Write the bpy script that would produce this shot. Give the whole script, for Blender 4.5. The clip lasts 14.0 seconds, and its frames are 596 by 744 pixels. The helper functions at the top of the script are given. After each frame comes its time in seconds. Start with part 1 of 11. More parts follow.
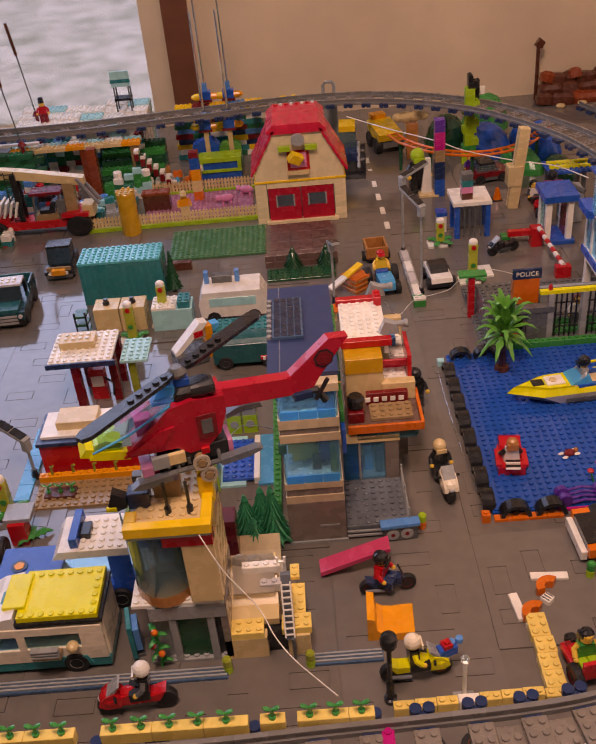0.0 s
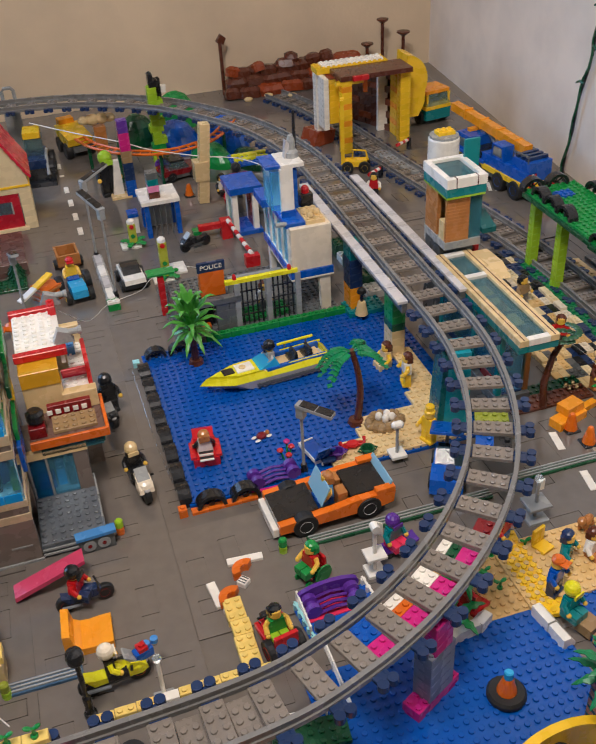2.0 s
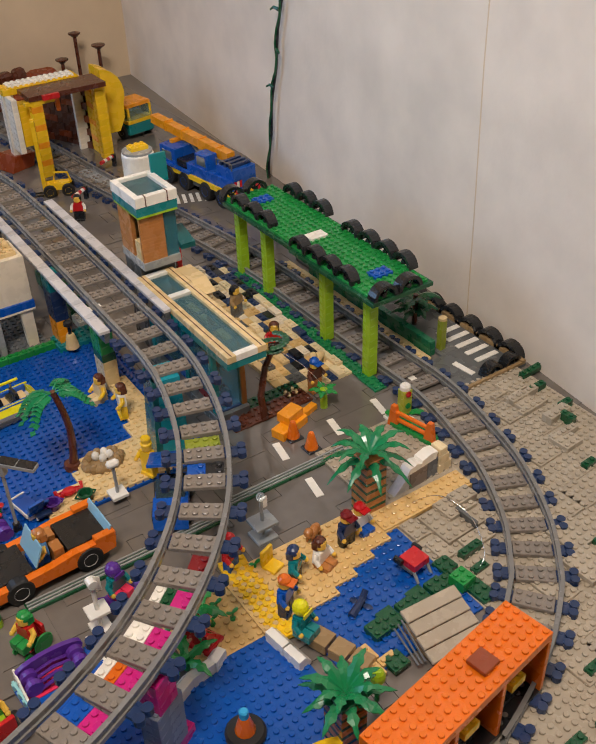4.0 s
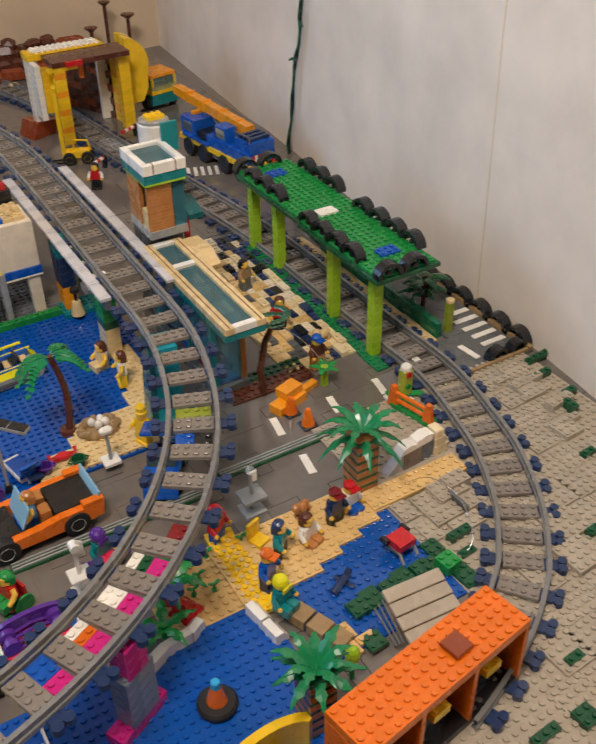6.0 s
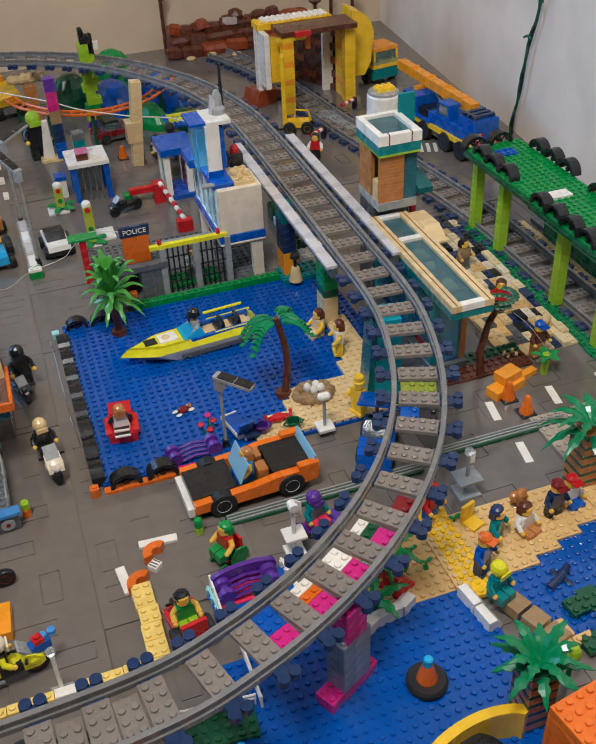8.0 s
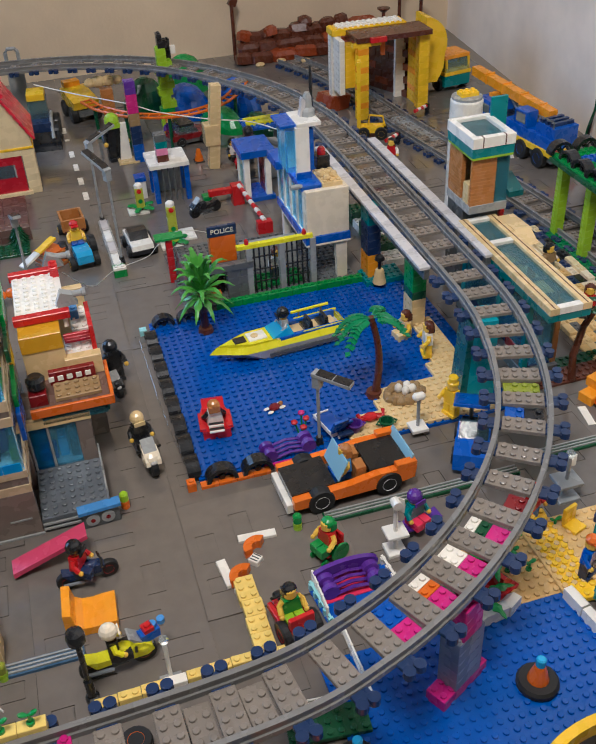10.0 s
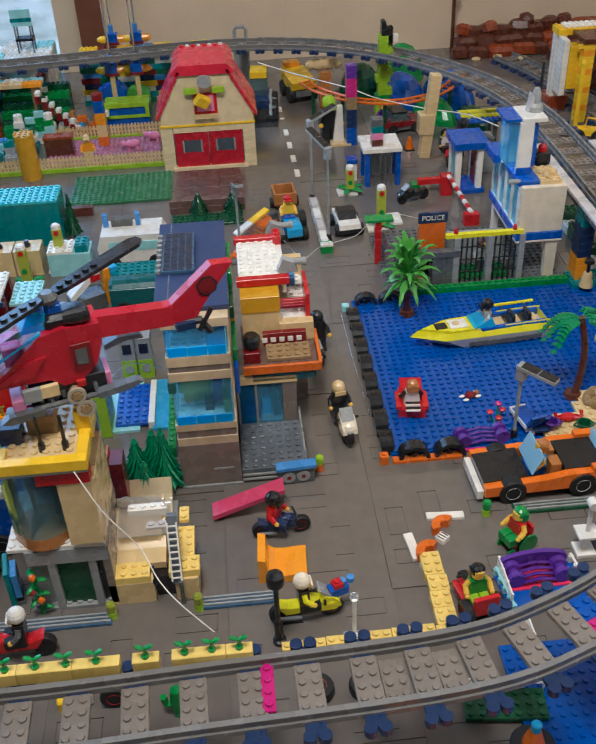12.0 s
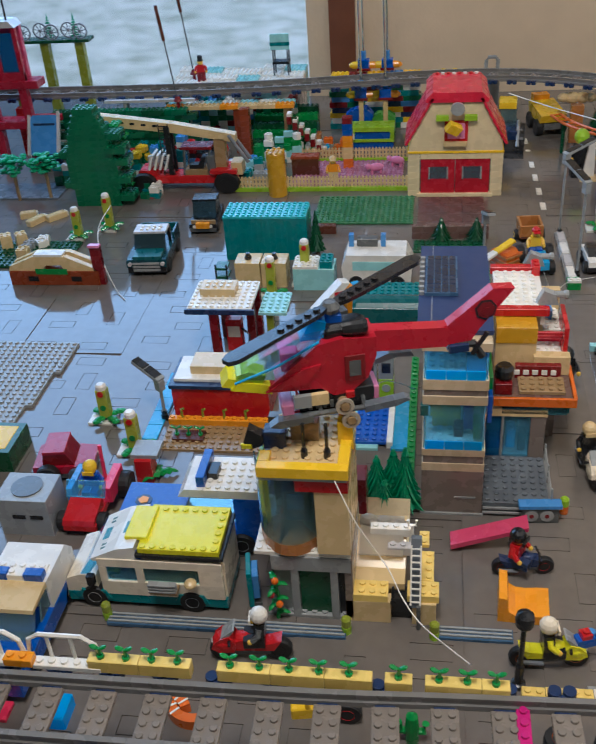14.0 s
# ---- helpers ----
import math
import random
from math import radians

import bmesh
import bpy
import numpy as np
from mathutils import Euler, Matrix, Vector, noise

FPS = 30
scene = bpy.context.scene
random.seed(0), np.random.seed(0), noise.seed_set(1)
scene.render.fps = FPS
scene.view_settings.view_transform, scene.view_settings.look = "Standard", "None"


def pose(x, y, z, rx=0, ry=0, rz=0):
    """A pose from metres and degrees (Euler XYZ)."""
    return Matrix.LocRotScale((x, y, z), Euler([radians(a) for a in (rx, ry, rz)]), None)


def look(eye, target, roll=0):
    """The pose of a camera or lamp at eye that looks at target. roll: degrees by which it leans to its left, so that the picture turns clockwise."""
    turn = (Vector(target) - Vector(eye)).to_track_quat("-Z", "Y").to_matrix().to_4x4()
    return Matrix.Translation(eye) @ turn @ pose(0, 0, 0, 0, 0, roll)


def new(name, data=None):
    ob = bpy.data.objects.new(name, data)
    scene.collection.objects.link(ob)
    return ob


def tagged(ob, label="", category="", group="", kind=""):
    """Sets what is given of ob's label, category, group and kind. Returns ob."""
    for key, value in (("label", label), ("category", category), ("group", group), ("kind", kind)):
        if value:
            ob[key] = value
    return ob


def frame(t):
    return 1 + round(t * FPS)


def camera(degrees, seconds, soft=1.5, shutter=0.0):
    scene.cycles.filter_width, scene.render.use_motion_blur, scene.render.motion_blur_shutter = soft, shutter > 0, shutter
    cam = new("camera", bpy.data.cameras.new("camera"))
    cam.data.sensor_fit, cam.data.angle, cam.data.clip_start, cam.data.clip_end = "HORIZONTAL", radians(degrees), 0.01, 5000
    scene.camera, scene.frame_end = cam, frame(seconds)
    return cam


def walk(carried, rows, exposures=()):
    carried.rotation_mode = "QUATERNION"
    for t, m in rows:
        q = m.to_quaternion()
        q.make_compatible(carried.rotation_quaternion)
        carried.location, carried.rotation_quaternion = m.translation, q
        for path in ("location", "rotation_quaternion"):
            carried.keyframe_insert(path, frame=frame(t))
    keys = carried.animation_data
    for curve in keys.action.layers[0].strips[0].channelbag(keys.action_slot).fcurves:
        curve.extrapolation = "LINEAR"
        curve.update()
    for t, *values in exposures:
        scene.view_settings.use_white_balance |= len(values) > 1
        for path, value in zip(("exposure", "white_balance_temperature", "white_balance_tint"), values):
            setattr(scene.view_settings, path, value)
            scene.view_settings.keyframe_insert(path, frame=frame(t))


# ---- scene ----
cam = camera(36.3, 14.0, soft=1.5, shutter=0.2)
PATH = [
    (0, (-0.146, -0.622, 0.596), (-0.189, 1.041, -0.514), -5.5),
    (0.5, (-0.134, -0.619, 0.6), (-0.072, 1.031, -0.53), -4.4),
    (1, (-0.105, -0.624, 0.6), (0.112, 1.005, -0.54), -3.9),
    (1.5, (-0.078, -0.632, 0.596), (0.264, 0.968, -0.553), -3.8),
    (2, (-0.063, -0.633, 0.589), (0.387, 0.946, -0.553), -3.3),
    (2.5, (-0.052, -0.627, 0.588), (0.501, 0.927, -0.544), -3.1),
    (3, (-0.03, -0.624, 0.594), (0.659, 0.887, -0.521), -3.1),
    (3.5, (-0.008, -0.62, 0.581), (0.843, 0.803, -0.538), -2.6),
    (3.7, (0.002, -0.619, 0.579), (0.887, 0.773, -0.553), -2.4),
    (5.8, (0.059, -0.643, 0.571), (0.931, 0.714, -0.611), -0.5),
    (6, (0.043, -0.635, 0.568), (0.862, 0.759, -0.609), -0.9),
    (6.5, (0.032, -0.627, 0.566), (0.736, 0.83, -0.61), -2.2),
    (7, (0.02, -0.623, 0.562), (0.639, 0.888, -0.592), -2.8),
    (7.5, (0.007, -0.615, 0.56), (0.545, 0.904, -0.625), -1.8),
    (7.7, (0.001, -0.612, 0.558), (0.514, 0.907, -0.638), -2.2),
    (9.8, (-0.053, -0.603, 0.553), (0.388, 0.956, -0.62), -3.3),
    (10, (-0.064, -0.599, 0.551), (0.366, 0.962, -0.623), -3.0),
    (10.5, (-0.074, -0.611, 0.556), (0.33, 0.961, -0.612), -2.4),
    (11, (-0.082, -0.614, 0.547), (0.256, 0.958, -0.642), -3.2),
    (11.5, (-0.09, -0.617, 0.554), (0.133, 0.959, -0.658), -3.5),
    (12, (-0.116, -0.616, 0.554), (-0.012, 1.001, -0.617), -2.6),
    (12.5, (-0.131, -0.613, 0.555), (-0.12, 1.021, -0.598), -2.5),
    (13, (-0.146, -0.614, 0.553), (-0.236, 1.035, -0.575), -3.9),
    (13.5, (-0.155, -0.614, 0.549), (-0.328, 1.034, -0.572), -4.4),
    (14, (-0.175, -0.615, 0.548), (-0.469, 1.031, -0.551), -4.4),
]
EXPOSURES = [(0.0, -0.29, 8000, 46), (0.5, -0.24, 7300, 36), (1.0, -0.07, 6550, 22), (2.0, 0.02, 5900, 15), (2.5, 0.02, 5950, 15), (3.7, -0.06, 6300, 15), (5.8, 0.0, 6350, 14), (6.5, -0.06, 5980, 13), (7.5, -0.02, 5560, 10), (10.0, 0.03, 5550, 11), (11.5, 0.05, 5600, 10), (12.5, -0.04, 5350, 9), (13.0, -0.10, 5300, 9), (14.0, -0.14, 5550, 10)]
walk(cam, [(t, look(eye, target, roll)) for t, eye, target, roll in PATH], EXPOSURES)

# ---- light ----
world = bpy.data.worlds.new("sky")
scene.world = world
world.use_nodes = True
wn = world.node_tree.nodes
sky = wn.new("ShaderNodeTexSky")
sky.sky_type, sky.sun_disc = "NISHITA", False
sky.sun_elevation, sky.sun_rotation = radians(62), radians(164)
world.node_tree.links.new(sky.outputs[0], wn["Background"].inputs[0])
wn["Background"].inputs[1].default_value = 0.14
sun_data = bpy.data.lights.new("sun", "SUN")
sun_data.energy, sun_data.angle, sun_data.color = 2.2, radians(8), (1, 0.97, 0.92)
sun = new("sun", sun_data)
sun.matrix_world = look((0, 0, 3), (-0.2, 0.7, 1.63))


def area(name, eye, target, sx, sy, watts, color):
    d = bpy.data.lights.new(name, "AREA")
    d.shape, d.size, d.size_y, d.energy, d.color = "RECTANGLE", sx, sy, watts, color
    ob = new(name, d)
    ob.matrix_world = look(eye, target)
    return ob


# daylight before the window's upper part, and an unseen warm fill lamp added
area("window_daylight", (-1.24, 1.00, 0.80), (-0.90, -0.046, 0.72), 1.6, 0.98, 19.5, (0.40, 0.66, 1.0))
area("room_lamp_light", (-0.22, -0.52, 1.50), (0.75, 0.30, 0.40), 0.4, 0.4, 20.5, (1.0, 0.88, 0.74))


# ---- materials ----
def lin(c):
    c = c / 255
    return c / 12.92 if c <= 0.04045 else ((c + 0.055) / 1.055) ** 2.4


def rgb(h):
    return (lin(h >> 16), lin(h >> 8 & 255), lin(h & 255), 1)


def nodes(name, rough, metal=0.0):
    m = bpy.data.materials.new(name)
    m.use_nodes = True
    t = m.node_tree
    b = t.nodes["Principled BSDF"]
    b.inputs["Roughness"].default_value, b.inputs["Metallic"].default_value = rough, metal
    return m, t, b


def tex_noise(t, scale, detail=3.0, coord="Object"):
    c = t.nodes.new("ShaderNodeTexCoord")
    n = t.nodes.new("ShaderNodeTexNoise")
    n.inputs["Scale"].default_value, n.inputs["Detail"].default_value = scale, detail
    t.links.new(c.outputs[coord], n.inputs["Vector"])
    return n


def ramp(t, src, stops):
    r = t.nodes.new("ShaderNodeValToRGB")
    r.color_ramp.elements[0].position, r.color_ramp.elements[0].color = stops[0]
    r.color_ramp.elements[1].position, r.color_ramp.elements[1].color = stops[1]
    for p, c in stops[2:]:
        r.color_ramp.elements.new(p).color = c
    t.links.new(src, r.inputs[0])
    return r


def bump(t, b, src, strength, dist=0.0004):
    n = t.nodes.new("ShaderNodeBump")
    n.inputs["Strength"].default_value, n.inputs["Distance"].default_value = strength, dist
    t.links.new(src, n.inputs["Height"])
    t.links.new(n.outputs[0], b.inputs["Normal"])


def plastic(name, h, rough=0.26, vary=0.10):
    """Moulded plastic: small shade shifts from piece to piece, dust at two scales, faint ripple."""
    m, t, b = nodes(name, rough)
    base = rgb(h)
    info = t.nodes.new("ShaderNodeObjectInfo")
    dust = tex_noise(t, 60, 5)
    mix = t.nodes.new("ShaderNodeMath")
    mix.operation = "MULTIPLY_ADD"
    t.links.new(info.outputs["Random"], mix.inputs[0])
    mix.inputs[1].default_value = 0.45
    t.links.new(dust.outputs["Fac"], mix.inputs[2])
    lo = tuple(c * (1 - vary) for c in base[:3]) + (1,)
    hi = tuple(min(1, c * (1 + vary) + 0.004) for c in base[:3]) + (1,)
    r = ramp(t, mix.outputs[0], [(0.3, lo), (1.0, hi)])
    t.links.new(r.outputs[0], b.inputs["Base Color"])
    fine = tex_noise(t, 420, 2)
    rr = ramp(t, dust.outputs["Fac"], [(0.3, (rough - 0.06,) * 3 + (1,)), (0.8, (rough + 0.12,) * 3 + (1,))])
    t.links.new(rr.outputs[0], b.inputs["Roughness"])
    bump(t, b, fine.outputs["Fac"], 0.12, 0.0002)
    b.inputs["Coat Weight"].default_value = 0.12
    b.inputs["Coat Roughness"].default_value = 0.12
    return m


def glass(name, h, alpha=0.75, rough=0.06):
    m, t, b = nodes(name, rough)
    b.inputs["Base Color"].default_value = rgb(h)
    b.inputs["Transmission Weight"].default_value = alpha
    b.inputs["IOR"].default_value = 1.3
    n = tex_noise(t, 90, 3)
    bump(t, b, n.outputs["Fac"], 0.06, 0.0003)
    return m


COL = dict(
    white=0xEDE8DC, black=0x1B1C1E, dkgray=0x5E605F, ltgray=0x9A9C9A, red=0xC41A1E, dkred=0x7A1016, blue=0x0D55B4,
    dkblue=0x1E3258, green=0x1C8C3E, dkgreen=0x12502F, lime=0x9CC422, olive=0x8F9A2E, yellow=0xF2C419, ltyellow=0xF0D070,
    orange=0xDC6A12, tan=0xDCC08A, dktan=0x9C8058, brown=0x5B2E1C, nougat=0xB5763C, teal=0x0A7E82, seateal=0x1290A2, azure=0x35A5D8,
    purple=0x5B2E92, magenta=0xC51C78, pink=0xE58CB4, coral=0xE8345A, rust=0x8E3E1A, sand=0xD8B474, skin=0xF0C24A,
    neon=0xE6DE06, taupe=0x80736A, bolt=0x22365C, forest=0x0E6A44, carmine=0xA81430, tangerine=0xE4700C, barnred=0xD6203C, steelblue=0x40607E, pale=0xC6C2C0, ivory=0xEADCC2, palmgreen=0x0F7C48, gold=0xCF9A18, rose=0xCC4468, pinegreen=0x1C9A68, smokegray=0x666C72, stone=0xAEA28E, mud=0x6A5048, farm=0x3A784C, mauve=0xB07690, leaf=0x55A03C, crimson=0xB8182C, cream=0xE6D2A6, tie=0x857C72, aqua=0x9ED8D8, navy=0x1A2740, pear=0xB2B83A, sandstone=0xCDB896, inkteal=0x12424C, cyan=0x38B4BC, medblue=0x4C8FD0, steel=0x80858C, dkteal=0x0B5A5C, flame=0xF09A12)
MAT = {k: plastic(k + "_plastic", h) for k, h in COL.items()}
MAT["clear_blue"] = glass("clear_blue", 0x86D0EE, 0.85)
MAT["clear_azure"] = glass("clear_azure", 0x30B2F0, 0.35)
MAT["clear_blue_deep"] = glass("clear_blue_deep", 0x2E90CC, 0.75)
MAT["clear_canopy"] = glass("clear_canopy", 0x94BCC8, 0.85)
MAT["clear_deep"] = glass("clear_deep_teal", 0x5A98A4, 0.7)
MAT["clear_teal"] = glass("clear_teal", 0xA6DCDC, 0.85)
MAT["pale_screen"] = glass("pale_blue_screen", 0xA6DAF2, 0.3)
MAT["dusk"] = glass("dusky_glass", 0x46606A, 0.6)
MAT["smoke"] = glass("smoke_glass", 0x8FB0B4, 0.8)
MAT["clear"] = glass("clear_glass", 0xE8F2F4, 0.9)
MAT["clear_roof"] = glass("clear_roof_glass", 0x8CBCC4, 0.8, 0.05)
MAT["frosted"] = glass("frosted_glass", 0xE0D8C8, 0.75, 0.35)
MAT["rubber"] = plastic("black_rubber", 0x141414, 0.6)
MAT["pond"] = plastic("pond_blue_plastic", 0x0450A8, 0.2)
MAT["roof_blue"] = plastic("roof_blue_plastic", 0x22345E, 0.5)
MAT["rail"] = plastic("rail_gray_plastic", 0x7C7A76, 0.24)
MAT["chrome"] = nodes("chrome", 0.15, 1.0)[0]


def floor_plastic(name, h, rough):
    m, t, b = nodes(name, rough)
    base = rgb(h)
    big = tex_noise(t, 9, 4, "Generated")
    info = t.nodes.new("ShaderNodeObjectInfo")
    add = t.nodes.new("ShaderNodeMath")
    add.operation = "MULTIPLY_ADD"
    t.links.new(info.outputs["Random"], add.inputs[0])
    add.inputs[1].default_value = 0.4
    t.links.new(big.outputs["Fac"], add.inputs[2])
    r = ramp(t, add.outputs[0], [(0.3, tuple(c * 0.86 for c in base[:3]) + (1,)), (1.0, tuple(c * 1.1 for c in base[:3]) + (1,))])
    t.links.new(r.outputs[0], b.inputs["Base Color"])
    dust = tex_noise(t, 160, 5)
    rr = ramp(t, dust.outputs["Fac"], [(0.3, (rough,) * 3 + (1,)), (0.75, (rough + 0.08,) * 3 + (1,))])
    t.links.new(rr.outputs[0], b.inputs["Roughness"])
    wave = tex_noise(t, 17, 2)
    bump(t, b, wave.outputs["Fac"], 0.12, 0.0014)
    b.inputs["Coat Weight"].default_value = 0.4
    b.inputs["Coat Roughness"].default_value = 0.03
    return m


MAT["road"] = floor_plastic("road_plate_gray", 0x726B64, 0.065)


def painted_wall(name, h, rough=0.8, scale=7):
    m, t, b = nodes(name, rough)
    base = rgb(h)
    a = tex_noise(t, scale, 6)
    r = ramp(t, a.outputs["Fac"], [(0.3, tuple(c * 0.88 for c in base[:3]) + (1,)), (0.7, tuple(min(1, c * 1.05) for c in base[:3]) + (1,))])
    t.links.new(r.outputs[0], b.inputs["Base Color"])
    f = tex_noise(t, 140, 6)
    bump(t, b, f.outputs["Fac"], 0.25, 0.002)
    return m


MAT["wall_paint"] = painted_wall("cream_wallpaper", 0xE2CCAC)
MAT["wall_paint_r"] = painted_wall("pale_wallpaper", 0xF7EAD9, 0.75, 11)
# unseen walls and ceiling, coloured dark to cut bounced light
MAT["room_paint"] = painted_wall("dark_unseen_wall", 0x64584A)
MAT["ceiling_paint"] = painted_wall("ceiling_paint", 0x8E857A)
MAT["frame_wood"] = painted_wall("brown_window_wood", 0x7A4A32, 0.45, 30)


def snow():
    m, t, b = nodes("snowy_grass", 0.9)
    n = tex_noise(t, 5.0, 10)
    n.inputs["Roughness"].default_value = 0.7
    r = ramp(t, n.outputs["Fac"], [(0.36, rgb(0xA2AC9C)), (0.60, rgb(0xF2F4F0))])
    t.links.new(r.outputs[0], b.inputs["Base Color"])
    return m


MAT["snow"] = snow()

# ---- builders ----
S, BH, PH = 0.008, 0.0096, 0.0032


class B:
    """Collects the faces of one part; tf places what is added next."""

    def __init__(self):
        self.v, self.f, self.mi, self.tf = [], [], [], None

    def add(self, vs, fs, mi=0):
        o = len(self.v)
        if self.tf is not None:
            vs = [self.tf @ Vector(p) for p in vs]
        self.v += [tuple(p) for p in vs]
        self.f += [tuple(i + o for i in f) for f in fs]
        self.mi += [mi] * len(fs)
        return self

    def box(self, x0, y0, z0, x1, y1, z1, mi=0):
        x0, x1, y0, y1, z0, z1 = min(x0, x1), max(x0, x1), min(y0, y1), max(y0, y1), min(z0, z1), max(z0, z1)
        vs = [(x, y, z) for z in (z0, z1) for y in (y0, y1) for x in (x0, x1)]
        return self.add(vs, [(0, 2, 3, 1), (4, 5, 7, 6), (0, 1, 5, 4), (2, 6, 7, 3), (0, 4, 6, 2), (1, 3, 7, 5)], mi)

    def soft(self, x0, y0, z0, x1, y1, z1, c=0.0006, mi=0):
        """A box with chamfered upright and top edges."""
        r = [(x0 + c, y0), (x1 - c, y0), (x1, y0 + c), (x1, y1 - c), (x1 - c, y1), (x0 + c, y1), (x0, y1 - c), (x0, y0 + c)]
        q = [(x0 + 2 * c, y0 + c), (x1 - 2 * c, y0 + c), (x1 - c, y0 + 2 * c), (x1 - c, y1 - 2 * c), (x1 - 2 * c, y1 - c), (x0 + 2 * c, y1 - c), (x0 + c, y1 - 2 * c), (x0 + c, y0 + 2 * c)]
        vs = [(x, y, z0) for x, y in r] + [(x, y, z1 - c) for x, y in r] + [(x, y, z1) for x, y in q]
        fs = [tuple(range(7, -1, -1)), tuple(range(16, 24))]
        for k in (0, 8):
            fs += [(k + i, k + (i + 1) % 8, k + 8 + (i + 1) % 8, k + 8 + i) for i in range(8)]
        return self.add(vs, fs, mi)

    def lathe(self, prof, x=0, y=0, z=0, n=12, axis="z", mi=0):
        vs = []
        for r, h in prof:
            for i in range(n):
                a = 2 * math.pi * (i + 0.5) / n
                p = (r * math.cos(a), r * math.sin(a), h)
                p = p if axis == "z" else ((p[2], p[0], p[1]) if axis == "x" else (p[1], p[2], p[0]))
                vs.append((p[0] + x, p[1] + y, p[2] + z))
        ends = [tuple(range(n - 1, -1, -1)), tuple(range((len(prof) - 1) * n, len(prof) * n))]
        fs = [] if prof[0] == prof[-1] else ends
        for k in range(len(prof) - 1):
            fs += [(k * n + i, k * n + (i + 1) % n, (k + 1) * n + (i + 1) % n, (k + 1) * n + i) for i in range(n)]
        return self.add(vs, fs, mi)

    def cyl(self, x, y, z0, z1, r, r1=None, n=12, mi=0):
        return self.lathe([(r, z0), (r if r1 is None else r1, z1)], x, y, 0, n, "z", mi)

    def ball(self, x, y, z, rx, ry=None, rz=None, n=12, k=7, mi=0):
        ry, rz = ry or rx, rz or rx
        vs, fs = [(x, y, z - rz), (x, y, z + rz)], []
        for j in range(1, k):
            b = math.pi * j / k
            vs += [(x + rx * math.sin(b) * math.cos(2 * math.pi * i / n), y + ry * math.sin(b) * math.sin(2 * math.pi * i / n), z - rz * math.cos(b)) for i in range(n)]
        for i in range(n):
            fs += [(0, 2 + (i + 1) % n, 2 + i), (1, 2 + (k - 2) * n + i, 2 + (k - 2) * n + (i + 1) % n)]
            for j in range(k - 2):
                fs.append((2 + j * n + i, 2 + j * n + (i + 1) % n, 2 + (j + 1) * n + (i + 1) % n, 2 + (j + 1) * n + i))
        return self.add(vs, fs, mi)

    def prism(self, pts, a0, a1, axis="y", mi=0):
        """Extrudes a polygon: (x, z) along y, (y, z) along x, or (x, y) along z."""
        put = {"y": lambda p, a: (p[0], a, p[1]), "x": lambda p, a: (a, p[0], p[1]), "z": lambda p, a: (p[0], p[1], a)}[axis]
        n = len(pts)
        vs = [put(p, a0) for p in pts] + [put(p, a1) for p in pts]
        fs = [tuple(range(n)), tuple(range(2 * n - 1, n - 1, -1))] + [(i, i + n, (i + 1) % n + n, (i + 1) % n) for i in range(n)]
        return self.add(vs, fs, mi)

    def tube(self, pts, r, n=8, r1=None, mi=0):
        pts = [Vector(p) for p in pts]
        vs = []
        for k, p in enumerate(pts):
            d = (pts[min(k + 1, len(pts) - 1)] - pts[max(k - 1, 0)]).normalized()
            u = d.cross(Vector((0.13, 0.31, 0.94)) if abs(d.z) < 0.9 else Vector((1, 0, 0))).normalized()
            w = d.cross(u)
            q = r if r1 is None else r + (r1 - r) * k / (len(pts) - 1)
            vs += [p + u * q * math.cos(2 * math.pi * i / n) + w * q * math.sin(2 * math.pi * i / n) for i in range(n)]
        fs = [tuple(range(n - 1, -1, -1)), tuple(range((len(pts) - 1) * n, len(pts) * n))]
        for k in range(len(pts) - 1):
            fs += [(k * n + i, k * n + (i + 1) % n, (k + 1) * n + (i + 1) % n, (k + 1) * n + i) for i in range(n)]
        return self.add(vs, fs, mi)

    def studs(self, x0, y0, nx, ny, z, mi=0, keep=None, n=8):
        for i in range(nx):
            for j in range(ny):
                if keep is None or keep(i, j):
                    self.lathe([(0.0024, 0), (0.0024, 0.0016), (0.0021, 0.0018)], x0 + (i + 0.5) * S, y0 + (j + 0.5) * S, z, n, "z", mi)
        return self

    def mesh(self, name, mats):
        me = bpy.data.meshes.new(name)
        me.from_pydata(self.v, [], self.f)
        for m in mats:
            me.materials.append(m)
        me.polygons.foreach_set("material_index", self.mi)
        bm = bmesh.new()
        bm.from_mesh(me)
        bmesh.ops.recalc_face_normals(bm, faces=bm.faces)
        bm.to_mesh(me)
        bm.free()
        return me


def mats_of(mat):
    return [MAT[m] for m in ([mat] if isinstance(mat, str) else mat)]


PANES = ("clear", "clear_blue", "clear_azure", "clear_teal", "clear_deep", "clear_blue_deep", "clear_canopy", "smoke")


def part(name, b, mat, parent, label=""):
    ob = new(name, b.mesh(name, mats_of(mat)))
    ob.parent = parent
    ob.visible_shadow = mat not in PANES
    return tagged(ob, label)


def thing(name, label, category, x=0, y=0, z=0, rz=0, group="", kind=""):
    ob = new(name)
    ob.empty_display_size = 0.01
    ob.matrix_basis = pose(x, y, z, 0, 0, rz)
    return tagged(ob, label, category, group, kind)


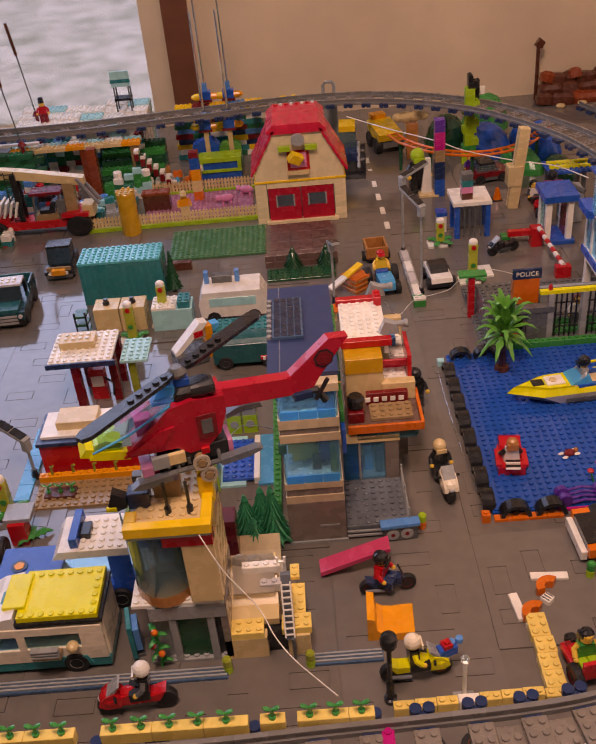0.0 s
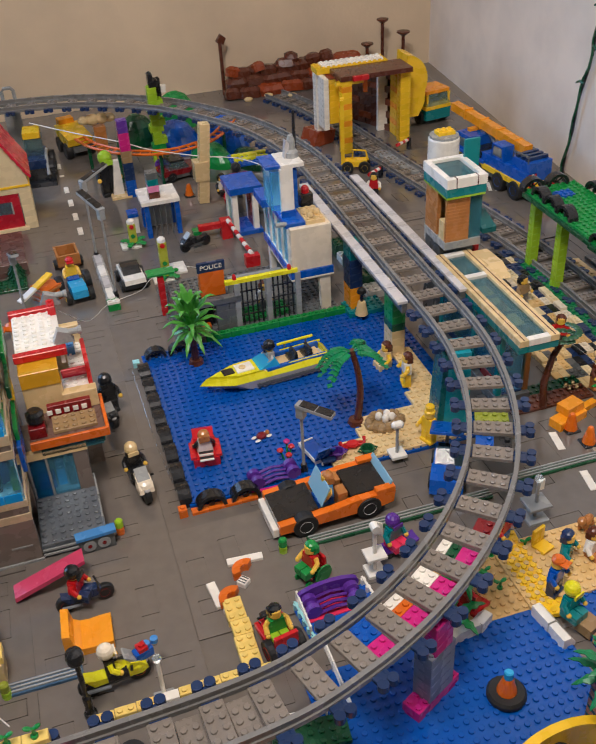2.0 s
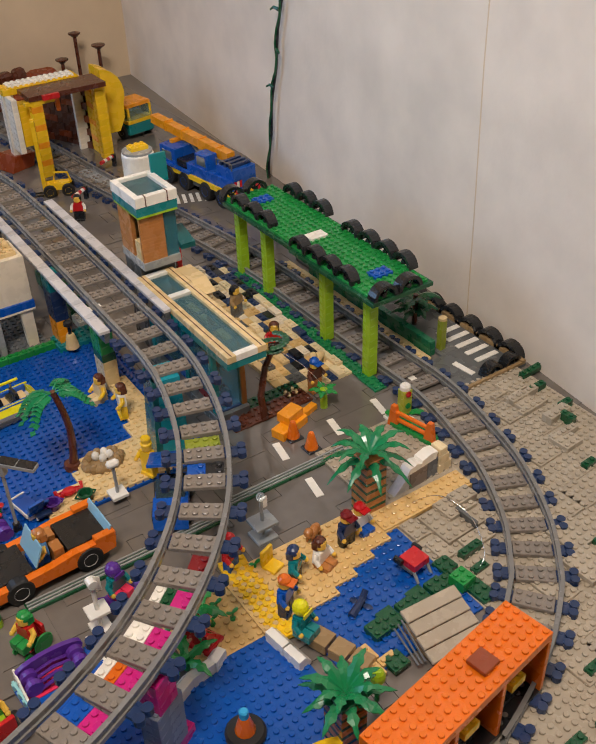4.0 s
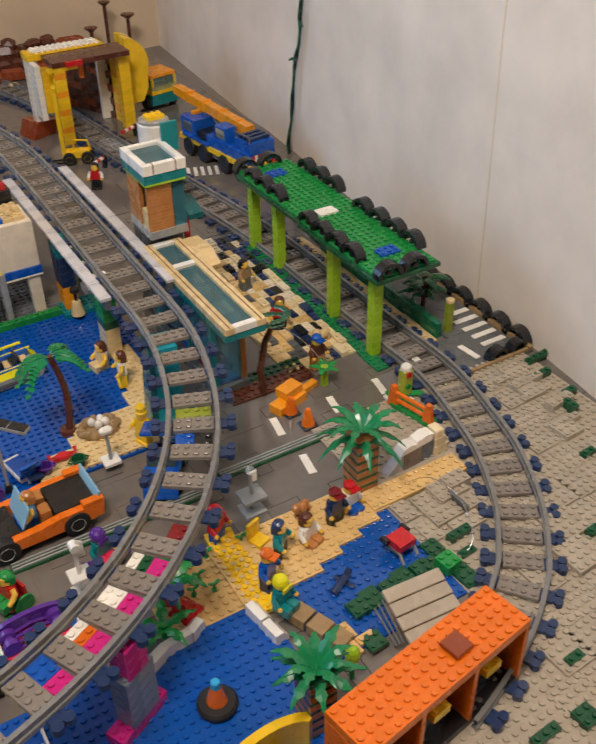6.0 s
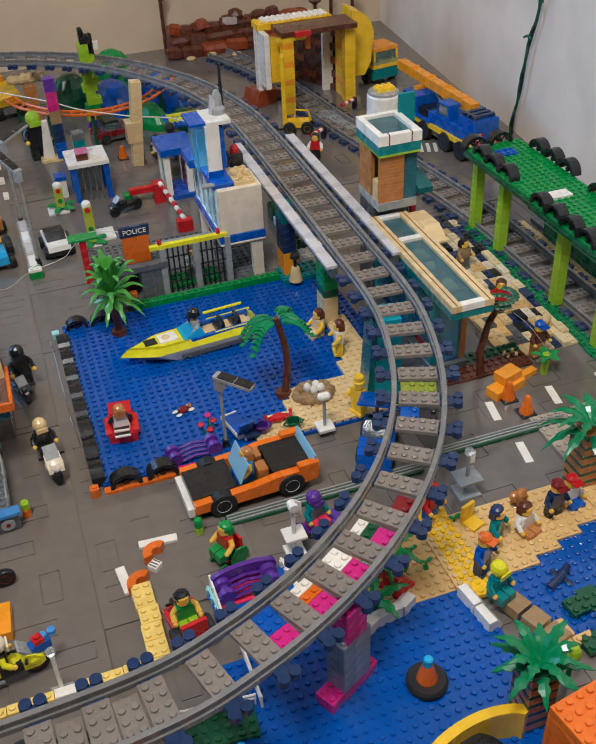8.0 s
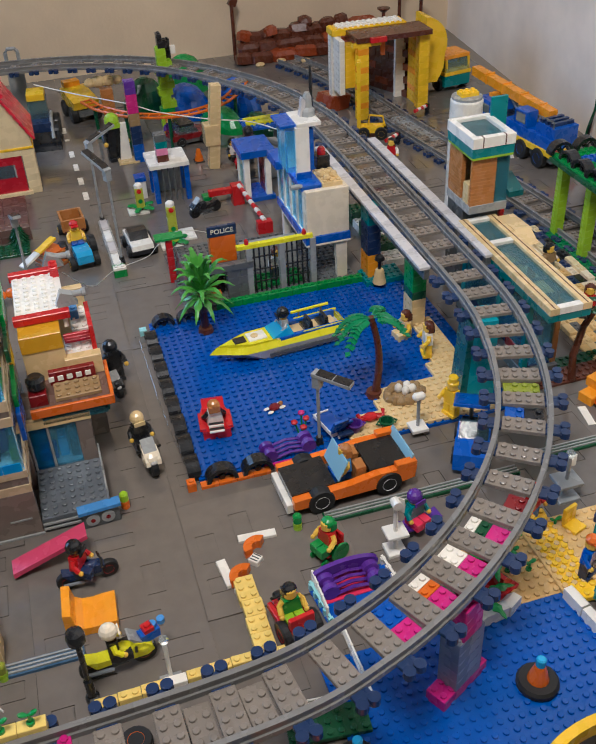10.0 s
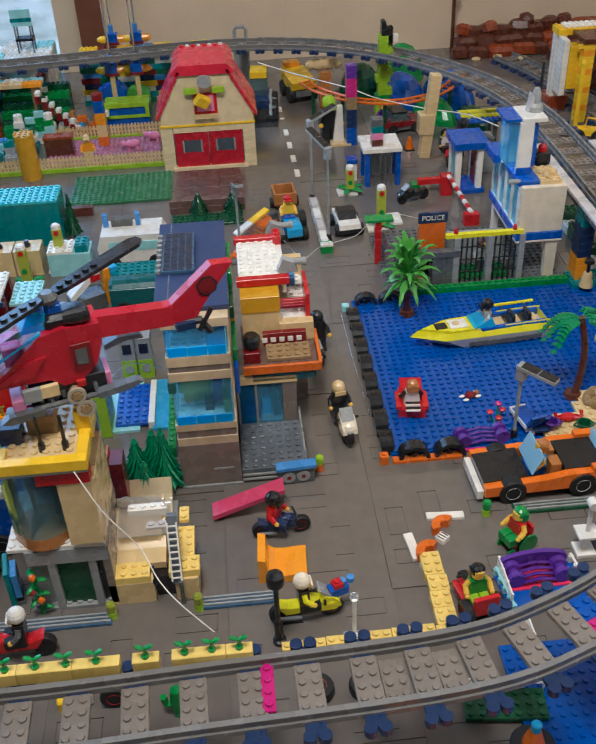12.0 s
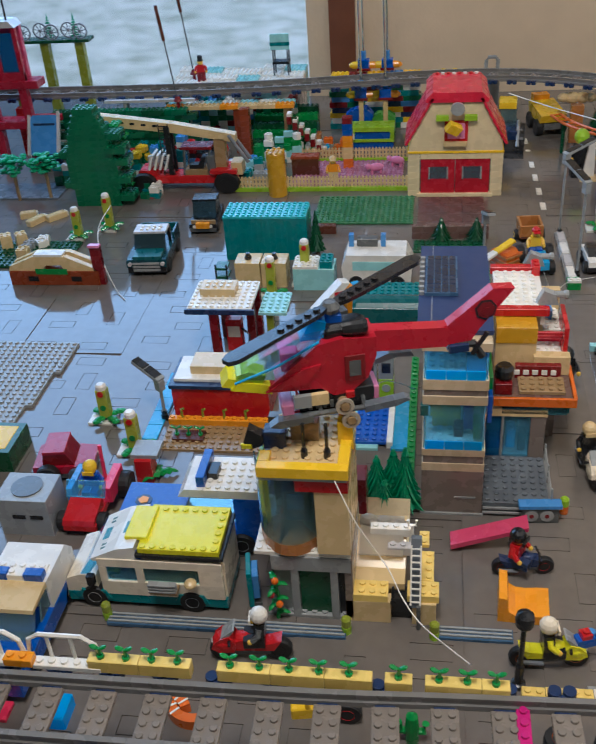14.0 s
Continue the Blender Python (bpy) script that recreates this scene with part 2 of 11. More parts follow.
def solid(name, b, mat, label, category, x=0, y=0, z=0, rz=0, group="", kind=""):
    """A thing that is one mesh."""
    ob = new(name, b.mesh(name, mats_of(mat)))
    ob.matrix_basis = pose(x, y, z, 0, 0, rz)
    return tagged(ob, label, category, group, kind)


BRICKS = {}


def brick(parent, x, y, z, nx, ny, h, mat, studs=True, name="brick", rz=0):
    """One brick, plate or tile of nx by ny studs with its corner at x, y, z."""
    key = (nx, ny, round(h, 5), mat, studs)
    if key not in BRICKS:
        g = 0.00012
        b = B().soft(g, g, 0, nx * S - g, ny * S - g, h, 0.00035)
        if studs:
            b.studs(0, 0, int(nx), int(ny), h)
        BRICKS[key] = b.mesh(name, mats_of(mat))
    ob = new(name, BRICKS[key])
    ob.parent = parent
    ob.matrix_basis = pose(x, y, z, 0, 0, rz)
    return ob


def wheel(parent, x, y, z, r, w, rim="ltgray", axis="y"):
    t = [(r * 0.54, -w / 2), (r * 0.93, -w / 2), (r, -w * 0.3), (r, w * 0.3), (r * 0.93, w / 2), (r * 0.54, w / 2)]
    tyre = part("tyre", B().lathe(t, x, y, z, 18, axis), "rubber", parent)
    part("rim", B().lathe([(r * 0.16, -w * 0.34), (r * 0.2, -w * 0.46), (r * 0.3, -w * 0.42), (r * 0.46, -w * 0.44), (r * 0.52, -w * 0.53), (r * 0.55, 0), (r * 0.52, w * 0.53), (r * 0.46, w * 0.44), (r * 0.3, w * 0.42), (r * 0.2, w * 0.46), (r * 0.16, w * 0.34)], x, y, z, 14, axis), rim, tyre)
    return tyre


def figure(x, y, z, rz, legs, torso, hat="none", hatmat="brown", arms=None, seat=False, head="skin", label="", group="toy figures", k=1.0):
    """A jointed toy figure as one plain mesh; it faces -y before turning."""
    b = B()
    mats = [legs, torso, head, hatmat, arms or torso]
    h = 0.012 if not seat else 0.004
    for s in (-1, 1):
        x0, x1 = (0.0003, 0.0076) if s > 0 else (-0.0076, -0.0003)
        if seat:
            b.soft(x0, -0.0125, 0, x1, 0.0036, 0.0075, 0.0005)
        else:
            b.soft(x0, -0.0036, 0.002, x1, 0.0036, h + 0.001, 0.0005).soft(x0, -0.0056, 0, x1, 0.0036, 0.003, 0.0004)
    b.soft(-0.0078, -0.0034, h, 0.0078, 0.0034, h + 0.004, 0.0004)
    t0, t1 = h + 0.0038, h + 0.0165
    b.prism([(-0.0078, t0), (0.0078, t0), (0.0056, t1), (-0.0056, t1)], -0.0039, 0.0039, "y", 1)
    for s in (-1, 1):
        b.tube([(s * 0.0062, 0, t1 - 0.0022), (s * 0.0092, -0.0006, t1 - 0.006), (s * 0.0098, -0.0052, t1 - 0.0102)], 0.0023, 7, mi=4)
        b.ball(s * 0.0098, -0.0068, t1 - 0.0112, 0.0022, n=7, k=5, mi=2)
    b.cyl(0, 0, t1, t1 + 0.001, 0.003, mi=2).lathe([(0.0038, 0), (0.005, 0.0012), (0.005, 0.0076), (0.0038, 0.0088)], 0, 0, t1 + 0.0008, 12, "z", 2)
    c = t1 + 0.0052
    if hat == "helmet":
        b.ball(0, 0.0004, c + 0.0014, 0.0066, 0.0068, 0.0068, mi=3).box(-0.0052, -0.0072, c - 0.0035, 0.0052, -0.0058, c + 0.0005, 3)
    elif hat == "cap":
        b.lathe([(0.0054, 0), (0.0054, 0.0028), (0.003, 0.0052)], 0, 0, c + 0.0018, 12, "z", 3).box(-0.0045, -0.0098, c + 0.0018, 0.0045, -0.003, c + 0.003, 3)
    elif hat == "hair":
        b.ball(0, 0.001, c + 0.0018, 0.006, 0.0058, 0.0052, mi=3).soft(-0.0056, -0.0005, c - 0.0045, 0.0056, 0.0062, c + 0.003, 0.001, 3)
    elif hat == "tall":
        b.lathe([(0.0056, 0), (0.0056, 0.002), (0.0044, 0.003), (0.0048, 0.0075), (0.0035, 0.009)], 0, 0, c + 0.0015, 12, "z", 3)
    ob = solid("toy_figure", b, mats, label, "toy figure", x, y, z, rz, group)
    ob.scale = (k, k, k)
    return ob

# ---- room ----
X0, X1, Y0, Y1, ZC, ZF = -2.2, 0.802, -1.9, 1.215, 2.0, -0.006
# the opening's unseen top and left are enlarged for the daylight lamp
WX0, WX1, WZ0, WZ1 = -2.06, -0.432, 0.0, 1.32


def wall_x(y):
    """The long wall stands a little askew to the town's grid."""
    return 0.686 + 0.095 * y


def structure(name, b, mat, label, category, parent=None):
    return solid(name, b, mat, label, category, kind="structure")


structure("floor", B().box(X0, Y0, -0.03, X1, Y1 + 0.11, ZF), "ceiling_paint", "flat pale board that carries the toy town", "floor")
structure("ceiling", B().box(X0, Y0, ZC, X1, Y1 + 0.11, ZC + 0.05), "ceiling_paint", "plain unseen ceiling, darkened to cut bounced light", "ceiling")
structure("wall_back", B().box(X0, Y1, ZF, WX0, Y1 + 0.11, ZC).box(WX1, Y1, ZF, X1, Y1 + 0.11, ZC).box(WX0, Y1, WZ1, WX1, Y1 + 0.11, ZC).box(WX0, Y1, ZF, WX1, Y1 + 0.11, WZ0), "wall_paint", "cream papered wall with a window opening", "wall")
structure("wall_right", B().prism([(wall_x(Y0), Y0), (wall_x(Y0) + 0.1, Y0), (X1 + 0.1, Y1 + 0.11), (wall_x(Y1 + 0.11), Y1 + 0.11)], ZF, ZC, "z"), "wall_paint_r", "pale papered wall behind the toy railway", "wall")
structure("wall_left", B().box(X0 - 0.1, Y0, ZF, X0, Y1 + 0.11, ZC), "room_paint", "plain unseen wall, darkened to cut bounced light", "wall")
structure("wall_front", B().box(X0, Y0 - 0.1, ZF, X1, Y0, ZC), "room_paint", "plain unseen wall, darkened to cut bounced light", "wall")
structure("ground", B().box(-60, -60, -0.9, 60, 120, -0.62), "snow", "snow-dusted grass outside the window", "ground")
win = thing("window_1", "brown wooden window beside a cream wall", "window", kind="structure")
part("window_frame", B().box(WX1 + 0.045, Y1 - 0.014, ZF, WX1 + 0.095, Y1 - 0.001, 1.0), "frame_wood", win, "brown wooden casing")
part("pane", B().box(WX0, Y1 + 0.09, WZ0, WX1, Y1 + 0.093, WZ1), "clear", win).visible_shadow = False

# ---- town floor: engraved road plates ----
floor_town = thing("road_floor", "glossy dark gray toy road plates with engraved tiles", "floor", kind="structure")
rng = random.Random(4)


def road_plate(seed):
    r = random.Random(seed)
    n, g, e = 16 * S, 0.00065, 0.00012
    rects = []
    for _ in range(60):
        w, h = r.choice([(4, 2), (2, 4)])
        x, y = r.randint(1, 15 - w), r.randint(1, 15 - h)
        if all(x + w + 2 <= a or a + c + 2 <= x or y + h + 2 <= b or b + d + 2 <= y for a, b, c, d in rects):
            rects.append((x, y, w, h))
        if len(rects) >= 6:
            break
    xs, ys = {e, n - e}, {e, n - e}
    for x, y, w, h in rects:
        xs |= {x * S, x * S + g, (x + w) * S - g, (x + w) * S}
        ys |= {y * S, y * S + g, (y + h) * S - g, (y + h) * S}
    xs, ys = sorted(xs), sorted(ys)

    def deep(px, py):
        for x, y, w, h in rects:
            if x * S < px < (x + w) * S and y * S < py < (y + h) * S:
                if not (x * S + g < px < (x + w) * S - g and y * S + g < py < (y + h) * S - g):
                    return True
        return False

    b = B()
    hole = {}
    for i in range(len(xs) - 1):
        for j in range(len(ys) - 1):
            hole[i, j] = deep((xs[i] + xs[i + 1]) / 2, (ys[j] + ys[j + 1]) / 2)
    for (i, j), d in hole.items():
        z = -0.0014 if d else 0.0
        b.add([(xs[i], ys[j], z), (xs[i + 1], ys[j], z), (xs[i + 1], ys[j + 1], z), (xs[i], ys[j + 1], z)], [(0, 1, 2, 3)])
        if d:
            for di, dj, a, c in ((1, 0, (xs[i + 1], ys[j]), (xs[i + 1], ys[j + 1])), (-1, 0, (xs[i], ys[j + 1]), (xs[i], ys[j])), (0, 1, (xs[i + 1], ys[j + 1]), (xs[i], ys[j + 1])), (0, -1, (xs[i], ys[j]), (xs[i + 1], ys[j]))):
                if not hole.get((i + di, j + dj), True):
                    b.add([(*a, z), (*a, 0), (*c, 0), (*c, z)], [(0, 1, 2, 3)])
    for a, c in (((e, e), (n - e, e)), ((n - e, e), (n - e, n - e)), ((n - e, n - e), (e, n - e)), ((e, n - e), (e, e))):
        b.add([(*a, -0.004), (*c, -0.004), (*c, 0), (*a, 0)], [(0, 1, 2, 3)])
    me = bpy.data.meshes.new("road_plate")
    me.from_pydata(b.v, [], b.f)
    me.materials.append(MAT["road"])
    return me


PLATES = [road_plate(s) for s in (3, 8, 12, 21)]
P16 = 16 * S
for i in range(-13, 6):
    for j in range(-8, 10):
        ob = new("road_plate", rng.choice(PLATES))
        ob.parent = floor_town
        ob.location = (i * P16 - 0.02, j * P16 - 0.02, 0)
        ob.rotation_euler = (radians(rng.uniform(-0.45, 0.45)), radians(rng.uniform(-0.45, 0.45)), 0)

# ---- railways ----


def smooth_path(pts, step):
    """Points with headings every step along a smooth line through pts."""
    pts = [Vector(p) for p in pts]
    fine = []
    for k in range(len(pts) - 1):
        p0, p1, p2, p3 = pts[max(k - 1, 0)], pts[k], pts[k + 1], pts[min(k + 2, len(pts) - 1)]
        for u in np.linspace(0, 1, 40, endpoint=False):
            fine.append(0.5 * ((2 * p1) + (p2 - p0) * u + (2 * p0 - 5 * p1 + 4 * p2 - p3) * u * u + (3 * p1 - p0 - 3 * p2 + p3) * u ** 3))
    fine.append(pts[-1])
    out, need, k = [], 0.0, 0
    run = 0.0
    for a, c in zip(fine, fine[1:]):
        d = (c - a).length
        while need <= run + d and d > 0:
            out.append((a + (c - a) * ((need - run) / d), (c - a).normalized()))
            need += step
        run += d
    return out


TIES = {}


def tie_mesh(studded):
    if studded not in TIES:
        b = B().soft(-0.008, -0.0165, 0, 0.008, 0.0165, 0.0032, 0.0004)
        b.studs(-0.008, -0.016, 2, 4, 0.0032)
        TIES[studded] = b.mesh("tie", mats_of("tie"))
        c = B().soft(-0.006, 0.0165, 0, 0.006, 0.030, 0.0024, 0.0004)
        for q in (-0.0042, 0.0042):
            c.cyl(q, 0.0310, -0.001, 0.0044, 0.0039, n=14)
        TIES["end"] = c.mesh("tie_end", mats_of("bolt"))
    return TIES[studded]


def railway(name, label, pts, step=0.0335, per=4, gauge=0.0200):
    """Track sections of `per` ties each, end to end along pts."""
    path = smooth_path(pts, step / 8)
    n = per * 8
    for k in range(0, len(path) - n, n):
        sec = path[k:k + n + 1]
        t = thing(name, label, "toy track", *sec[0][0], group=name)
        inv = sec[0][0]
        for s in (-1, 1):
            b = B()
            rows = []
            for p, d in sec:
                q = p - inv
                w = Vector((-d.y, d.x, 0)).normalized() * s
                c = q + w * gauge
                prof = [(-0.0022, 0), (-0.0022, 0.004), (-0.0012, 0.0048), (-0.0012, 0.0085), (-0.0018, 0.0088), (-0.0018, 0.0102), (0.0018, 0.0102), (0.0018, 0.0088), (0.0012, 0.0085), (0.0012, 0.0048), (0.0022, 0.004), (0.0022, 0)]
                rows.append([(c.x + w.x * o, c.y + w.y * o, c.z + h) for o, h in prof])
            m = len(rows[0])
            b.add([v for r in rows for v in r], [(i * m + j, i * m + (j + 1) % m, (i + 1) * m + (j + 1) % m, (i + 1) * m + j) for i in range(len(rows) - 1) for j in range(m)])
            part("rail", b, "rail", t)
        for i in range(per):
            p, d = sec[i * 8 + 4]
            a = math.degrees(math.atan2(d.y, d.x))
            for nm, me, turn in (("tie", tie_mesh(True), 0), ("tie_end", TIES["end"], 0), ("tie_end", TIES["end"], 180)):
                ob = new(nm, me)
                ob.parent = t
                ob.matrix_basis = pose(*(p - inv), 0, 0, a + turn)


ZT = 0.0965
TIE_SHIFT = 0.014
arc = [(-0.047 + q * math.cos(radians(a)), 0.052 + q * math.sin(radians(a)), ZT) for a, q in ((-84, 0.3475), (-72, 0.345), (-60, 0.343), (-48, 0.342), (-36, 0.3415), (-24, 0.341), (-12, 0.342), (0, 0.3465))]
HIGH = [(-1.3 + TIE_SHIFT, -0.310, ZT), (-0.7, -0.308, ZT), (-0.3, -0.3055, ZT), (-0.16, -0.301, ZT)] + arc + [(0.302, 0.16, ZT), (0.304, 0.30, ZT), (0.305, 0.44, ZT), (0.300, 0.56, ZT), (0.272, 0.68, ZT), (0.225, 0.775, ZT), (0.165, 0.855, ZT), (0.09, 0.915, ZT), (0.0, 0.955, ZT), (-0.1, 0.972, ZT), (-0.21, 0.968, ZT), (-0.35, 0.95, ZT), (-0.55, 0.93, ZT), (-0.9, 0.93, ZT), (-1.4, 0.93, ZT)]
railway("elevated_track", "gray toy train track with studded ties on pillars", HIGH)
LOW = [(0.42, 1.12, 0.001), (0.462, 1.0, 0.001), (0.482, 0.86, 0.001), (0.50, 0.7, 0.001), (0.53, 0.5, 0.001), (0.553, 0.3, 0.001), (0.556, 0.12, 0.001), (0.5565, 0.02, 0.002), (0.5555, -0.03, 0.004), (0.551, -0.07, 0.0052), (0.541, -0.118, 0.0052), (0.5245, -0.177, 0.0052), (0.4925, -0.242, 0.0052), (0.4575, -0.2875, 0.0052), (0.4375, -0.3065, 0.0052), (0.39, -0.338, 0.0052), (0.31, -0.37, 0.0052), (0.22, -0.39, 0.0052)]
railway("ground_track", "gray toy train track lying on the plates", LOW, 0.0287)

# ---- kinds of things ----


def studded(name, label, x0, y0, nx, ny, h, mat, z=0.0, keep=None, category="baseplate", rz=0):
    b = B()
    if keep is None:
        b.soft(0, 0, 0, nx * S, ny * S, h, 0.0003)
    else:
        for i in range(nx):
            for j in range(ny):
                if keep(i, j):
                    b.box(i * S, j * S, 0, (i + 1) * S, (j + 1) * S, h)
    b.studs(0, 0, nx, ny, h, keep=keep)
    return solid(name, b, mat, label, category, x0, y0, z, rz)


def box_part(name, parent, mat, x0, y0, z0, x1, y1, z1, label="", c=0.0004):
    return part(name, B().soft(min(x0, x1), min(y0, y1), z0, max(x0, x1), max(y0, y1), z1, c), mat, parent, label)


def pillar(x, y, mats, label, n=10, nx=2, ny=2, rz=0):
    t = thing("track_pillar", label, "pillar", x, y, 0, rz, "track pillars")
    for k in range(n):
        brick(t, -nx * S / 2, -ny * S / 2, k * BH, nx, ny, BH, mats[k * len(mats) // n], studs=(k == n - 1) and False)
    return t


def arch_guard(x, y, z, rz, r=0.0155, group="black wheel arches"):
    """A half round black mudguard with spokes."""
    t = thing("wheel_arch", "glossy black toy wheel arch standing on the edge", "wheel arch", x, y, z, rz, group)
    pts = [(-r, 0)] + [(r * math.cos(math.pi * (1 - k / 10)), r * 0.95 * math.sin(math.pi * (1 - k / 10))) for k in range(1, 10)] + [(r, 0)]
    inn = [(p[0] * 0.74, p[1] * 0.74) for p in pts]
    b = B()
    m = len(pts)
    ring = [(p[0], q, p[1]) for p in pts for q in (-0.006, 0.006)] + [(p[0], q, p[1]) for p in inn for q in (-0.006, 0.006)]
    o = 2 * m
    fs = [(0, 1, o + 1, o), (2 * m - 2, o + 2 * m - 2, o + 2 * m - 1, 2 * m - 1)]
    for k in range(m - 1):
        i = 2 * k
        fs += [(i, i + 2, i + 3, i + 1), (o + i, o + i + 1, o + i + 3, o + i + 2), (i, o + i, o + i + 2, i + 2), (i + 1, i + 3, o + i + 3, o + i + 1)]
    b.add(ring, fs)
    part("arch", b, "black", t)
    for a in (45, 90, 135):
        part("spoke", B().tube([(0, 0, 0.001), (0.75 * r * math.cos(radians(a)), 0, 0.72 * r * math.sin(radians(a)))], 0.0009, 6), "black", t)
    part("hub", B().lathe([(0.003, -0.003), (0.003, 0.003)], 0, 0, 0.0025, 10, "y"), "black", t)
    return t


def frond(b, a, length, drop, width, z0, x=0, y=0, seg=5, mi=0, rise=0.35):
    """One palm leaf, folded along its rib and cut into leaflets."""
    ca, sa = math.cos(a), math.sin(a)
    row = []
    for k in range(seg * 2 + 1):
        u = k / (seg * 2)
        d = length * u
        h = z0 + length * rise * math.sin(u * 1.9) - drop * u * u
        w = width * math.sin(math.pi * min(1, 0.16 + u * 0.84)) * (1.0 if k % 2 else 0.62)
        row.append((d, h, w))
    vs, fs = [], []
    for d, h, w in row:
        for s, q in ((-1, -0.35), (0, 0), (1, -0.35)):
            vs.append((x + ca * d - sa * w * s, y + sa * d + ca * w * s, h + q * w))
    o = len(vs)
    vs += [(p[0], p[1], p[2] - 0.0007) for p in vs]
    for k in range(len(row) - 1):
        for j in (0, 1):
            i = k * 3 + j
            fs += [(i, i + 1, i + 4, i + 3), (o + i + 3, o + i + 4, o + i + 1, o + i)]
        for i, q in ((k * 3, 3), (k * 3 + 2, 3)):
            fs.append((i, i + q, o + i + q, o + i))
    b.add(vs, fs, mi)


def feather(b, a, length, drop, reach, z0, x=0, y=0, rise=0.35, pairs=6, leaflet=0.0015):
    """A palm leaf of many narrow leaflets along a thin rib."""
    def spot(u):
        d = length * u
        return Vector((x + math.cos(a) * d, y + math.sin(a) * d, z0 + length * rise * math.sin(u * 1.9) - drop * u * u))

    b.tube([spot(k / 5) for k in range(6)], 0.0010, 5, 0.0005)
    for k in range(pairs + 1):
        u = 0.22 + 0.78 * k / pairs
        p = spot(u)
        for s in ((-1, 1) if k < pairs else (0,)):
            h = a + s * 0.75
            n = reach * (1.15 - 0.45 * u)
            d, q = Vector((math.cos(h), math.sin(h), -0.22)), Vector((-math.sin(h), math.cos(h), 0)) * leaflet
            m, e = p + d * n * 0.45, p + d * n - Vector((0, 0, 0.0008))
            low = Vector((0, 0, 0.0006))
            b.add([p, m + q, e, m - q, p - low, m + q - low, e - low, m - q - low], [(0, 3, 2, 1), (4, 5, 6, 7), (0, 1, 5, 4), (1, 2, 6, 5), (2, 3, 7, 6), (3, 0, 4, 7)])


def palm(x, y, label, height, trunk, n=9, length=0.03, width=0.005, mat="green", drop=0.014, lean=(0, 0), fat=0.005, tiers=2, ring=None, seed=1, rise=0.35, ways=None, bow=0.0):
    r = random.Random(seed)
    t = thing("toy_palm", label, "toy palm", x, y)
    if fat > 0.006:
        k = 0
        while k * PH < height:
            part("trunk_plate", B().soft(-fat, -fat, k * PH, fat, fat, (k + 1) * PH - 0.0001, 0.0003), (ring if k % 3 == 1 and ring else trunk), t)
            k += 1
    else:
        pts = [(lean[0] * u * u + bow * math.sin(math.pi * u), lean[1] * u * u, height * u) for u in np.linspace(0, 1, 9)]
        part("trunk", B().tube(pts, fat, 10, fat * 0.7), trunk, t)
        part("pot", B().lathe([(0.0075, 0), (0.009, 0.004), (0.0075, 0.009), (0.006, 0.0095)], 0, 0, 0, 14), trunk, t)
    for tier in range(tiers):
        for k in range(n):
            b = B()
            a = 2 * math.pi * (k + 0.5 * tier + r.uniform(-0.15, 0.15)) / n if ways is None else radians(ways[k] + 17 * tier)
            if mat == "leaf":
                frond(b, a, length * r.uniform(0.95, 1.2) * (1, 1, 0.86, 0.5)[tier], drop * (0.95, 0.5, 0.2, 0)[tier], 0.0048, height - 0.002 + tier * 0.0035, lean[0], lean[1], 3, 0, (0.20, 0.62, 1.15, 2.3)[tier])
                part("leaf", b, mat, t)
                continue
            if fat > 0.006:
                frond(b, a, length * (1 - 0.2 * tier) * r.uniform(0.85, 1.12), drop * r.uniform(0.7, 1.2) * (1 if tier == 0 else 0.35), 0.0050, height - 0.002 + tier * 0.004, lean[0], lean[1], 4, 0, rise + 0.35 * tier)
                part("leaf", b, mat, t)
                continue
            feather(b, a, length * (1 - 0.25 * tier) * r.uniform(0.85, 1.12), drop * r.uniform(0.7, 1.2) * (1 if tier == 0 else 0.1), width * 1.9 + 0.002, height - 0.002 + tier * 0.006, lean[0], lean[1], rise + 0.45 * tier, 8, 0.0034)
            part("leaf", b, mat, t)
    return t


def pine(x, y, z, h, r, label, mat="dkgreen", seed=0):
    t = thing("toy_pine_tree", label, "toy tree", x, y, z, group="toy pine trees")
    part("trunk", B().cyl(0, 0, 0, h * 0.15, r * 0.25), "brown", t)
    b = B()
    rr = random.Random(seed)
    for k in range(7):
        z0, q = h * (0.08 + 0.125 * k), r * (1.06 - 0.14 * k)
        for i in range(12):
            a = 2 * math.pi * (i + 0.5 * (k % 2)) / 12
            tip = (q * math.cos(a) * rr.uniform(0.9, 1.1), q * math.sin(a) * rr.uniform(0.9, 1.1), z0)
            b.add([tip, (0.35 * q * math.cos(a + 0.3), 0.35 * q * math.sin(a + 0.3), z0 + h * 0.17), (0.35 * q * math.cos(a - 0.3), 0.35 * q * math.sin(a - 0.3), z0 + h * 0.17), (0.3 * q * math.cos(a), 0.3 * q * math.sin(a), z0 - h * 0.02)], [(0, 1, 2), (0, 3, 1), (0, 2, 3)])
        b.cyl(0, 0, z0, z0 + h * 0.17, q * 0.62, q * 0.3, 10)
    b.cyl(0, 0, h * 0.9, h, r * 0.2, 0.0004, 8)
    part("crown", b, mat, t)
    return t


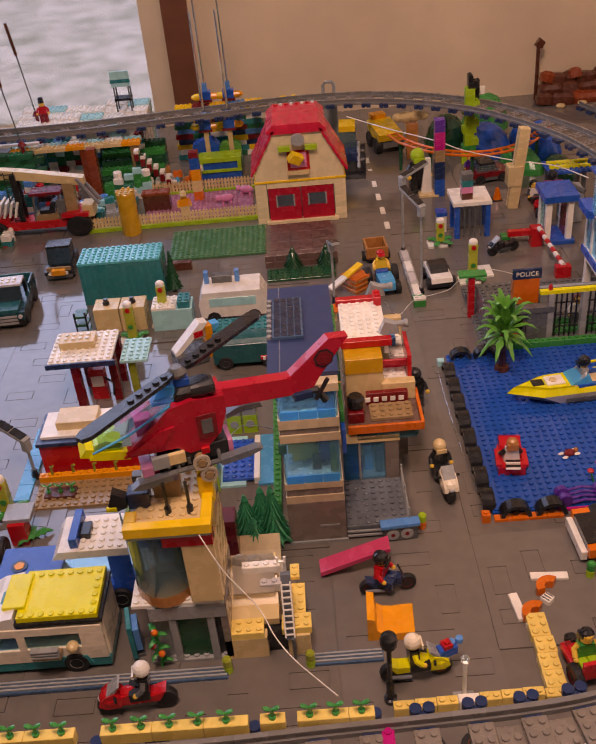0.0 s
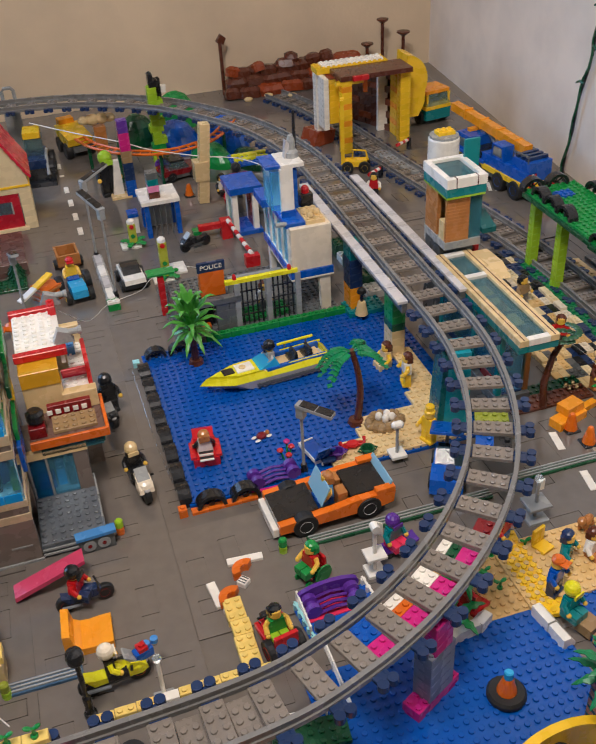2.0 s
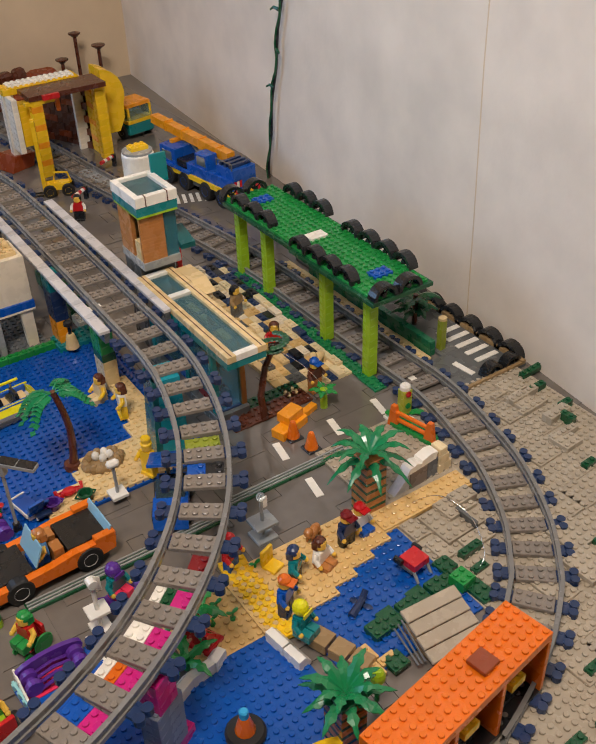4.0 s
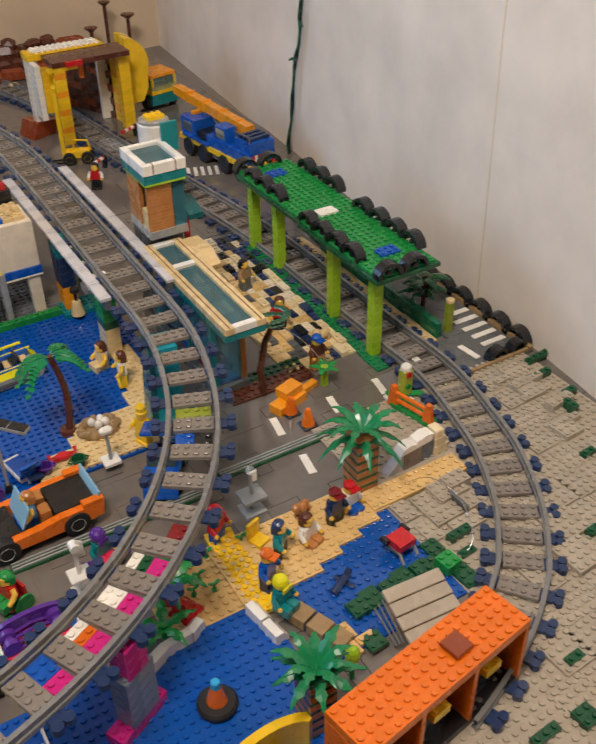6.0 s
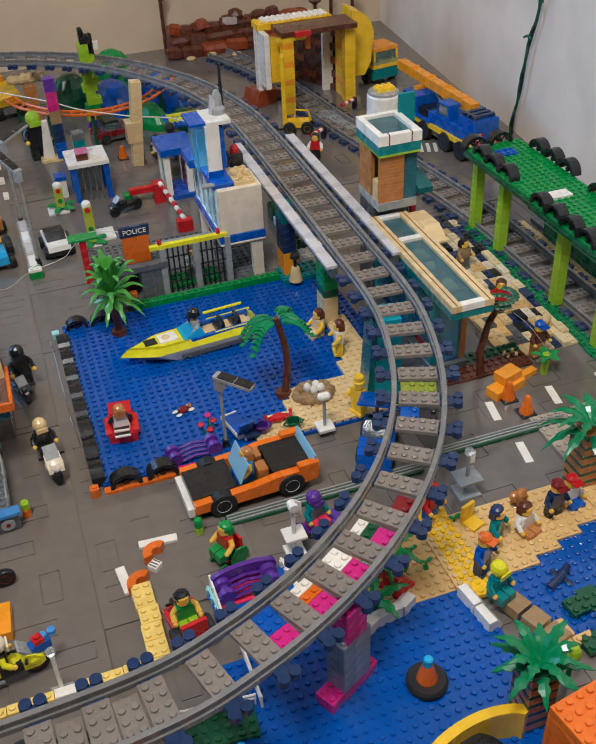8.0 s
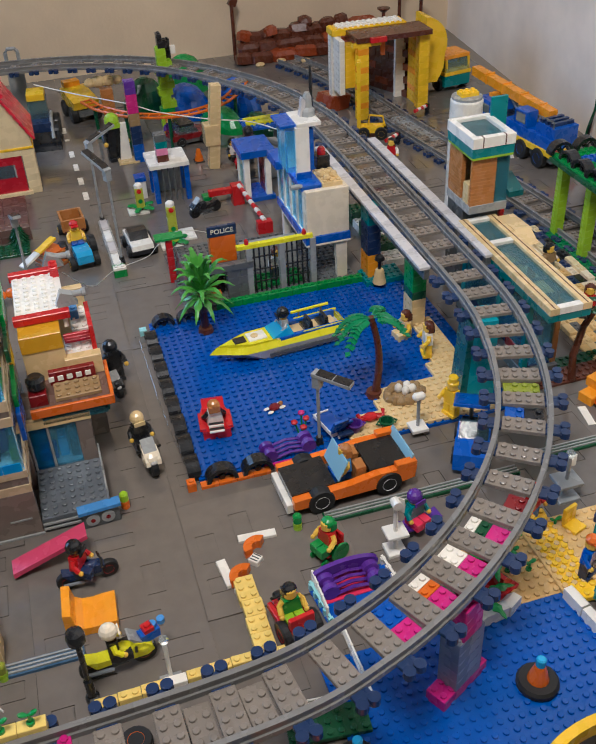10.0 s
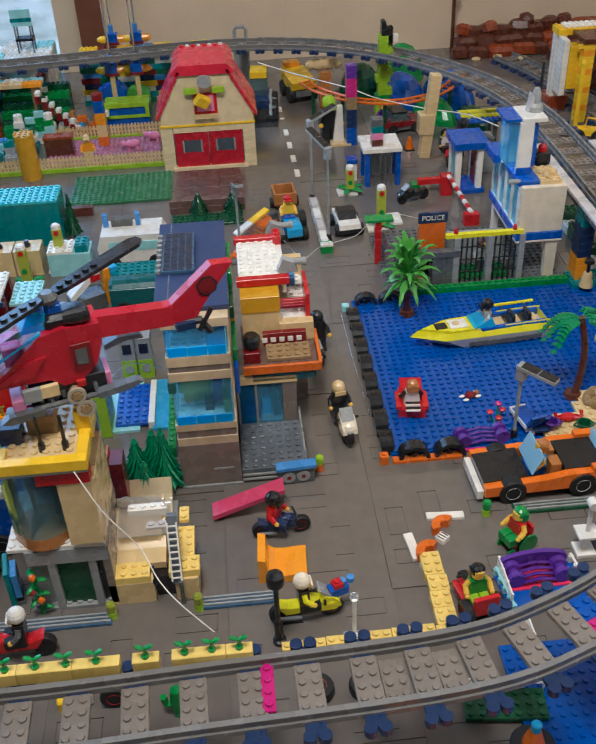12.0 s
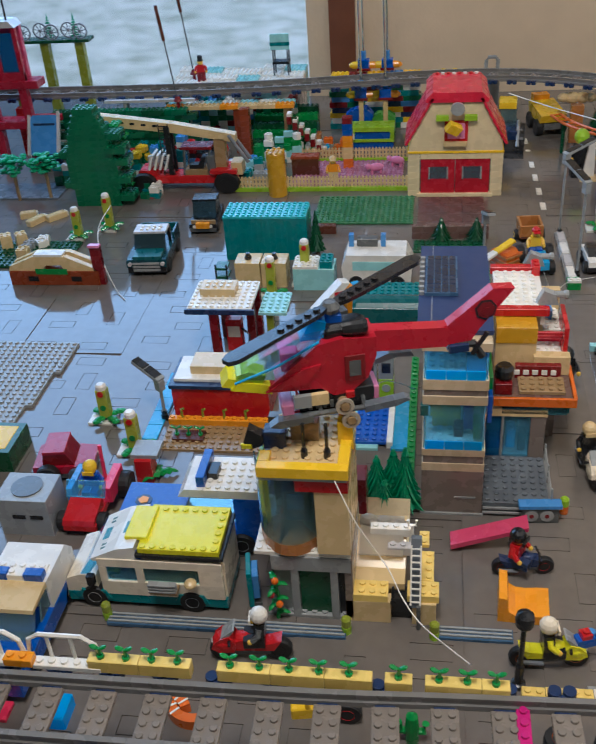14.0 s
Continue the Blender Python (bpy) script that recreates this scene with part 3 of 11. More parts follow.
def sprout(parent, x, y, z, mat="green"):
    """A stem with two rounded leaves that spread and rise."""
    b = B().tube([(x, y, z), (x + 0.0004, y, z + 0.0082)], 0.0011, 6)
    b.cyl(x, y, z, z + 0.002, 0.0024, n=8)
    for s in (-1, 1):
        b.tf = pose(x + s * 0.0028, y, z + 0.0090, 0, -s * 26, 0)
        b.ball(0, 0, 0, 0.0030, 0.0019, 0.0010, 8, 5)
    b.tf = None
    return part("sprout", b, mat, parent)


def motorcycle(x, y, rz, body, label, rim="ltgray", k=1.0, fairing=True):
    t = thing("toy_motorcycle", label, "toy motorcycle", x, y, 0, rz, "toy motorcycles")
    for wx in (-0.0165, 0.0165):
        wheel(t, wx, 0, 0.0082, 0.0082, 0.0052, rim)
    box_part("chassis", t, "dkgray", -0.012, -0.0028, 0.0055, 0.012, 0.0028, 0.011)
    part("body", B().prism([(-0.014, 0.010), (0.010, 0.010), (0.014, 0.0165), (0.004, 0.0185), (-0.002, 0.0145), (-0.012, 0.0155), (-0.019, 0.018)], -0.0042, 0.0042), body, t)
    if fairing:
        part("fairing", B().prism([(0.009, 0.010), (0.018, 0.0095), (0.0225, 0.0125), (0.0215, 0.016), (0.017, 0.0205), (0.0115, 0.0225), (0.008, 0.017)], -0.0056, 0.0056).ball(0.0155, 0, 0.0150, 0.0072, 0.0068, 0.0058, 12, 7), body, t)
        part("windscreen", B().prism([(0.0168, 0.0205), (0.0115, 0.0222), (0.0080, 0.0275), (0.0092, 0.0275)], -0.0048, 0.0048), "ltgray", t)
        part("headlamp", B().ball(0.0220, 0, 0.0145, 0.0014, 0.0026, 0.0018, 8, 5), "pale", t)
    part("tank", B().ball(0.004, 0, 0.0165, 0.0068, 0.0044, 0.0040, 12, 7), body, t)
    part("exhaust", B().tube([(-0.004, -0.0045, 0.006), (-0.020, -0.0050, 0.0085)], 0.0014, 7), "steel", t)
    part("handlebar", B().tube([(0.011, -0.009, 0.0195), (0.0125, 0, 0.020), (0.011, 0.009, 0.0195)], 0.001, 6), "black", t)
    t.scale = (k, k, k)
    return t


def street_lamp(x, y, h, rz, label, panel=0.028, tilt=-18):
    t = thing("toy_street_lamp", label, "toy lamp", x, y, 0, rz, "toy street lamps")
    part("foot", B().cyl(0, 0, 0, 0.006, 0.004).cyl(0, 0, 0.006, 0.012, 0.0032), "black", t)
    part("pole", B().cyl(0, 0, 0.012, h, 0.0016, n=10), "ltgray", t)
    part("bracket", B().soft(-0.004, -0.004, h - 0.014, 0.004, 0.004, h - 0.002), "ltgray", t)
    b = B()
    b.tf = pose(0, 0, h, 0, tilt, 0)
    b.soft(-0.004, -0.0050, -0.0018, panel, 0.0050, 0.0018)
    part("arm", b, "ltgray", t)
    half = panel / 2
    for k in range(2):
        c = B()
        c.tf = pose(0, 0, h, 0, tilt, 0)
        c.soft(0.0005 + k * half, -0.0046, 0.0018, half - 0.0006 + k * half, 0.0046, 0.0026, 0.0002)
        part("panel", c, "black", t)
    return t


def signal_tree(x, y, h, label, rz=0):
    """An olive post with a red and green round stone, on leafy plates."""
    t = thing("toy_signal_post", label, "toy signal", x, y, 0, rz, "toy signal posts")
    box_part("base_plate", t, "white", -0.018, -0.010, 0, 0.010, 0.012, PH)
    part("stem", B().lathe([(0.0035, PH), (0.0035, 0.007)], 0, 0, 0, 10), "black", t)
    part("post", B().soft(-0.0056, -0.0050, 0.007, 0.0056, 0.0050, h - 0.006), "pear", t)
    part("cap", B().lathe([(0.0058, h - 0.006), (0.0056, h - 0.002), (0.0036, h)], 0, 0, 0, 12), "white", t)
    part("red_lens", B().lathe([(0.0032, -0.0062), (0.0032, -0.0050)], 0, 0, h - 0.010, 10, "y"), "red", t)
    part("green_lens", B().lathe([(0.0032, -0.0062), (0.0032, -0.0050)], 0, 0, h * 0.42, 10, "y"), "green", t)
    for a, d in ((0.5, 0.014), (2.6, 0.013), (4.2, 0.012), (5.6, 0.014)):
        b = B()
        for q in range(3):
            b.ball(d * math.cos(a) * (0.6 + 0.3 * q), d * math.sin(a) * (0.6 + 0.3 * q), 0.007 + 0.001 * (q % 2), 0.0044, 0.0044, 0.0022, n=8, k=4)
        part("leaf", b, "green", t)
    return t


def cone(x, y, z=0.0, label="bright orange toy traffic cone on the road"):
    t = thing("traffic_cone", label, "toy cone", x, y, z, group="traffic cones")
    box_part("base", t, "black", -0.0055, -0.0055, 0, 0.0055, 0.0055, 0.0016)
    part("body", B().lathe([(0.0048, 0.0016), (0.0022, 0.013), (0.0016, 0.0142)], 0, 0, 0, 14), "tangerine", t)
    t.scale = (1.45, 1.45, 1.45)
    return t


def buoy(x, y, z):
    t = thing("toy_buoy", "orange toy cone floating in a black tyre", "toy buoy", x, y, z, group="toy buoys")
    part("tyre", B().lathe([(0.009, 0), (0.013, 0), (0.0148, 0.002), (0.0148, 0.005), (0.013, 0.007), (0.009, 0.007)], 0, 0, 0, 22), "rubber", t)
    part("body", B().lathe([(0.008, 0.002), (0.0075, 0.008), (0.0042, 0.020), (0.0035, 0.022)], 0, 0, 0, 16), "orange", t)
    part("lamp", B().lathe([(0.0035, 0.022), (0.0035, 0.028), (0.0024, 0.029)], 0, 0, 0, 12), "azure", t)
    return t


def kerb(x0, x1, y, base, label, z=0.0):
    t = thing("toy_kerb", label, "toy kerb", x0, y, z, group="toy kerbs")
    box_part("base_plate", t, base, 0, -0.006, 0, x1 - x0, 0.006, PH)
    for k in range(3):
        box_part("bar", t, "ltgray", 0.001, -0.0045 + k * 0.0035, PH, x1 - x0 - 0.001, -0.0028 + k * 0.0035, PH + 0.0016, c=0.0002)
    return t


def post_round(x, y, label, lower="lime", upper="green"):
    t = thing("toy_bollard", label, "toy bollard", x, y, group="toy bollards")
    part("lower", B().lathe([(0.0038, 0), (0.0038, 0.0075), (0.003, 0.0085)], 0, 0, 0, 14), lower, t)
    part("upper", B().lathe([(0.0038, 0.0085), (0.0038, 0.015), (0.0025, 0.0165)], 0, 0, 0, 14), upper, t)
    return t


def ladder(parent, x, y, z, w, n, step, mat, tilt=0, rz=0, name="ladder"):
    b = B()
    b.tf = pose(x, y, z, tilt, 0, rz)
    for s in (0, w):
        b.box(s - 0.0006, -0.0006, 0, s + 0.0006, 0.0006, n * step)
    for k in range(n):
        b.box(0, -0.0005, (k + 0.4) * step, w, 0.0005, (k + 0.6) * step)
    return part(name, b, mat, parent)


def wire(name, label, pts, r, mat):
    cu = bpy.data.curves.new(name, "CURVE")
    cu.dimensions, cu.bevel_depth, cu.bevel_resolution = "3D", r, 2
    sp = cu.splines.new("POLY")
    fine = []
    pts = [Vector(p) for p in pts]
    for k in range(len(pts) - 1):
        p0, p1, p2, p3 = pts[max(k - 1, 0)], pts[k], pts[k + 1], pts[min(k + 2, len(pts) - 1)]
        for u in np.linspace(0, 1, 8, endpoint=False):
            fine.append(0.5 * ((2 * p1) + (p2 - p0) * u + (2 * p0 - 5 * p1 + 4 * p2 - p3) * u * u + (3 * p1 - p0 - 3 * p2 + p3) * u ** 3))
    fine.append(pts[-1])
    sp.points.add(len(fine) - 1)
    for q, p in zip(sp.points, fine):
        q.co = (*p, 1)
    cu.materials.append(MAT[mat])
    return tagged(new(name, cu), label, "wire", "fairy light wires")

# ---- the pond and its shore ----
studded("pond_plate", "bright blue studded water baseplate", 0.006, 0.004, 39, 34, 0.0034, "pond")
ZP = 0.0034
for k in range(8):
    arch_guard(0.0035, 0.022 + k * 0.031, 0.0, 90)
for k in range(2):
    arch_guard(0.026 + k * 0.033, 0.001, PH, 0, 0.0145)
    arch_guard(0.022 + k * 0.028, 0.268, PH, 0, 0.013)
for y, x1 in ((-0.006, 0.075), (0.262, 0.062)):
    e = thing("pond_edging", "rust-orange plates under the black wheel arches", "edging", 0.006, y, 0)
    for k in range(int((x1 - 0.006) / 0.016)):
        brick(e, k * 0.016, 0, 0, 2, 1 if y < 0 else 1, PH, "orange", False, "plate")
box = thing("toy_lantern_block", "translucent orange block at the pond corner", "toy brick", 0.0, -0.002, 0)
brick(box, -0.006, -0.004, 0, 1, 1, BH, "orange", True)
box2 = thing("toy_lantern_block", "pale pink block at the pond corner", "toy brick", -0.002, 0.262, 0)
brick(box2, -0.004, -0.004, 0, 1, 1, 0.007, "aqua", False)


def shore(i, j):
    x, y = i * S, j * S
    return (j < 2 and i >= 1) or (j < 4 and i >= 3) or (j < 6 and i >= 6) or (j < 8 and i >= 7) or (j < 11 and i >= 15) or (j < 15 and i >= 16) or (j < 21 and i >= 17)


studded("sand_beach", "tan studded plates stepped like a beach", 0.142, 0.006, 20, 24, PH, "tan", ZP, shore, "beach")
palm(0.064, 0.238, "leafy green toy palm in a brown pot by the pond", 0.050, "brown", 9, 0.031, 0.0058, "leaf", 0.024, tiers=4, seed=3)
palm(0.1955, 0.066, "toy palm with a curved brown trunk on sand", 0.094, "brown", 6, 0.030, 0.0038, "palmgreen", 0.026, (-0.003, 0.002), 0.0042, 1, seed=5, ways=(182, 212, 152, 18, 50, -40), bow=0.006)

boat = thing("speedboat", "neon yellow toy speedboat with a gray hull on the pond", "toy boat", 0.134, 0.179, ZP, 5.5)
hull = [(-0.080, 0), (-0.045, -0.017), (0.045, -0.019), (0.074, -0.018), (0.074, 0.018), (0.045, 0.019), (-0.045, 0.017)]
b = B()
lo = [(x * 0.76 + 0.012, y * 0.86, 0.0) for x, y in hull]
hi = [(x, y, 0.009) for x, y in hull]
b.add(lo + hi, [tuple(range(6, -1, -1)), tuple(range(7, 14))] + [(i, (i + 1) % 7, 7 + (i + 1) % 7, 7 + i) for i in range(7)])
part("hull", b, "pale", boat, "gray lower hull")
rim = B()
for i in range(7):
    a, c = hull[i], hull[(i + 1) % 7]
    q, w = (a[0] * 0.90, a[1] * 0.80), (c[0] * 0.90, c[1] * 0.80)
    rim.add([(*a, 0.009), (*c, 0.009), (*w, 0.0135), (*q, 0.0135), (*q, 0.009), (*w, 0.009)], [(0, 1, 2, 3), (3, 2, 5, 4), (0, 3, 4), (1, 5, 2)])
part("gunwale", rim, "neon", boat, "neon yellow gunwale")
part("bow_deck", B().prism([(-0.068, 0), (-0.036, -0.0125), (-0.010, -0.013), (-0.010, 0.013), (-0.036, 0.0125)], 0.009, 0.0145, "z"), "neon", boat)
box_part("bow_hatch", boat, "black", -0.053, -0.0055, 0.0145, -0.040, 0.0055, 0.0152)
box_part("bow_plate", boat, "white", -0.038, -0.008, 0.0145, -0.018, 0.008, 0.0155, "white bow plate")
part("bow_badge", B().cyl(-0.030, 0, 0.0155, 0.0160, 0.004), "tan", boat)
w = B()
w.add([(-0.014, -0.013, 0.0145), (-0.014, 0.013, 0.0145), (0.006, 0.011, 0.0205), (0.006, -0.011, 0.0205), (0.010, -0.014, 0.0145), (0.010, 0.014, 0.0145)], [(0, 1, 2, 3), (0, 3, 4), (1, 5, 2)])
part("windscreen", w, "clear_azure", boat, "clear blue windscreen")
box_part("cockpit_floor", boat, "tan", -0.008, -0.0115, 0.009, 0.062, 0.0115, 0.0115)
for s in (-1, 1):
    box_part("side_board", boat, "blue", -0.006, s * 0.0128 - 0.0024, 0.0092, 0.066, s * 0.0128 + 0.0024, 0.0146)
    box_part("stern_pole", boat, "neon", 0.020, s * 0.014 - 0.0008, 0.0135, 0.070, s * 0.014 + 0.0008, 0.0150)
for x in (0.024, 0.042):
    part("seat", B().prism([(x, 0.0115), (x + 0.010, 0.0115), (x + 0.009, 0.0185), (x + 0.006, 0.0185), (x + 0.005, 0.014), (x, 0.014)], -0.008, 0.008), "black", boat)
box_part("spoiler", boat, "neon", 0.018, 0.0150, 0.0185, 0.062, 0.0175, 0.0200)
for x in (0.026, 0.052):
    box_part("strut", boat, "dkgray", x, 0.0152, 0.0115, x + 0.002, 0.0172, 0.0186)
part("stripe", B().prism([(-0.020, -0.0195), (0.060, -0.0202), (0.060, -0.0192), (-0.020, -0.0180)], 0.0035, 0.0060, "z"), "dkgray", boat)
boat.scale = (1, 1, 1.5)
figure(0.137, 0.180, ZP + 0.0145, -85, "dkgray", "ltgray", "helmet", "black", seat=True, label="gray toy figure in a black helmet aboard the speedboat")

raft = thing("toy_raft", "red toy dinghy on the blue pond", "toy boat", 0.037, 0.074, ZP, -6)
part("tub", B().prism([(-0.013, -0.020), (0.013, -0.020), (0.0145, 0.004), (0.010, 0.020), (-0.010, 0.020), (-0.0145, 0.004)], 0, 0.010, "z"), "red", raft)
part("bow", B().prism([(0.000, 0.010), (0.020, 0.010), (0.020, 0.019), (0.014, 0.022), (0.004, 0.018)], -0.0105, 0.0105, "x"), "red", raft)
for s in (-1, 1):
    box_part("tube", raft, "red", s * 0.0125 - 0.003, -0.019, 0.010, s * 0.0125 + 0.003, 0.006, 0.013)
figure(0.0360, 0.066, ZP + 0.0045, 180, "white", "white", "hair", "nougat", "black", True, label="toy figure with tan hair sitting in the red dinghy")
st_ = thing("dinghy_ladder", "white and black barred toy step behind the dinghy seat", "toy step", 0.034, 0.047, ZP + 0.013, -6)
for k in range(4):
    box_part("bar", st_, "white" if k % 2 == 0 else "black", -0.007, 0.002 * k, 0.0016 * k, 0.007, 0.002 * k + 0.0018, 0.0016 * k + 0.0016, c=0.0002)
tur = thing("toy_turtle", "brown and white toy turtle on the water", "toy animal", 0.097, 0.078, ZP, 20)
part("shell", B().ball(0, 0, 0.003, 0.006, 0.005, 0.0032), "dkred", tur)
for a in (35, 145, 215, 325):
    part("flipper", B().ball(0.0085 * math.cos(radians(a)), 0.006 * math.sin(radians(a)), 0.0016, 0.0036, 0.0022, 0.001, 8, 4), "white", tur)
part("head", B().ball(0.0075, 0, 0.004, 0.0024, n=8, k=5), "nougat", tur)

ZS = ZP + PH
nest = thing("rock_nest", "tan rock heaped round white toy eggs on sand", "toy rock", 0.2205, 0.050, ZS)
nest.scale = (1.25, 1.25, 1.3)
r = random.Random(2)
for k in range(16):
    a = 2 * math.pi * k / 16
    b = B().ball(0.0135 * math.cos(a), 0.0095 * math.sin(a), 0.003, r.uniform(0.003, 0.0055), r.uniform(0.003, 0.005), r.uniform(0.003, 0.006), 7, 5)
    part("rock", b, "dktan", nest)
part("mound", B().ball(0, 0, 0.001, 0.012, 0.008, 0.004, 9, 5), "dktan", nest)
for x, y in ((-0.004, 0.002), (0.0035, 0.003), (0.0, -0.003), (0.006, -0.002)):
    part("egg", B().ball(x, y, 0.0075, 0.0032, 0.0032, 0.004, 10, 6), "white", nest)
figure(0.252, 0.010, ZS, -70, "yellow", "yellow", "tall", "yellow", label="all yellow toy figure standing on the sand")
figure(0.270, 0.108, ZS, -100, "yellow", "white", "hair", "brown", "yellow", label="toy figure with brown hair and yellow arms on sand")
figure(0.264, 0.152, ZP, -80, "tan", "tan", "hair", "brown", "yellow", True, label="sitting toy figure with brown hair by the water")
st = thing("toy_pump", "small white toy shower stand on the beach", "toy stand", 0.214, 0.001, 0.0066)
box_part("foot", st, "white", -0.008, -0.008, 0, 0.008, 0.008, PH)
part("pole", B().cyl(0, 0, PH, 0.034, 0.0016), "ltgray", st)
part("head", B().lathe([(0.002, -0.006), (0.004, -0.004), (0.004, 0.004), (0.002, 0.006)], 0, 0, 0.037, 10, "x"), "white", st)
street_lamp(0.122, 0.014, 0.084, -46, "gray toy street lamp with a dark solar panel", 0.034, 4)
dc = thing("deck_chair", "bright blue toy deck chair on the sand", "toy chair", 0.147, 0.021, ZS)
b = B()
b.tf = pose(0, 0, 0, 38, 0, 0)
part("backrest", b.soft(-0.007, 0.002, 0.001, 0.007, 0.0045, 0.020), "blue", dc)
box_part("seat", dc, "dkblue", -0.007, -0.012, 0.003, 0.007, 0.003, 0.0055)
for s in (-1, 1):
    box_part("leg", dc, "white", s * 0.0065 - 0.001, -0.010, 0, s * 0.0065 + 0.001, -0.008, 0.003)
for nm, x, y, m, lab in (("toy_bucket", 0.158, 0.017, "purple", "lilac toy bucket on the sand"), ("toy_pot", 0.187, 0.011, "dkgreen", "dark green toy pot with handles on sand")):
    t = thing(nm, lab, "toy pot", x, y, ZS)
    part("bowl", B().lathe([(0.004, 0), (0.0066, 0.008), (0.0074, 0.008), (0.0074, 0.0092), (0.0058, 0.0092), (0.004, 0.003)], 0, 0, 0, 16), m, t)
    for s in (-1, 1):
        part("handle", B().tube([(s * 0.007, -0.003, 0.007), (s * 0.010, 0, 0.007), (s * 0.007, 0.003, 0.007)], 0.0009, 6), m, t)
cr = thing("toy_crab", "small red toy crab on the sand", "toy animal", 0.177, 0.027, ZS)
cr.scale = (1.5, 1.5, 1.4)
part("shell", B().ball(0, 0, 0.003, 0.005, 0.0036, 0.0026), "red", cr)
for s in (-1, 1):
    part("claw", B().tube([(s * 0.004, -0.001, 0.003), (s * 0.0075, -0.003, 0.004), (s * 0.0085, 0.001, 0.0065)], 0.0013, 6), "red", cr)
    for q in (-0.002, 0.0015):
        part("leg", B().tube([(s * 0.004, q, 0.003), (s * 0.0085, q * 1.6, 0.001)], 0.0008, 5), "red", cr)
fl = thing("toy_flowers", "red toy flowers on green stems by the pond", "toy flowers", 0.111, 0.034, ZS - PH)
for x, y, h in ((-0.006, 0.003, 0.013), (0.001, -0.003, 0.010), (0.006, 0.004, 0.014), (0.002, 0.006, 0.020)):
    st = part("stem", B().tube([(x * 0.4, y * 0.4, 0), (x, y, h)], 0.0009, 6), "green", fl)
    part("petals", B().ball(x, y, h, 0.0035, 0.0035, 0.0022, 8, 5), "red" if h < 0.015 else "magenta", st)


def round_bench(x, y, rz, base, back=False):
    t = thing("purple_bench", "purple toy bench with round arms and slats", "toy bench", x, y, 0, rz, "purple benches")
    box_part("base_plate", t, base, -0.026, -0.010, 0, 0.026, 0.010, PH)
    for s in (-1, 1):
        part("arm", B().lathe([(0.0068, -0.008), (0.0068, -0.003), (0.004, -0.002), (0.004, 0.002), (0.0068, 0.003), (0.0068, 0.008)], s * 0.0185, 0, 0.010, 16, "y"), "purple", t)
    for k in range(4):
        part("slat", B().tube([(-0.013, -0.007 + k * 0.0045, 0.007 + 0.0012 * k), (0, -0.007 + k * 0.0045, 0.0095 + 0.0012 * k), (0.013, -0.007 + k * 0.0045, 0.007 + 0.0012 * k)], 0.0015, 6), "purple", t)
    if back:
        top = [(0.027 * math.cos(a), 0.013 + 0.0085 * math.sin(a)) for a in np.linspace(0, math.pi, 13)]
        part("backrest", B().prism([(-0.025, 0.0034), (0.025, 0.0034)] + top, 0.0085, 0.0125), "purple", t, "arched purple backrest")
    return t


round_bench(0.091, 0.013, 4, "magenta")
round_bench(0.092, -0.153, 2, "coral", True)

# ---- road in front of the pond ----
car = thing("orange_convertible", "orange open-top toy car with a black bonnet", "toy car", 0.128, -0.041, 0, 2)
car.scale = (0.93, 0.93, 0.93)
box_part("chassis", car, "dkgray", -0.055, -0.020, 0.004, 0.055, 0.020, 0.009)
for s in (-1, 1):
    part("side_panel", B().prism([(-0.060, 0.009), (-0.046, 0.009), (-0.042, 0.016), (-0.026, 0.016), (-0.022, 0.009), (0.020, 0.009), (0.024, 0.016), (0.040, 0.016), (0.044, 0.009), (0.058, 0.011), (0.060, 0.022), (0.020, 0.0225), (-0.005, 0.0195), (-0.060, 0.0175)], s * 0.024 - 0.004, s * 0.024 + 0.004), "tangerine", car, "bright orange side")
    for wx in (-0.034, 0.032):
        wheel(car, wx, s * 0.0240, 0.0132, 0.0132, 0.011, "pale")
part("bonnet", B().prism([(-0.060, 0.012), (-0.060, 0.0185), (-0.018, 0.0205), (-0.018, 0.012)], -0.020, 0.020), "black", car, "black bonnet")
box_part("front_bumper", car, "white", -0.066, -0.024, 0.005, -0.060, 0.024, 0.013, "white front bumper")
box_part("rear_deck", car, "black", 0.016, -0.020, 0.012, 0.054, 0.020, 0.0235, "black rear deck")
box_part("floor", car, "dkgray", -0.018, -0.020, 0.009, 0.016, 0.020, 0.011)
b = B()
b.tf = pose(-0.014, 0, 0.0195, 0, 28, 0)
part("windscreen", b.soft(-0.0008, -0.019, 0, 0.0008, 0.019, 0.019, 0.0003), "pale_screen", car, "clear blue windscreen")
b = B()
b.tf = pose(0.055, 0, 0.0225, 0, 24, 0)
part("rear_panel", b.soft(-0.001, -0.0235, -0.004, 0.001, 0.0235, 0.008, 0.0003), "pale_screen", car, "blue-white rear panel")
for s in (-1, 1):
    box_part("tail_fin", car, "tangerine", 0.040, s * 0.024 - 0.004, 0.0225, 0.060, s * 0.024 + 0.004, 0.0265)
    box_part("seat", car, "nougat", 0.004, s * 0.010 - 0.007, 0.011, 0.014, s * 0.010 + 0.007, 0.026)
for p in car.children:
    if not p.name.startswith("tyre"):
        p.scale, p.location.z = (1, 1, 1.22), p.location.z * 1.22
bl = thing("beach_lounger", "blue toy beach lounger with a white edge", "toy lounger", 0.140, 0.010, ZS, 12)
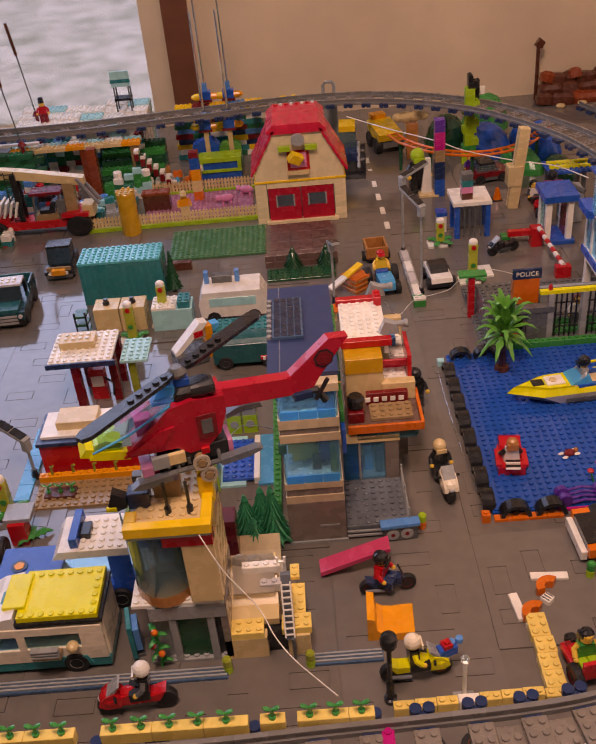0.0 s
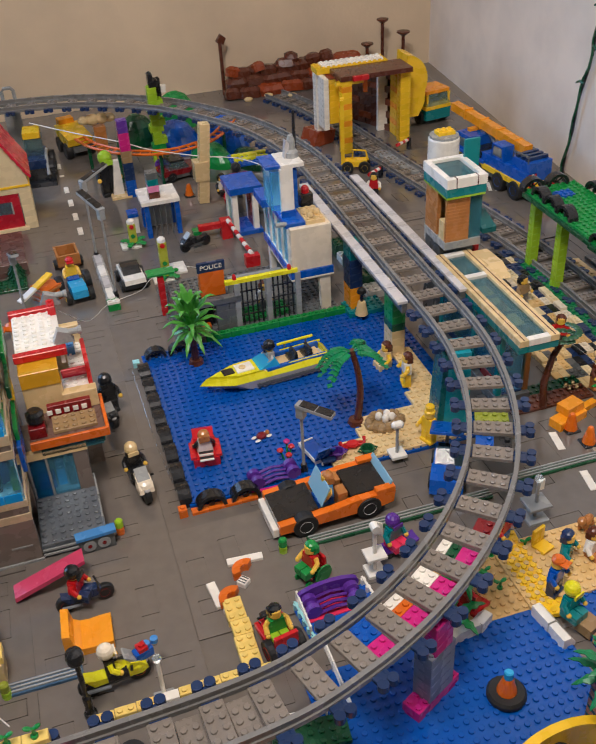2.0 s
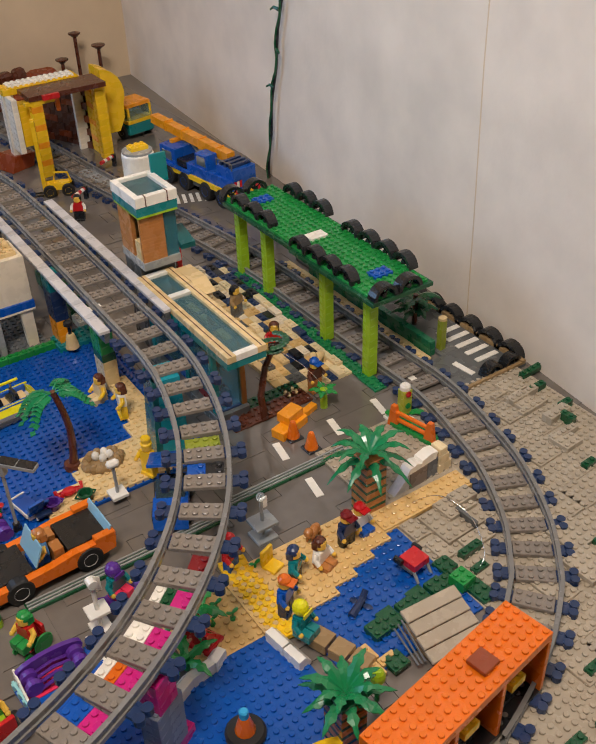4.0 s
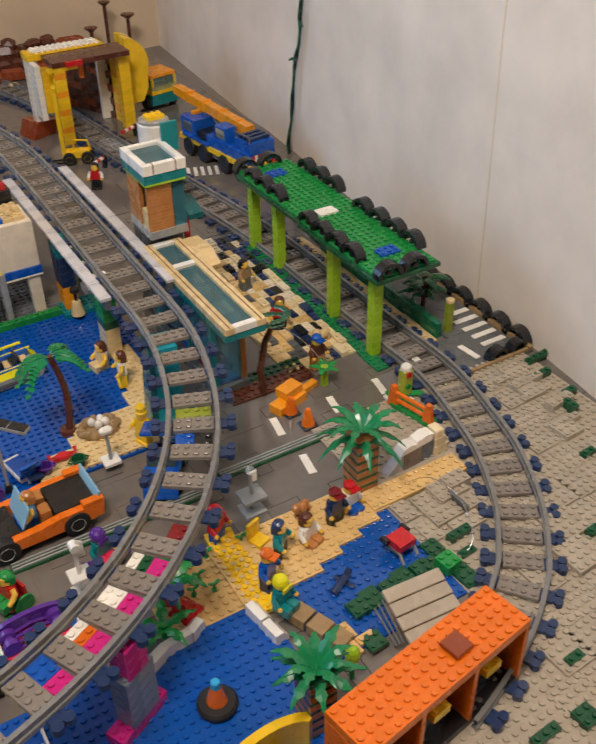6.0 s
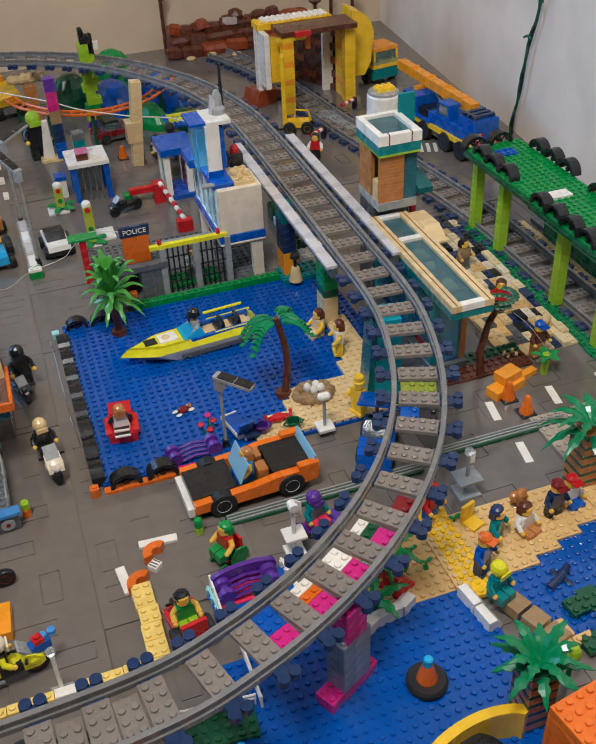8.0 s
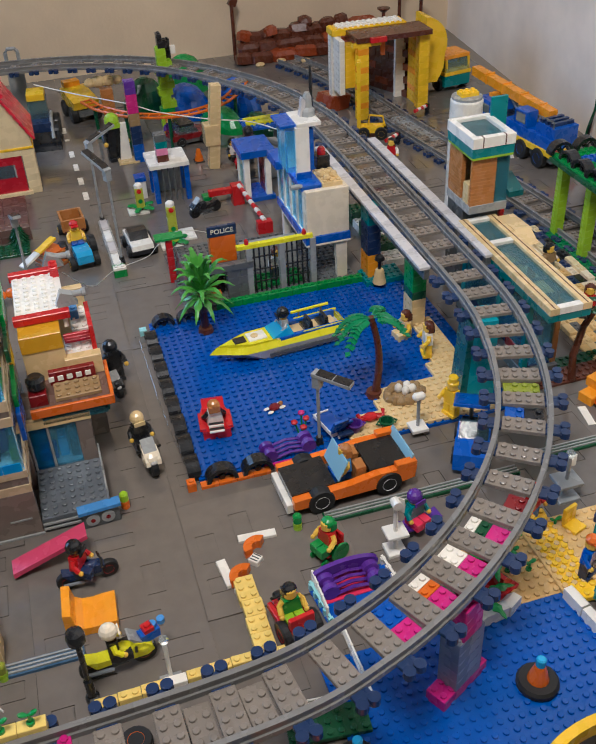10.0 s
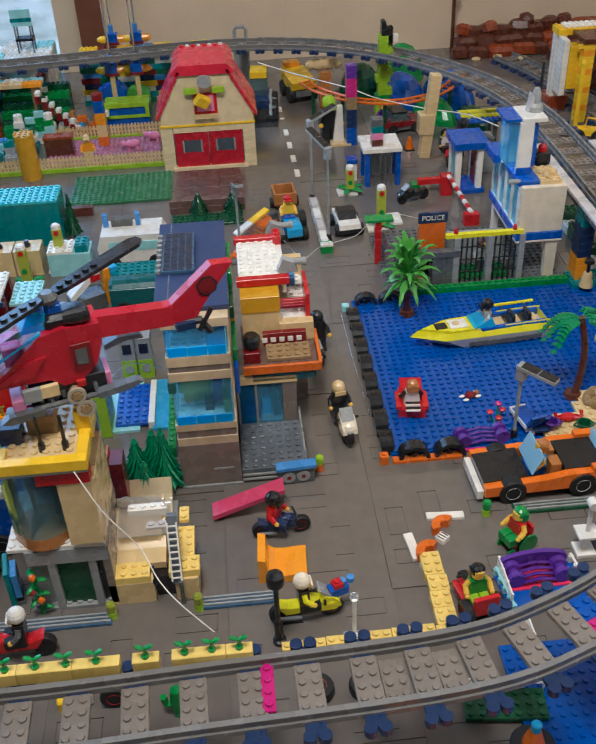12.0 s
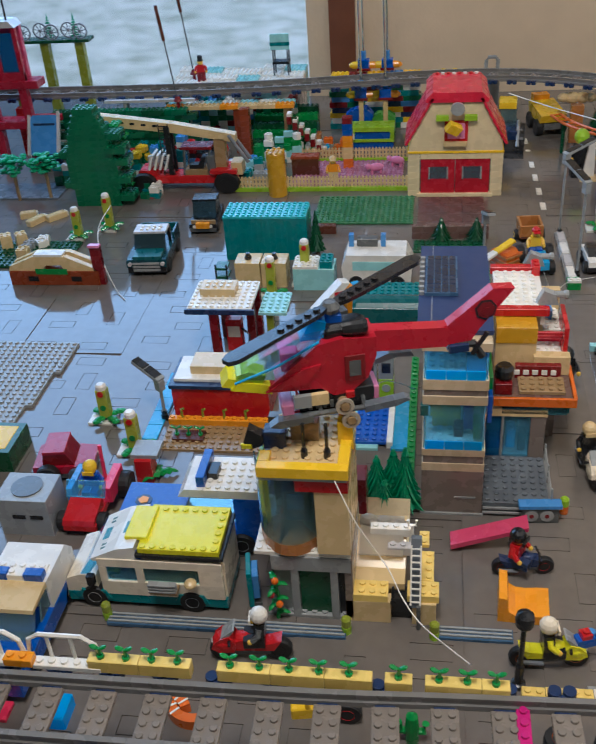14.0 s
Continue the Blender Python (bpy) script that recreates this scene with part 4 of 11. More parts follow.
box_part("seat", bl, "blue", -0.006, 0.004, 0.006, 0.009, 0.034, 0.008)
part("backrest", B().prism([(0.004, 0.006), (-0.003, 0.022), (-0.001, 0.023), (0.007, 0.007)], -0.006, 0.009, "x"), "blue", bl)
box_part("edge", bl, "white", -0.0075, 0.004, 0.005, -0.006, 0.036, 0.009, "white edge")
box_part("edge", bl, "white", -0.0075, 0.034, 0.005, 0.009, 0.0358, 0.009, "white edge")
for y in (0.006, 0.030):
    box_part("leg", bl, "white", -0.005, y, 0, 0.008, y + 0.002, 0.006)
figure(0.126, -0.043, 0.0145, -86, "blue", "medblue", "hair", "nougat", "skin", True, label="toy figure with long brown hair in the orange car")

kerb(0.096, 0.276, -0.0765, "dkgreen", "dark green kerb plate with white bars beside the road")
post_round(0.072, -0.079, "lime and green round bollard beside the kerb")
board = thing("skateboard", "purple toy skateboard on the road", "toy board", 0.166, -0.112, 0, 8)
part("deck", B().prism([(-0.019, 0.0095), (-0.013, 0.0065), (0.013, 0.0065), (0.019, 0.0095), (0.019, 0.0115), (0.013, 0.0085), (-0.013, 0.0085), (-0.019, 0.0115)], -0.0065, 0.0065), "purple", board)
for wx in (-0.010, 0.010):
    for s in (-1, 1):
        part("wheel", B().lathe([(0.0032, -0.0015), (0.0032, 0.0015)], wx, s * 0.005, 0.0034, 10, "y"), "black", board)
figure(0.163, -0.110, 0.0085, 20, "coral", "teal", "helmet", "purple", "teal", True, label="toy figure in a purple helmet sitting on the skateboard")
wc = thing("toy_wheelchair", "red toy wheelchair with big green wheels", "toy wheelchair", 0.087, -0.116, 0, 22)
for s in (-1, 1):
    part("wheel", B().lathe([(0.0086, -0.001), (0.0092, 0), (0.0086, 0.001)], 0.004, s * 0.0095, 0.0092, 20, "y"), "green", wc)
    part("caster", B().lathe([(0.0035, -0.001), (0.0035, 0.001)], -0.010, s * 0.007, 0.0035, 12, "y"), "green", wc)
box_part("seat", wc, "red", -0.008, -0.008, 0.0085, 0.009, 0.008, 0.0105)
box_part("backrest", wc, "red", 0.007, -0.008, 0.0105, 0.0095, 0.008, 0.025)
figure(0.086, -0.1165, 0.0105, -68, "green", "red", "hair", "green", "skin", True, label="toy figure with green hair in the wheelchair")
sg = thing("camera_post", "white toy post with a small camera beside the road", "toy post", 0.139, -0.128, 0)
box_part("foot", sg, "white", -0.008, -0.008, 0, 0.008, 0.008, PH)
part("pole", B().cyl(0, 0, PH, 0.050, 0.0018), "white", sg)
box_part("shelf", sg, "white", -0.009, -0.008, 0.020, 0.009, 0.008, 0.0225)
part("camera", B().lathe([(0.004, -0.004), (0.004, 0.004)], 0, 0, 0.052, 12, "y"), "white", sg)
part("flap", B().prism([(0.002, 0.044), (0.007, 0.040), (0.007, 0.054), (0.002, 0.058)], -0.0008, 0.0008), "white", sg)
wp = thing("water_plate", "blue tile pool edged with white toy fences", "toy pool", 0.094, -0.158, 0, 6)
box_part("plate", wp, "blue", -0.032, -0.024, 0, 0.034, 0.0165, 0.0018)
for x in (-0.030, 0.032):
    b = B()
    for k in range(5):
        b.box(x - 0.002, -0.022 + k * 0.009, 0.0018, x + 0.002, -0.019 + k * 0.009, 0.008)
    part("fence", b.box(x - 0.001, -0.022, 0.0075, x + 0.001, 0.018, 0.009), "white" if x > 0 else "aqua", wp)
tr = thing("red_tricycle", "red toy tricycle with black wheels", "toy vehicle", 0.039, -0.170, 0, 100)
wheel(tr, -0.011, -0.010, 0.0085, 0.0085, 0.005, "red")
wheel(tr, -0.011, 0.010, 0.0085, 0.0085, 0.005, "red")
wheel(tr, 0.015, 0, 0.006, 0.006, 0.005, "red")
box_part("frame", tr, "red", -0.014, -0.006, 0.006, 0.014, 0.006, 0.0105)
box_part("backrest", tr, "red", -0.016, -0.008, 0.0105, -0.013, 0.008, 0.024)
for s in (-1, 1):
    box_part("side", tr, "red", -0.014, s * 0.0085 - 0.0015, 0.008, 0.012, s * 0.0085 + 0.0015, 0.0125)
tr.scale = (1.25, 1.25, 1.15)
part("handlebar", B().tube([(0.010, -0.008, 0.017), (0.011, 0, 0.015), (0.010, 0.008, 0.017)], 0.001, 6), "black", tr)
figure(0.039, -0.171, 0.0105, 8, "lime", "green", "hair", "black", "skin", True, label="toy figure with black hair riding the red tricycle")
low = thing("brick_wall", "low wall of pale yellow studded bricks", "toy wall", 0.004, -0.200)
for x, y, nx, ny in ((0, 0.000, 3, 1), (0.002, 0.008, 2, 2), (0.002, 0.024, 2, 2), (0.003, 0.040, 2, 2), (0.002, 0.056, 2, 3)):
    brick(low, x, y, 0, nx, ny, 0.0075, "ltyellow")
row = thing("brick_row", "pale yellow studded bricks in a low row with a gap", "toy wall", -0.110, -0.203)
for k in range(7):
    brick(row, k * 0.0162, 0.0006 * k, 0, 2, 1, 0.0096, "ltyellow" if k != 3 else "white", studs=k != 3)
ws = thing("white_tile", "white tile lying on the road plates", "toy tile", 0.021, -0.080, 0, -4)
brick(ws, 0, 0, 0, 4, 1, PH, "white", False, "tile")
ws = thing("white_tile", "white tile lying on the road plates", "toy tile", 0.009, -0.122, 0, 96)
brick(ws, 0, 0, 0, 3.6, 1, PH, "white", False, "tile")
for x, y, a in ((0.034, -0.094, 42), (0.016, -0.120, 42)):
    t = thing("curved_brick", "rust orange curved toy rail with white ladder", "toy brick", x, y, 0.0005, a, "curved bricks")
    part("curve", B().prism([(0.012 * math.cos(q), 0.012 * math.sin(q)) for q in np.linspace(0.2, 2.7, 11)] + [(0.005 * math.cos(q), 0.005 * math.sin(q)) for q in np.linspace(2.7, 0.2, 11)], 0, 0.008, "z"), "orange", t)
    part("ladder_plate", B().soft(-0.014, -0.008, 0, -0.005, 0.001, 0.005), "white", t, "white ladder plate")
    for q in range(3):
        part("slot", B().box(-0.0128 + q * 0.0028, -0.007, 0.005, -0.0116 + q * 0.0028, 0.000, 0.0052), "dkgray", t)

# yellow bricks with sprouts beside the front rail
for x, n, sp in ((-0.378, 8, [1, 3, 5, 7]), (-0.298, 11.5, [1, 3.2, 5.4, 7.6, 9.8]), (-0.199, 2, [1.0]), (-0.176, 6, [1, 3, 5])):
    t = thing("planter", "pale yellow brick planter with green sprouts", "toy planter", x, -0.2785, ZT + 0.0046, 0, "brick planters")
    k = 0
    while k < n:
        m = min(4, n - k)
        brick(t, k * S, 0, 0, m, 1, BH, "ltyellow", False)
        k += m
    for q in sp:
        sprout(t, q * S, 0.004, BH)
fn = thing("toy_railing", "white arched toy railing on a studded white plate", "toy fence", -0.474, -0.2750, ZT + 0.0046)
brick(fn, 0.060, -0.004, 0, 5.5, 1, PH, "white", True, "plate")
brick(fn, 0, -0.004, 0, 7, 1, PH, "white", True, "plate")
for x0, x1 in ((0.010, 0.054), (0.056, 0.103)):
    part("arch", B().tube([(x0, 0.003, PH), (x0 + 0.003, 0.003, 0.019), (x0 + 0.010, 0.003, 0.0235), (x1 - 0.010, 0.003, 0.0235), (x1 - 0.002, 0.003, 0.017), (x1, 0.003, PH)], 0.0016, 6), "white", fn)
    for u in (0.32, 0.64):
        part("post", B().cyl(x0 + (x1 - x0) * u, 0.003, PH, 0.0232, 0.0012, n=7), "white", fn)
brick(fn, 0.043, -0.006, PH, 2.3, 1, BH * 0.6, "flame", True)
ln = thing("toy_lantern", "black toy street lantern with a round globe", "toy lamp", -0.111, -0.188, 0)
part("foot", B().lathe([(0.005, 0), (0.005, 0.004), (0.0032, 0.005), (0.0032, 0.022), (0.002, 0.024)], 0, 0, 0, 14), "black", ln)
part("pole", B().cyl(0, 0, 0.024, 0.062, 0.0019), "black", ln)
part("globe", B().lathe([(0.003, 0.060), (0.0062, 0.064), (0.0066, 0.069), (0.0058, 0.073), (0.002, 0.076)], 0, 0, 0, 16), "black", ln)
ln = thing("toy_light_pole", "thin pale toy light pole by the wall", "toy lamp", -0.056, -0.192, 0)
part("foot", B().soft(-0.008, -0.006, 0, 0.008, 0.006, PH), "ltgray", ln)
part("pole", B().cyl(0, 0, PH, 0.044, 0.0016), "white", ln)
part("globe", B().ball(0, 0, 0.047, 0.0035), "clear", ln)

# ---- motorcycles and ramps ----
motorcycle(-0.089, -0.167, 6, "neon", "neon yellow and black toy motorcycle on the road", "orange", 1.15)
figure(-0.091, -0.167, 0.0135, 96, "black", "black", "helmet", "ivory", "neon", True, label="toy rider in a white helmet on the yellow motorcycle")
bt = thing("toy_engine", "blue and red toy engine bits behind the rider", "toy part", -0.065, -0.164, 0.0205, 20)
box_part("block", bt, "blue", -0.007, -0.004, 0, 0.008, 0.004, 0.008)
brick(bt, -0.004, -0.004, 0.008, 1, 1, 0.004, "red")
for s in (0.004, 0.011):
    part("stud_cap", B().cyl(s, 0, 0.008, 0.012, 0.003), "medblue", bt)
motorcycle(-0.101, -0.078, 6, "dkblue", "dark toy motorcycle with red wheels and a pink ramp", "red", fairing=False)
figure(-0.106, -0.077, 0.012, 60, "dkblue", "red", "helmet", "black", "red", True, label="toy rider in red with a black helmet")
rp = thing("pink_ramp", "pink tilted toy wing resting behind the rider", "toy ramp", -0.124, -0.049, 0, 2)
part("wing", B().prism([(-0.034, 0.002), (0.028, 0.024), (0.028, 0.028), (-0.034, 0.007)], -0.008, 0.008), "rose", rp)
box_part("strut", rp, "dkgray", 0.014, -0.003, 0, 0.020, 0.003, 0.0195)
oc = thing("orange_lounger", "bright orange curved toy lounger on the road", "toy chair", -0.103, -0.116, 0, -3)
prof = [(-0.019, 0), (0.019, 0), (0.019, 0.009), (0.010, 0.0085), (0.002, 0.007), (-0.006, 0.0075), (-0.011, 0.011), (-0.013, 0.024), (-0.019, 0.025)]
part("shell", B().prism(prof, -0.015, 0.015), "flame", oc)
motorcycle(-0.033, 0.050, -82, "ivory", "cream toy police motorcycle on the road", "dkgray", 1.25)
figure(-0.035, 0.062, 0.0145, 10, "black", "black", "helmet", "tan", "black", True, label="toy officer in black with a cream helmet on the motorcycle")
motorcycle(-0.049, 0.172, -72, "black", "black toy motorcycle on the road", "dkgray")
figure(-0.043, 0.179, 0.006, 14, "black", "black", "helmet", "black", "black", k=1.15, label="toy rider dressed all in black")

# ---- town centre: house, shop, fire tower, helicopter ----


def courses(parent, x0, y0, x1, y1, z0, n, mat, h=BH, name="brick"):
    """A straight wall one stud thick of staggered bricks between two points."""
    along = abs(x1 - x0) > abs(y1 - y0)
    length = abs(x1 - x0) if along else abs(y1 - y0)
    cells = max(1, round(length / S))
    for k in range(n):
        c = -(2 if k % 2 else 0)
        while c < cells:
            a, e = max(c, 0), min(c + 4, cells)
            if e > a:
                if along:
                    brick(parent, min(x0, x1) + a * S, y0, z0 + k * h, e - a, 1, h, mat, False, name)
                else:
                    brick(parent, x0, min(y0, y1) + a * S, z0 + k * h, 1, e - a, h, mat, False, name)
            c += 4


hs = thing("modern_house", "tan toy house with glass floors and a dark blue roof", "toy house", -0.183, -0.012)
part("front_wall", B().soft(0, 0, 0, 0.052, 0.008, 0.048), "taupe", hs, "smooth gray-brown wall panel")
for k in range(3):
    part("side_wall", B().soft(0, 0.0082 + k * 0.048, 0, 0.052 if k else 0.008, 0.0558 + k * 0.048, 0.048), "taupe", hs, "smooth gray-brown wall panel")
box_part("stripe", hs, "ltgray", 0.028, -0.0006, 0.0185, 0.046, 0, 0.0205)
box_part("ledge", hs, "ltgray", -0.001, -0.002, 0.0, 0.053, 0, 0.0025)
for z0, z1, m in ((0.048, 0.056, "sandstone"), (0.056, 0.064, "taupe"), (0.064, 0.0712, "sandstone"), (0.1165, 0.125, "sandstone"), (0.125, 0.131, "taupe"), (0.131, 0.141, "sandstone")):
    inset = 0.001 if m == "taupe" else 0
    box_part("band", hs, m, inset, inset, z0, 0.052 - inset, 0.150, z1, "tan band" if m == "sandstone" else "")
for z0, z1 in ((0.0712, 0.1165), (0.141, 0.168)):
    part("glass_wall", B().soft(0.001, 0.001, z0, 0.051, 0.0025, z1), "clear_blue", hs, "clear blue glass wall")
    part("glass_wall", B().soft(0.001, 0.0027, z0, 0.0025, 0.07, z1), "clear_blue", hs, "clear blue glass wall")
    part("glass_wall", B().soft(0.0495, 0.0027, z0, 0.051, 0.07, z1), "clear_blue", hs, "clear blue glass wall")
    box_part("back_wall", hs, "sandstone", 0, 0.078, z0, 0.052, 0.15, z1)
    brick(hs, 0.003, 0.004, z0, 5, 9, PH, "white", True, "floor_plate")
    b = B()
    for x, w in ((0.0025, 0.016), (0.0185, 0.016), (0.0345, 0.015)):
        b.soft(x, -0.0004, z0, x + w - 0.0004, 0.0008, z0 + 0.0085, 0.0003)
    part("sill_brick", b, "clear_azure", hs, "bright clear blue bricks")
part("side_brick", B().soft(-0.0015, -0.001, 0.1060, 0.005, 0.004, 0.1165), "dkteal", hs)
brick(hs, 0.008, 0.026, 0.0744, 3, 2, BH * 1.7, "yellow", True, "sofa")
box_part("hanging_shelf", hs, "yellow", 0.006, 0.006, 0.100, 0.030, 0.022, 0.1120, "yellow hanging shelf")
brick(hs, 0.026, 0.012, 0.0744, 1, 2, BH * 0.7, "brown", True, "table")
box_part("cabinet", hs, "purple", 0.034, 0.022, 0.0744, 0.042, 0.040, 0.098)
box_part("cabinet", hs, "olive", 0.042, 0.010, 0.0744, 0.048, 0.030, 0.086)
part("bath", B().soft(0.034, 0.004, 0.1442, 0.049, 0.050, 0.162), "clear_azure", hs, "clear blue block")
box_part("roof_band", hs, "sandstone", -0.001, -0.001, 0.168, 0.053, 0.150, 0.176, "tan band")
roof = part("roof", B().prism([(0.010, 0.1765), (0.165, 0.1735), (0.165, 0.1775), (0.010, 0.1805)], -0.005, 0.054, "x"), "roof_blue", hs, "dark blue flat roof")
part("seam", B().prism([(0.010, 0.1806), (0.165, 0.1776), (0.165, 0.1779), (0.010, 0.1809)], 0.0055, 0.0063, "x"), "steel", roof)
sp = part("solar_panel", B().prism([(0.066, 0.1798), (0.138, 0.1784), (0.138, 0.1812), (0.066, 0.1826)], 0.000, 0.027, "x"), "steelblue", hs, "gray-blue solar panel")
for k in range(9):
    for j in range(4):
        y, z = 0.0675 + k * 0.0078, 0.1826 - k * 0.00015
        part("cell", B().box(0.0015 + j * 0.0062, y, z - 0.0006, 0.0068 + j * 0.0062, y + 0.0068, z + 0.0003), "navy", sp)
b = B()
for k in range(8):
    b.cyl(-0.003, 0.07 + k * 0.009, 0.179, 0.1822, 0.0024, n=8)
part("edge_studs", b, "ltgray", hs)
# plants and bricks climbing the side of the house
for y0, y1, z0, z1, m in ((0.020, 0.060, 0.085, 0.112, "blue"), (0.030, 0.075, 0.112, 0.124, "green"), (0.084, 0.098, 0.116, 0.134, "yellow"), (0.062, 0.150, 0.134, 0.146, "dkgreen"), (0.100, 0.160, 0.146, 0.158, "green")):
    part("side_trim", B().soft(0.0534, y0, z0, 0.0572, y1, z1), m, hs)
tr = thing("glass_annex", "glass-fronted toy annex with gray studded terrace", "toy house", -0.131, -0.008)
brick(tr, 0.0006, -0.003, 0, 7, 8, 0.014, "smokegray", True, "terrace_plate")
for x in (0.0006, 0.0175):
    box_part("frame_post", tr, "ltgray", x, 0.061, 0.014, x + 0.002, 0.064, 0.060)
box_part("jamb", tr, "taupe", 0.043, 0.061, 0.0, 0.056, 0.098, 0.060)
box_part("head", tr, "tan", 0.0, 0.060, 0.060, 0.057, 0.066, 0.068, "pale tan lintel")
box_part("ceiling_slab", tr, "taupe", 0.0, 0.066, 0.061, 0.056, 0.110, 0.0665)
part("pane", B().soft(0.0027, 0.062, 0.014, 0.0173, 0.0632, 0.060), "clear_blue_deep", tr, "deep clear blue pane")
part("pane", B().soft(0.0197, 0.062, 0.014, 0.043, 0.0632, 0.060), "clear_blue", tr)
box_part("back_wall", tr, "teal", 0.0006, 0.098, 0.0, 0.056, 0.106, 0.061)
box_part("inner_floor", tr, "steel", 0.0006, 0.065, 0, 0.043, 0.098, 0.0135)
brick(tr, 0.006, 0.072, 0.0135, 2, 2, BH, "blue")
brick(tr, 0.024, 0.074, 0.0135, 1, 2, BH * 2, "azure")
part("stove", B().soft(0.034, 0.070, 0.0135, 0.041, 0.082, 0.042), "black", tr, "black stove")
for k in range(3):
    part("rail", B().tube([(0.0575, -0.004, 0.010 + k * 0.007), (0.0575, 0.060, 0.014 + k * 0.007)], 0.0008, 6), "ltgray", tr)
for y in (-0.003, 0.028, 0.058):
    part("rail_post", B().cyl(0.0575, y, 0.0, 0.032, 0.0009, n=6), "ltgray", tr)
for k in range(2):
    part("step_line", B().soft(0.0006, -0.0052, 0.003 + k * 0.005, 0.056, -0.0032, 0.0055 + k * 0.005), "ltgray", tr)
bl = thing("billboard", "blue-topped toy billboard with gray swirls", "toy sign", -0.083, -0.016, 0, 4)
box_part("board", bl, "dkgray", -0.016, -0.003, 0, 0.016, 0.003, 0.017)
box_part("top", bl, "medblue", -0.018, -0.005, 0.017, 0.018, 0.005, 0.0205, "blue top")
for x, rr in ((-0.007, 0.0058), (0.006, 0.0058)):
    part("ring", B().lathe([(rr * 0.5, -0.0042), (rr, -0.0042), (rr, -0.003), (rr * 0.5, -0.003)], x, 0, 0.0085, 16, "y"), "ltgray", bl)
    part("dot", B().lathe([(rr * 0.35, -0.0046), (rr * 0.35, -0.003)], x, 0, 0.0085, 10, "y"), "dkred", bl)
post_round(-0.061, -0.004, "lime and orange round bollard beside the billboard", "orange", "lime")

shop = thing("snack_shop", "red and white toy shop with an orange counter tray", "toy shop", -0.120, 0.054, 0.029)
box_part("lower_wall", shop, "taupe", 0, 0.050, -0.029, 0.060, 0.12, 0.036)
part("lower_glass", B().box(0.006, -0.002, 0.034, 0.062, 0.000, 0.044), "clear_deep", shop)
box_part("lower_beam", shop, "dkteal", 0.004, 0.001, 0.034, 0.064, 0.05, 0.0455)
box_part("tray", shop, "mud", -0.002, -0.002, 0.046, 0.066, 0.070, 0.0505, "brown balcony floor")
box_part("tray_rim", shop, "orange", -0.002, -0.005, 0.044, 0.069, -0.002, 0.0525, "orange balcony rim")
box_part("tray_rim", shop, "orange", 0.0662, -0.002, 0.044, 0.0695, 0.052, 0.0525, "orange balcony rim")
brick(shop, 0.020, 0.004, 0.051, 5, 3, PH, "dktan", True, "floor_plate")
box_part("red_strip", shop, "dkred", 0.018, 0.030, 0.051, 0.058, 0.036, 0.064, "red counter front")
for k in range(5):
    box_part("sign_bar", shop, "white", 0.017 + k * 0.008, 0.0292, 0.055, 0.022 + k * 0.008, 0.030, 0.060)
part("grill", B().soft(-0.001, 0.003, 0.051, 0.014, 0.026, 0.062), "dkred", shop, "dark red grill")
part("grill_lid", B().lathe([(0.002, 0.0), (0.008, 0.002), (0.0085, 0.010), (0.006, 0.013)], 0.007, 0.014, 0.062, 14), "black", shop, "black grill lid")
box_part("counter", shop, "tan", 0.034, 0.036, 0.051, 0.066, 0.046, 0.070)
box_part("front_wall", shop, "tan", 0, 0.040, 0.051, 0.036, 0.060, 0.088)
box_part("sign_panel", shop, "gold", 0.000, 0.0390, 0.082, 0.036, 0.0600, 0.098, "yellow-orange panel")
brick(shop, 0.036, 0.046, 0.062, 3, 5, PH, "white", True, "shelf")
for k in range(3):
    box_part("shelf_board", shop, "crimson", 0.037, 0.070 - k * 0.008, 0.0655 + k * 0.008, 0.060, 0.073 - k * 0.008, 0.0685 + k * 0.008)
box_part("side_frame", shop, "red", 0.060, 0.046, 0.062, 0.064, 0.09, 0.094)
box_part("back_wall", shop, "tan", 0, 0.110, 0.036, 0.062, 0.118, 0.098)
for x in (0.0, 0.040):
    box_part("roof_post", shop, "white", x, 0.062, 0.088, x + 0.004, 0.066, 0.100)
brick(shop, 0.0, 0.066, 0.100, 5.5, 9, PH, "white", True, "roof_plate")
brick(shop, 0.045, 0.072, 0.074, 2, 5, PH, "white", True, "upper_floor")
brick(shop, 0.046, 0.090, 0.0772, 1, 2, BH, "medblue", True, "seat_brick")
box_part("roof_edge", shop, "red", -0.002, 0.058, 0.099, 0.047, 0.066, 0.106, "red roof edge")
box_part("roof_edge", shop, "red", -0.002, 0.138, 0.100, 0.044, 0.146, 0.107, "red roof edge")
brick(shop, 0.036, 0.128, 0.1032, 1, 2, BH, "red")
for x, y in ((0.030, 0.146), (0.036, 0.070)):
    g = part("roof_vent", B().prism([(x, 0.104), (x + 0.020, 0.104), (x + 0.016, 0.114), (x + 0.006, 0.118)], y, y + 0.009), "ltgray", shop, "gray roof vent")
    part("nozzle", B().lathe([(0.003, 0.016), (0.003, 0.024), (0.004, 0.025), (0.004, 0.028)], x, y + 0.004, 0.113, 10, "x"), "ltgray", g)
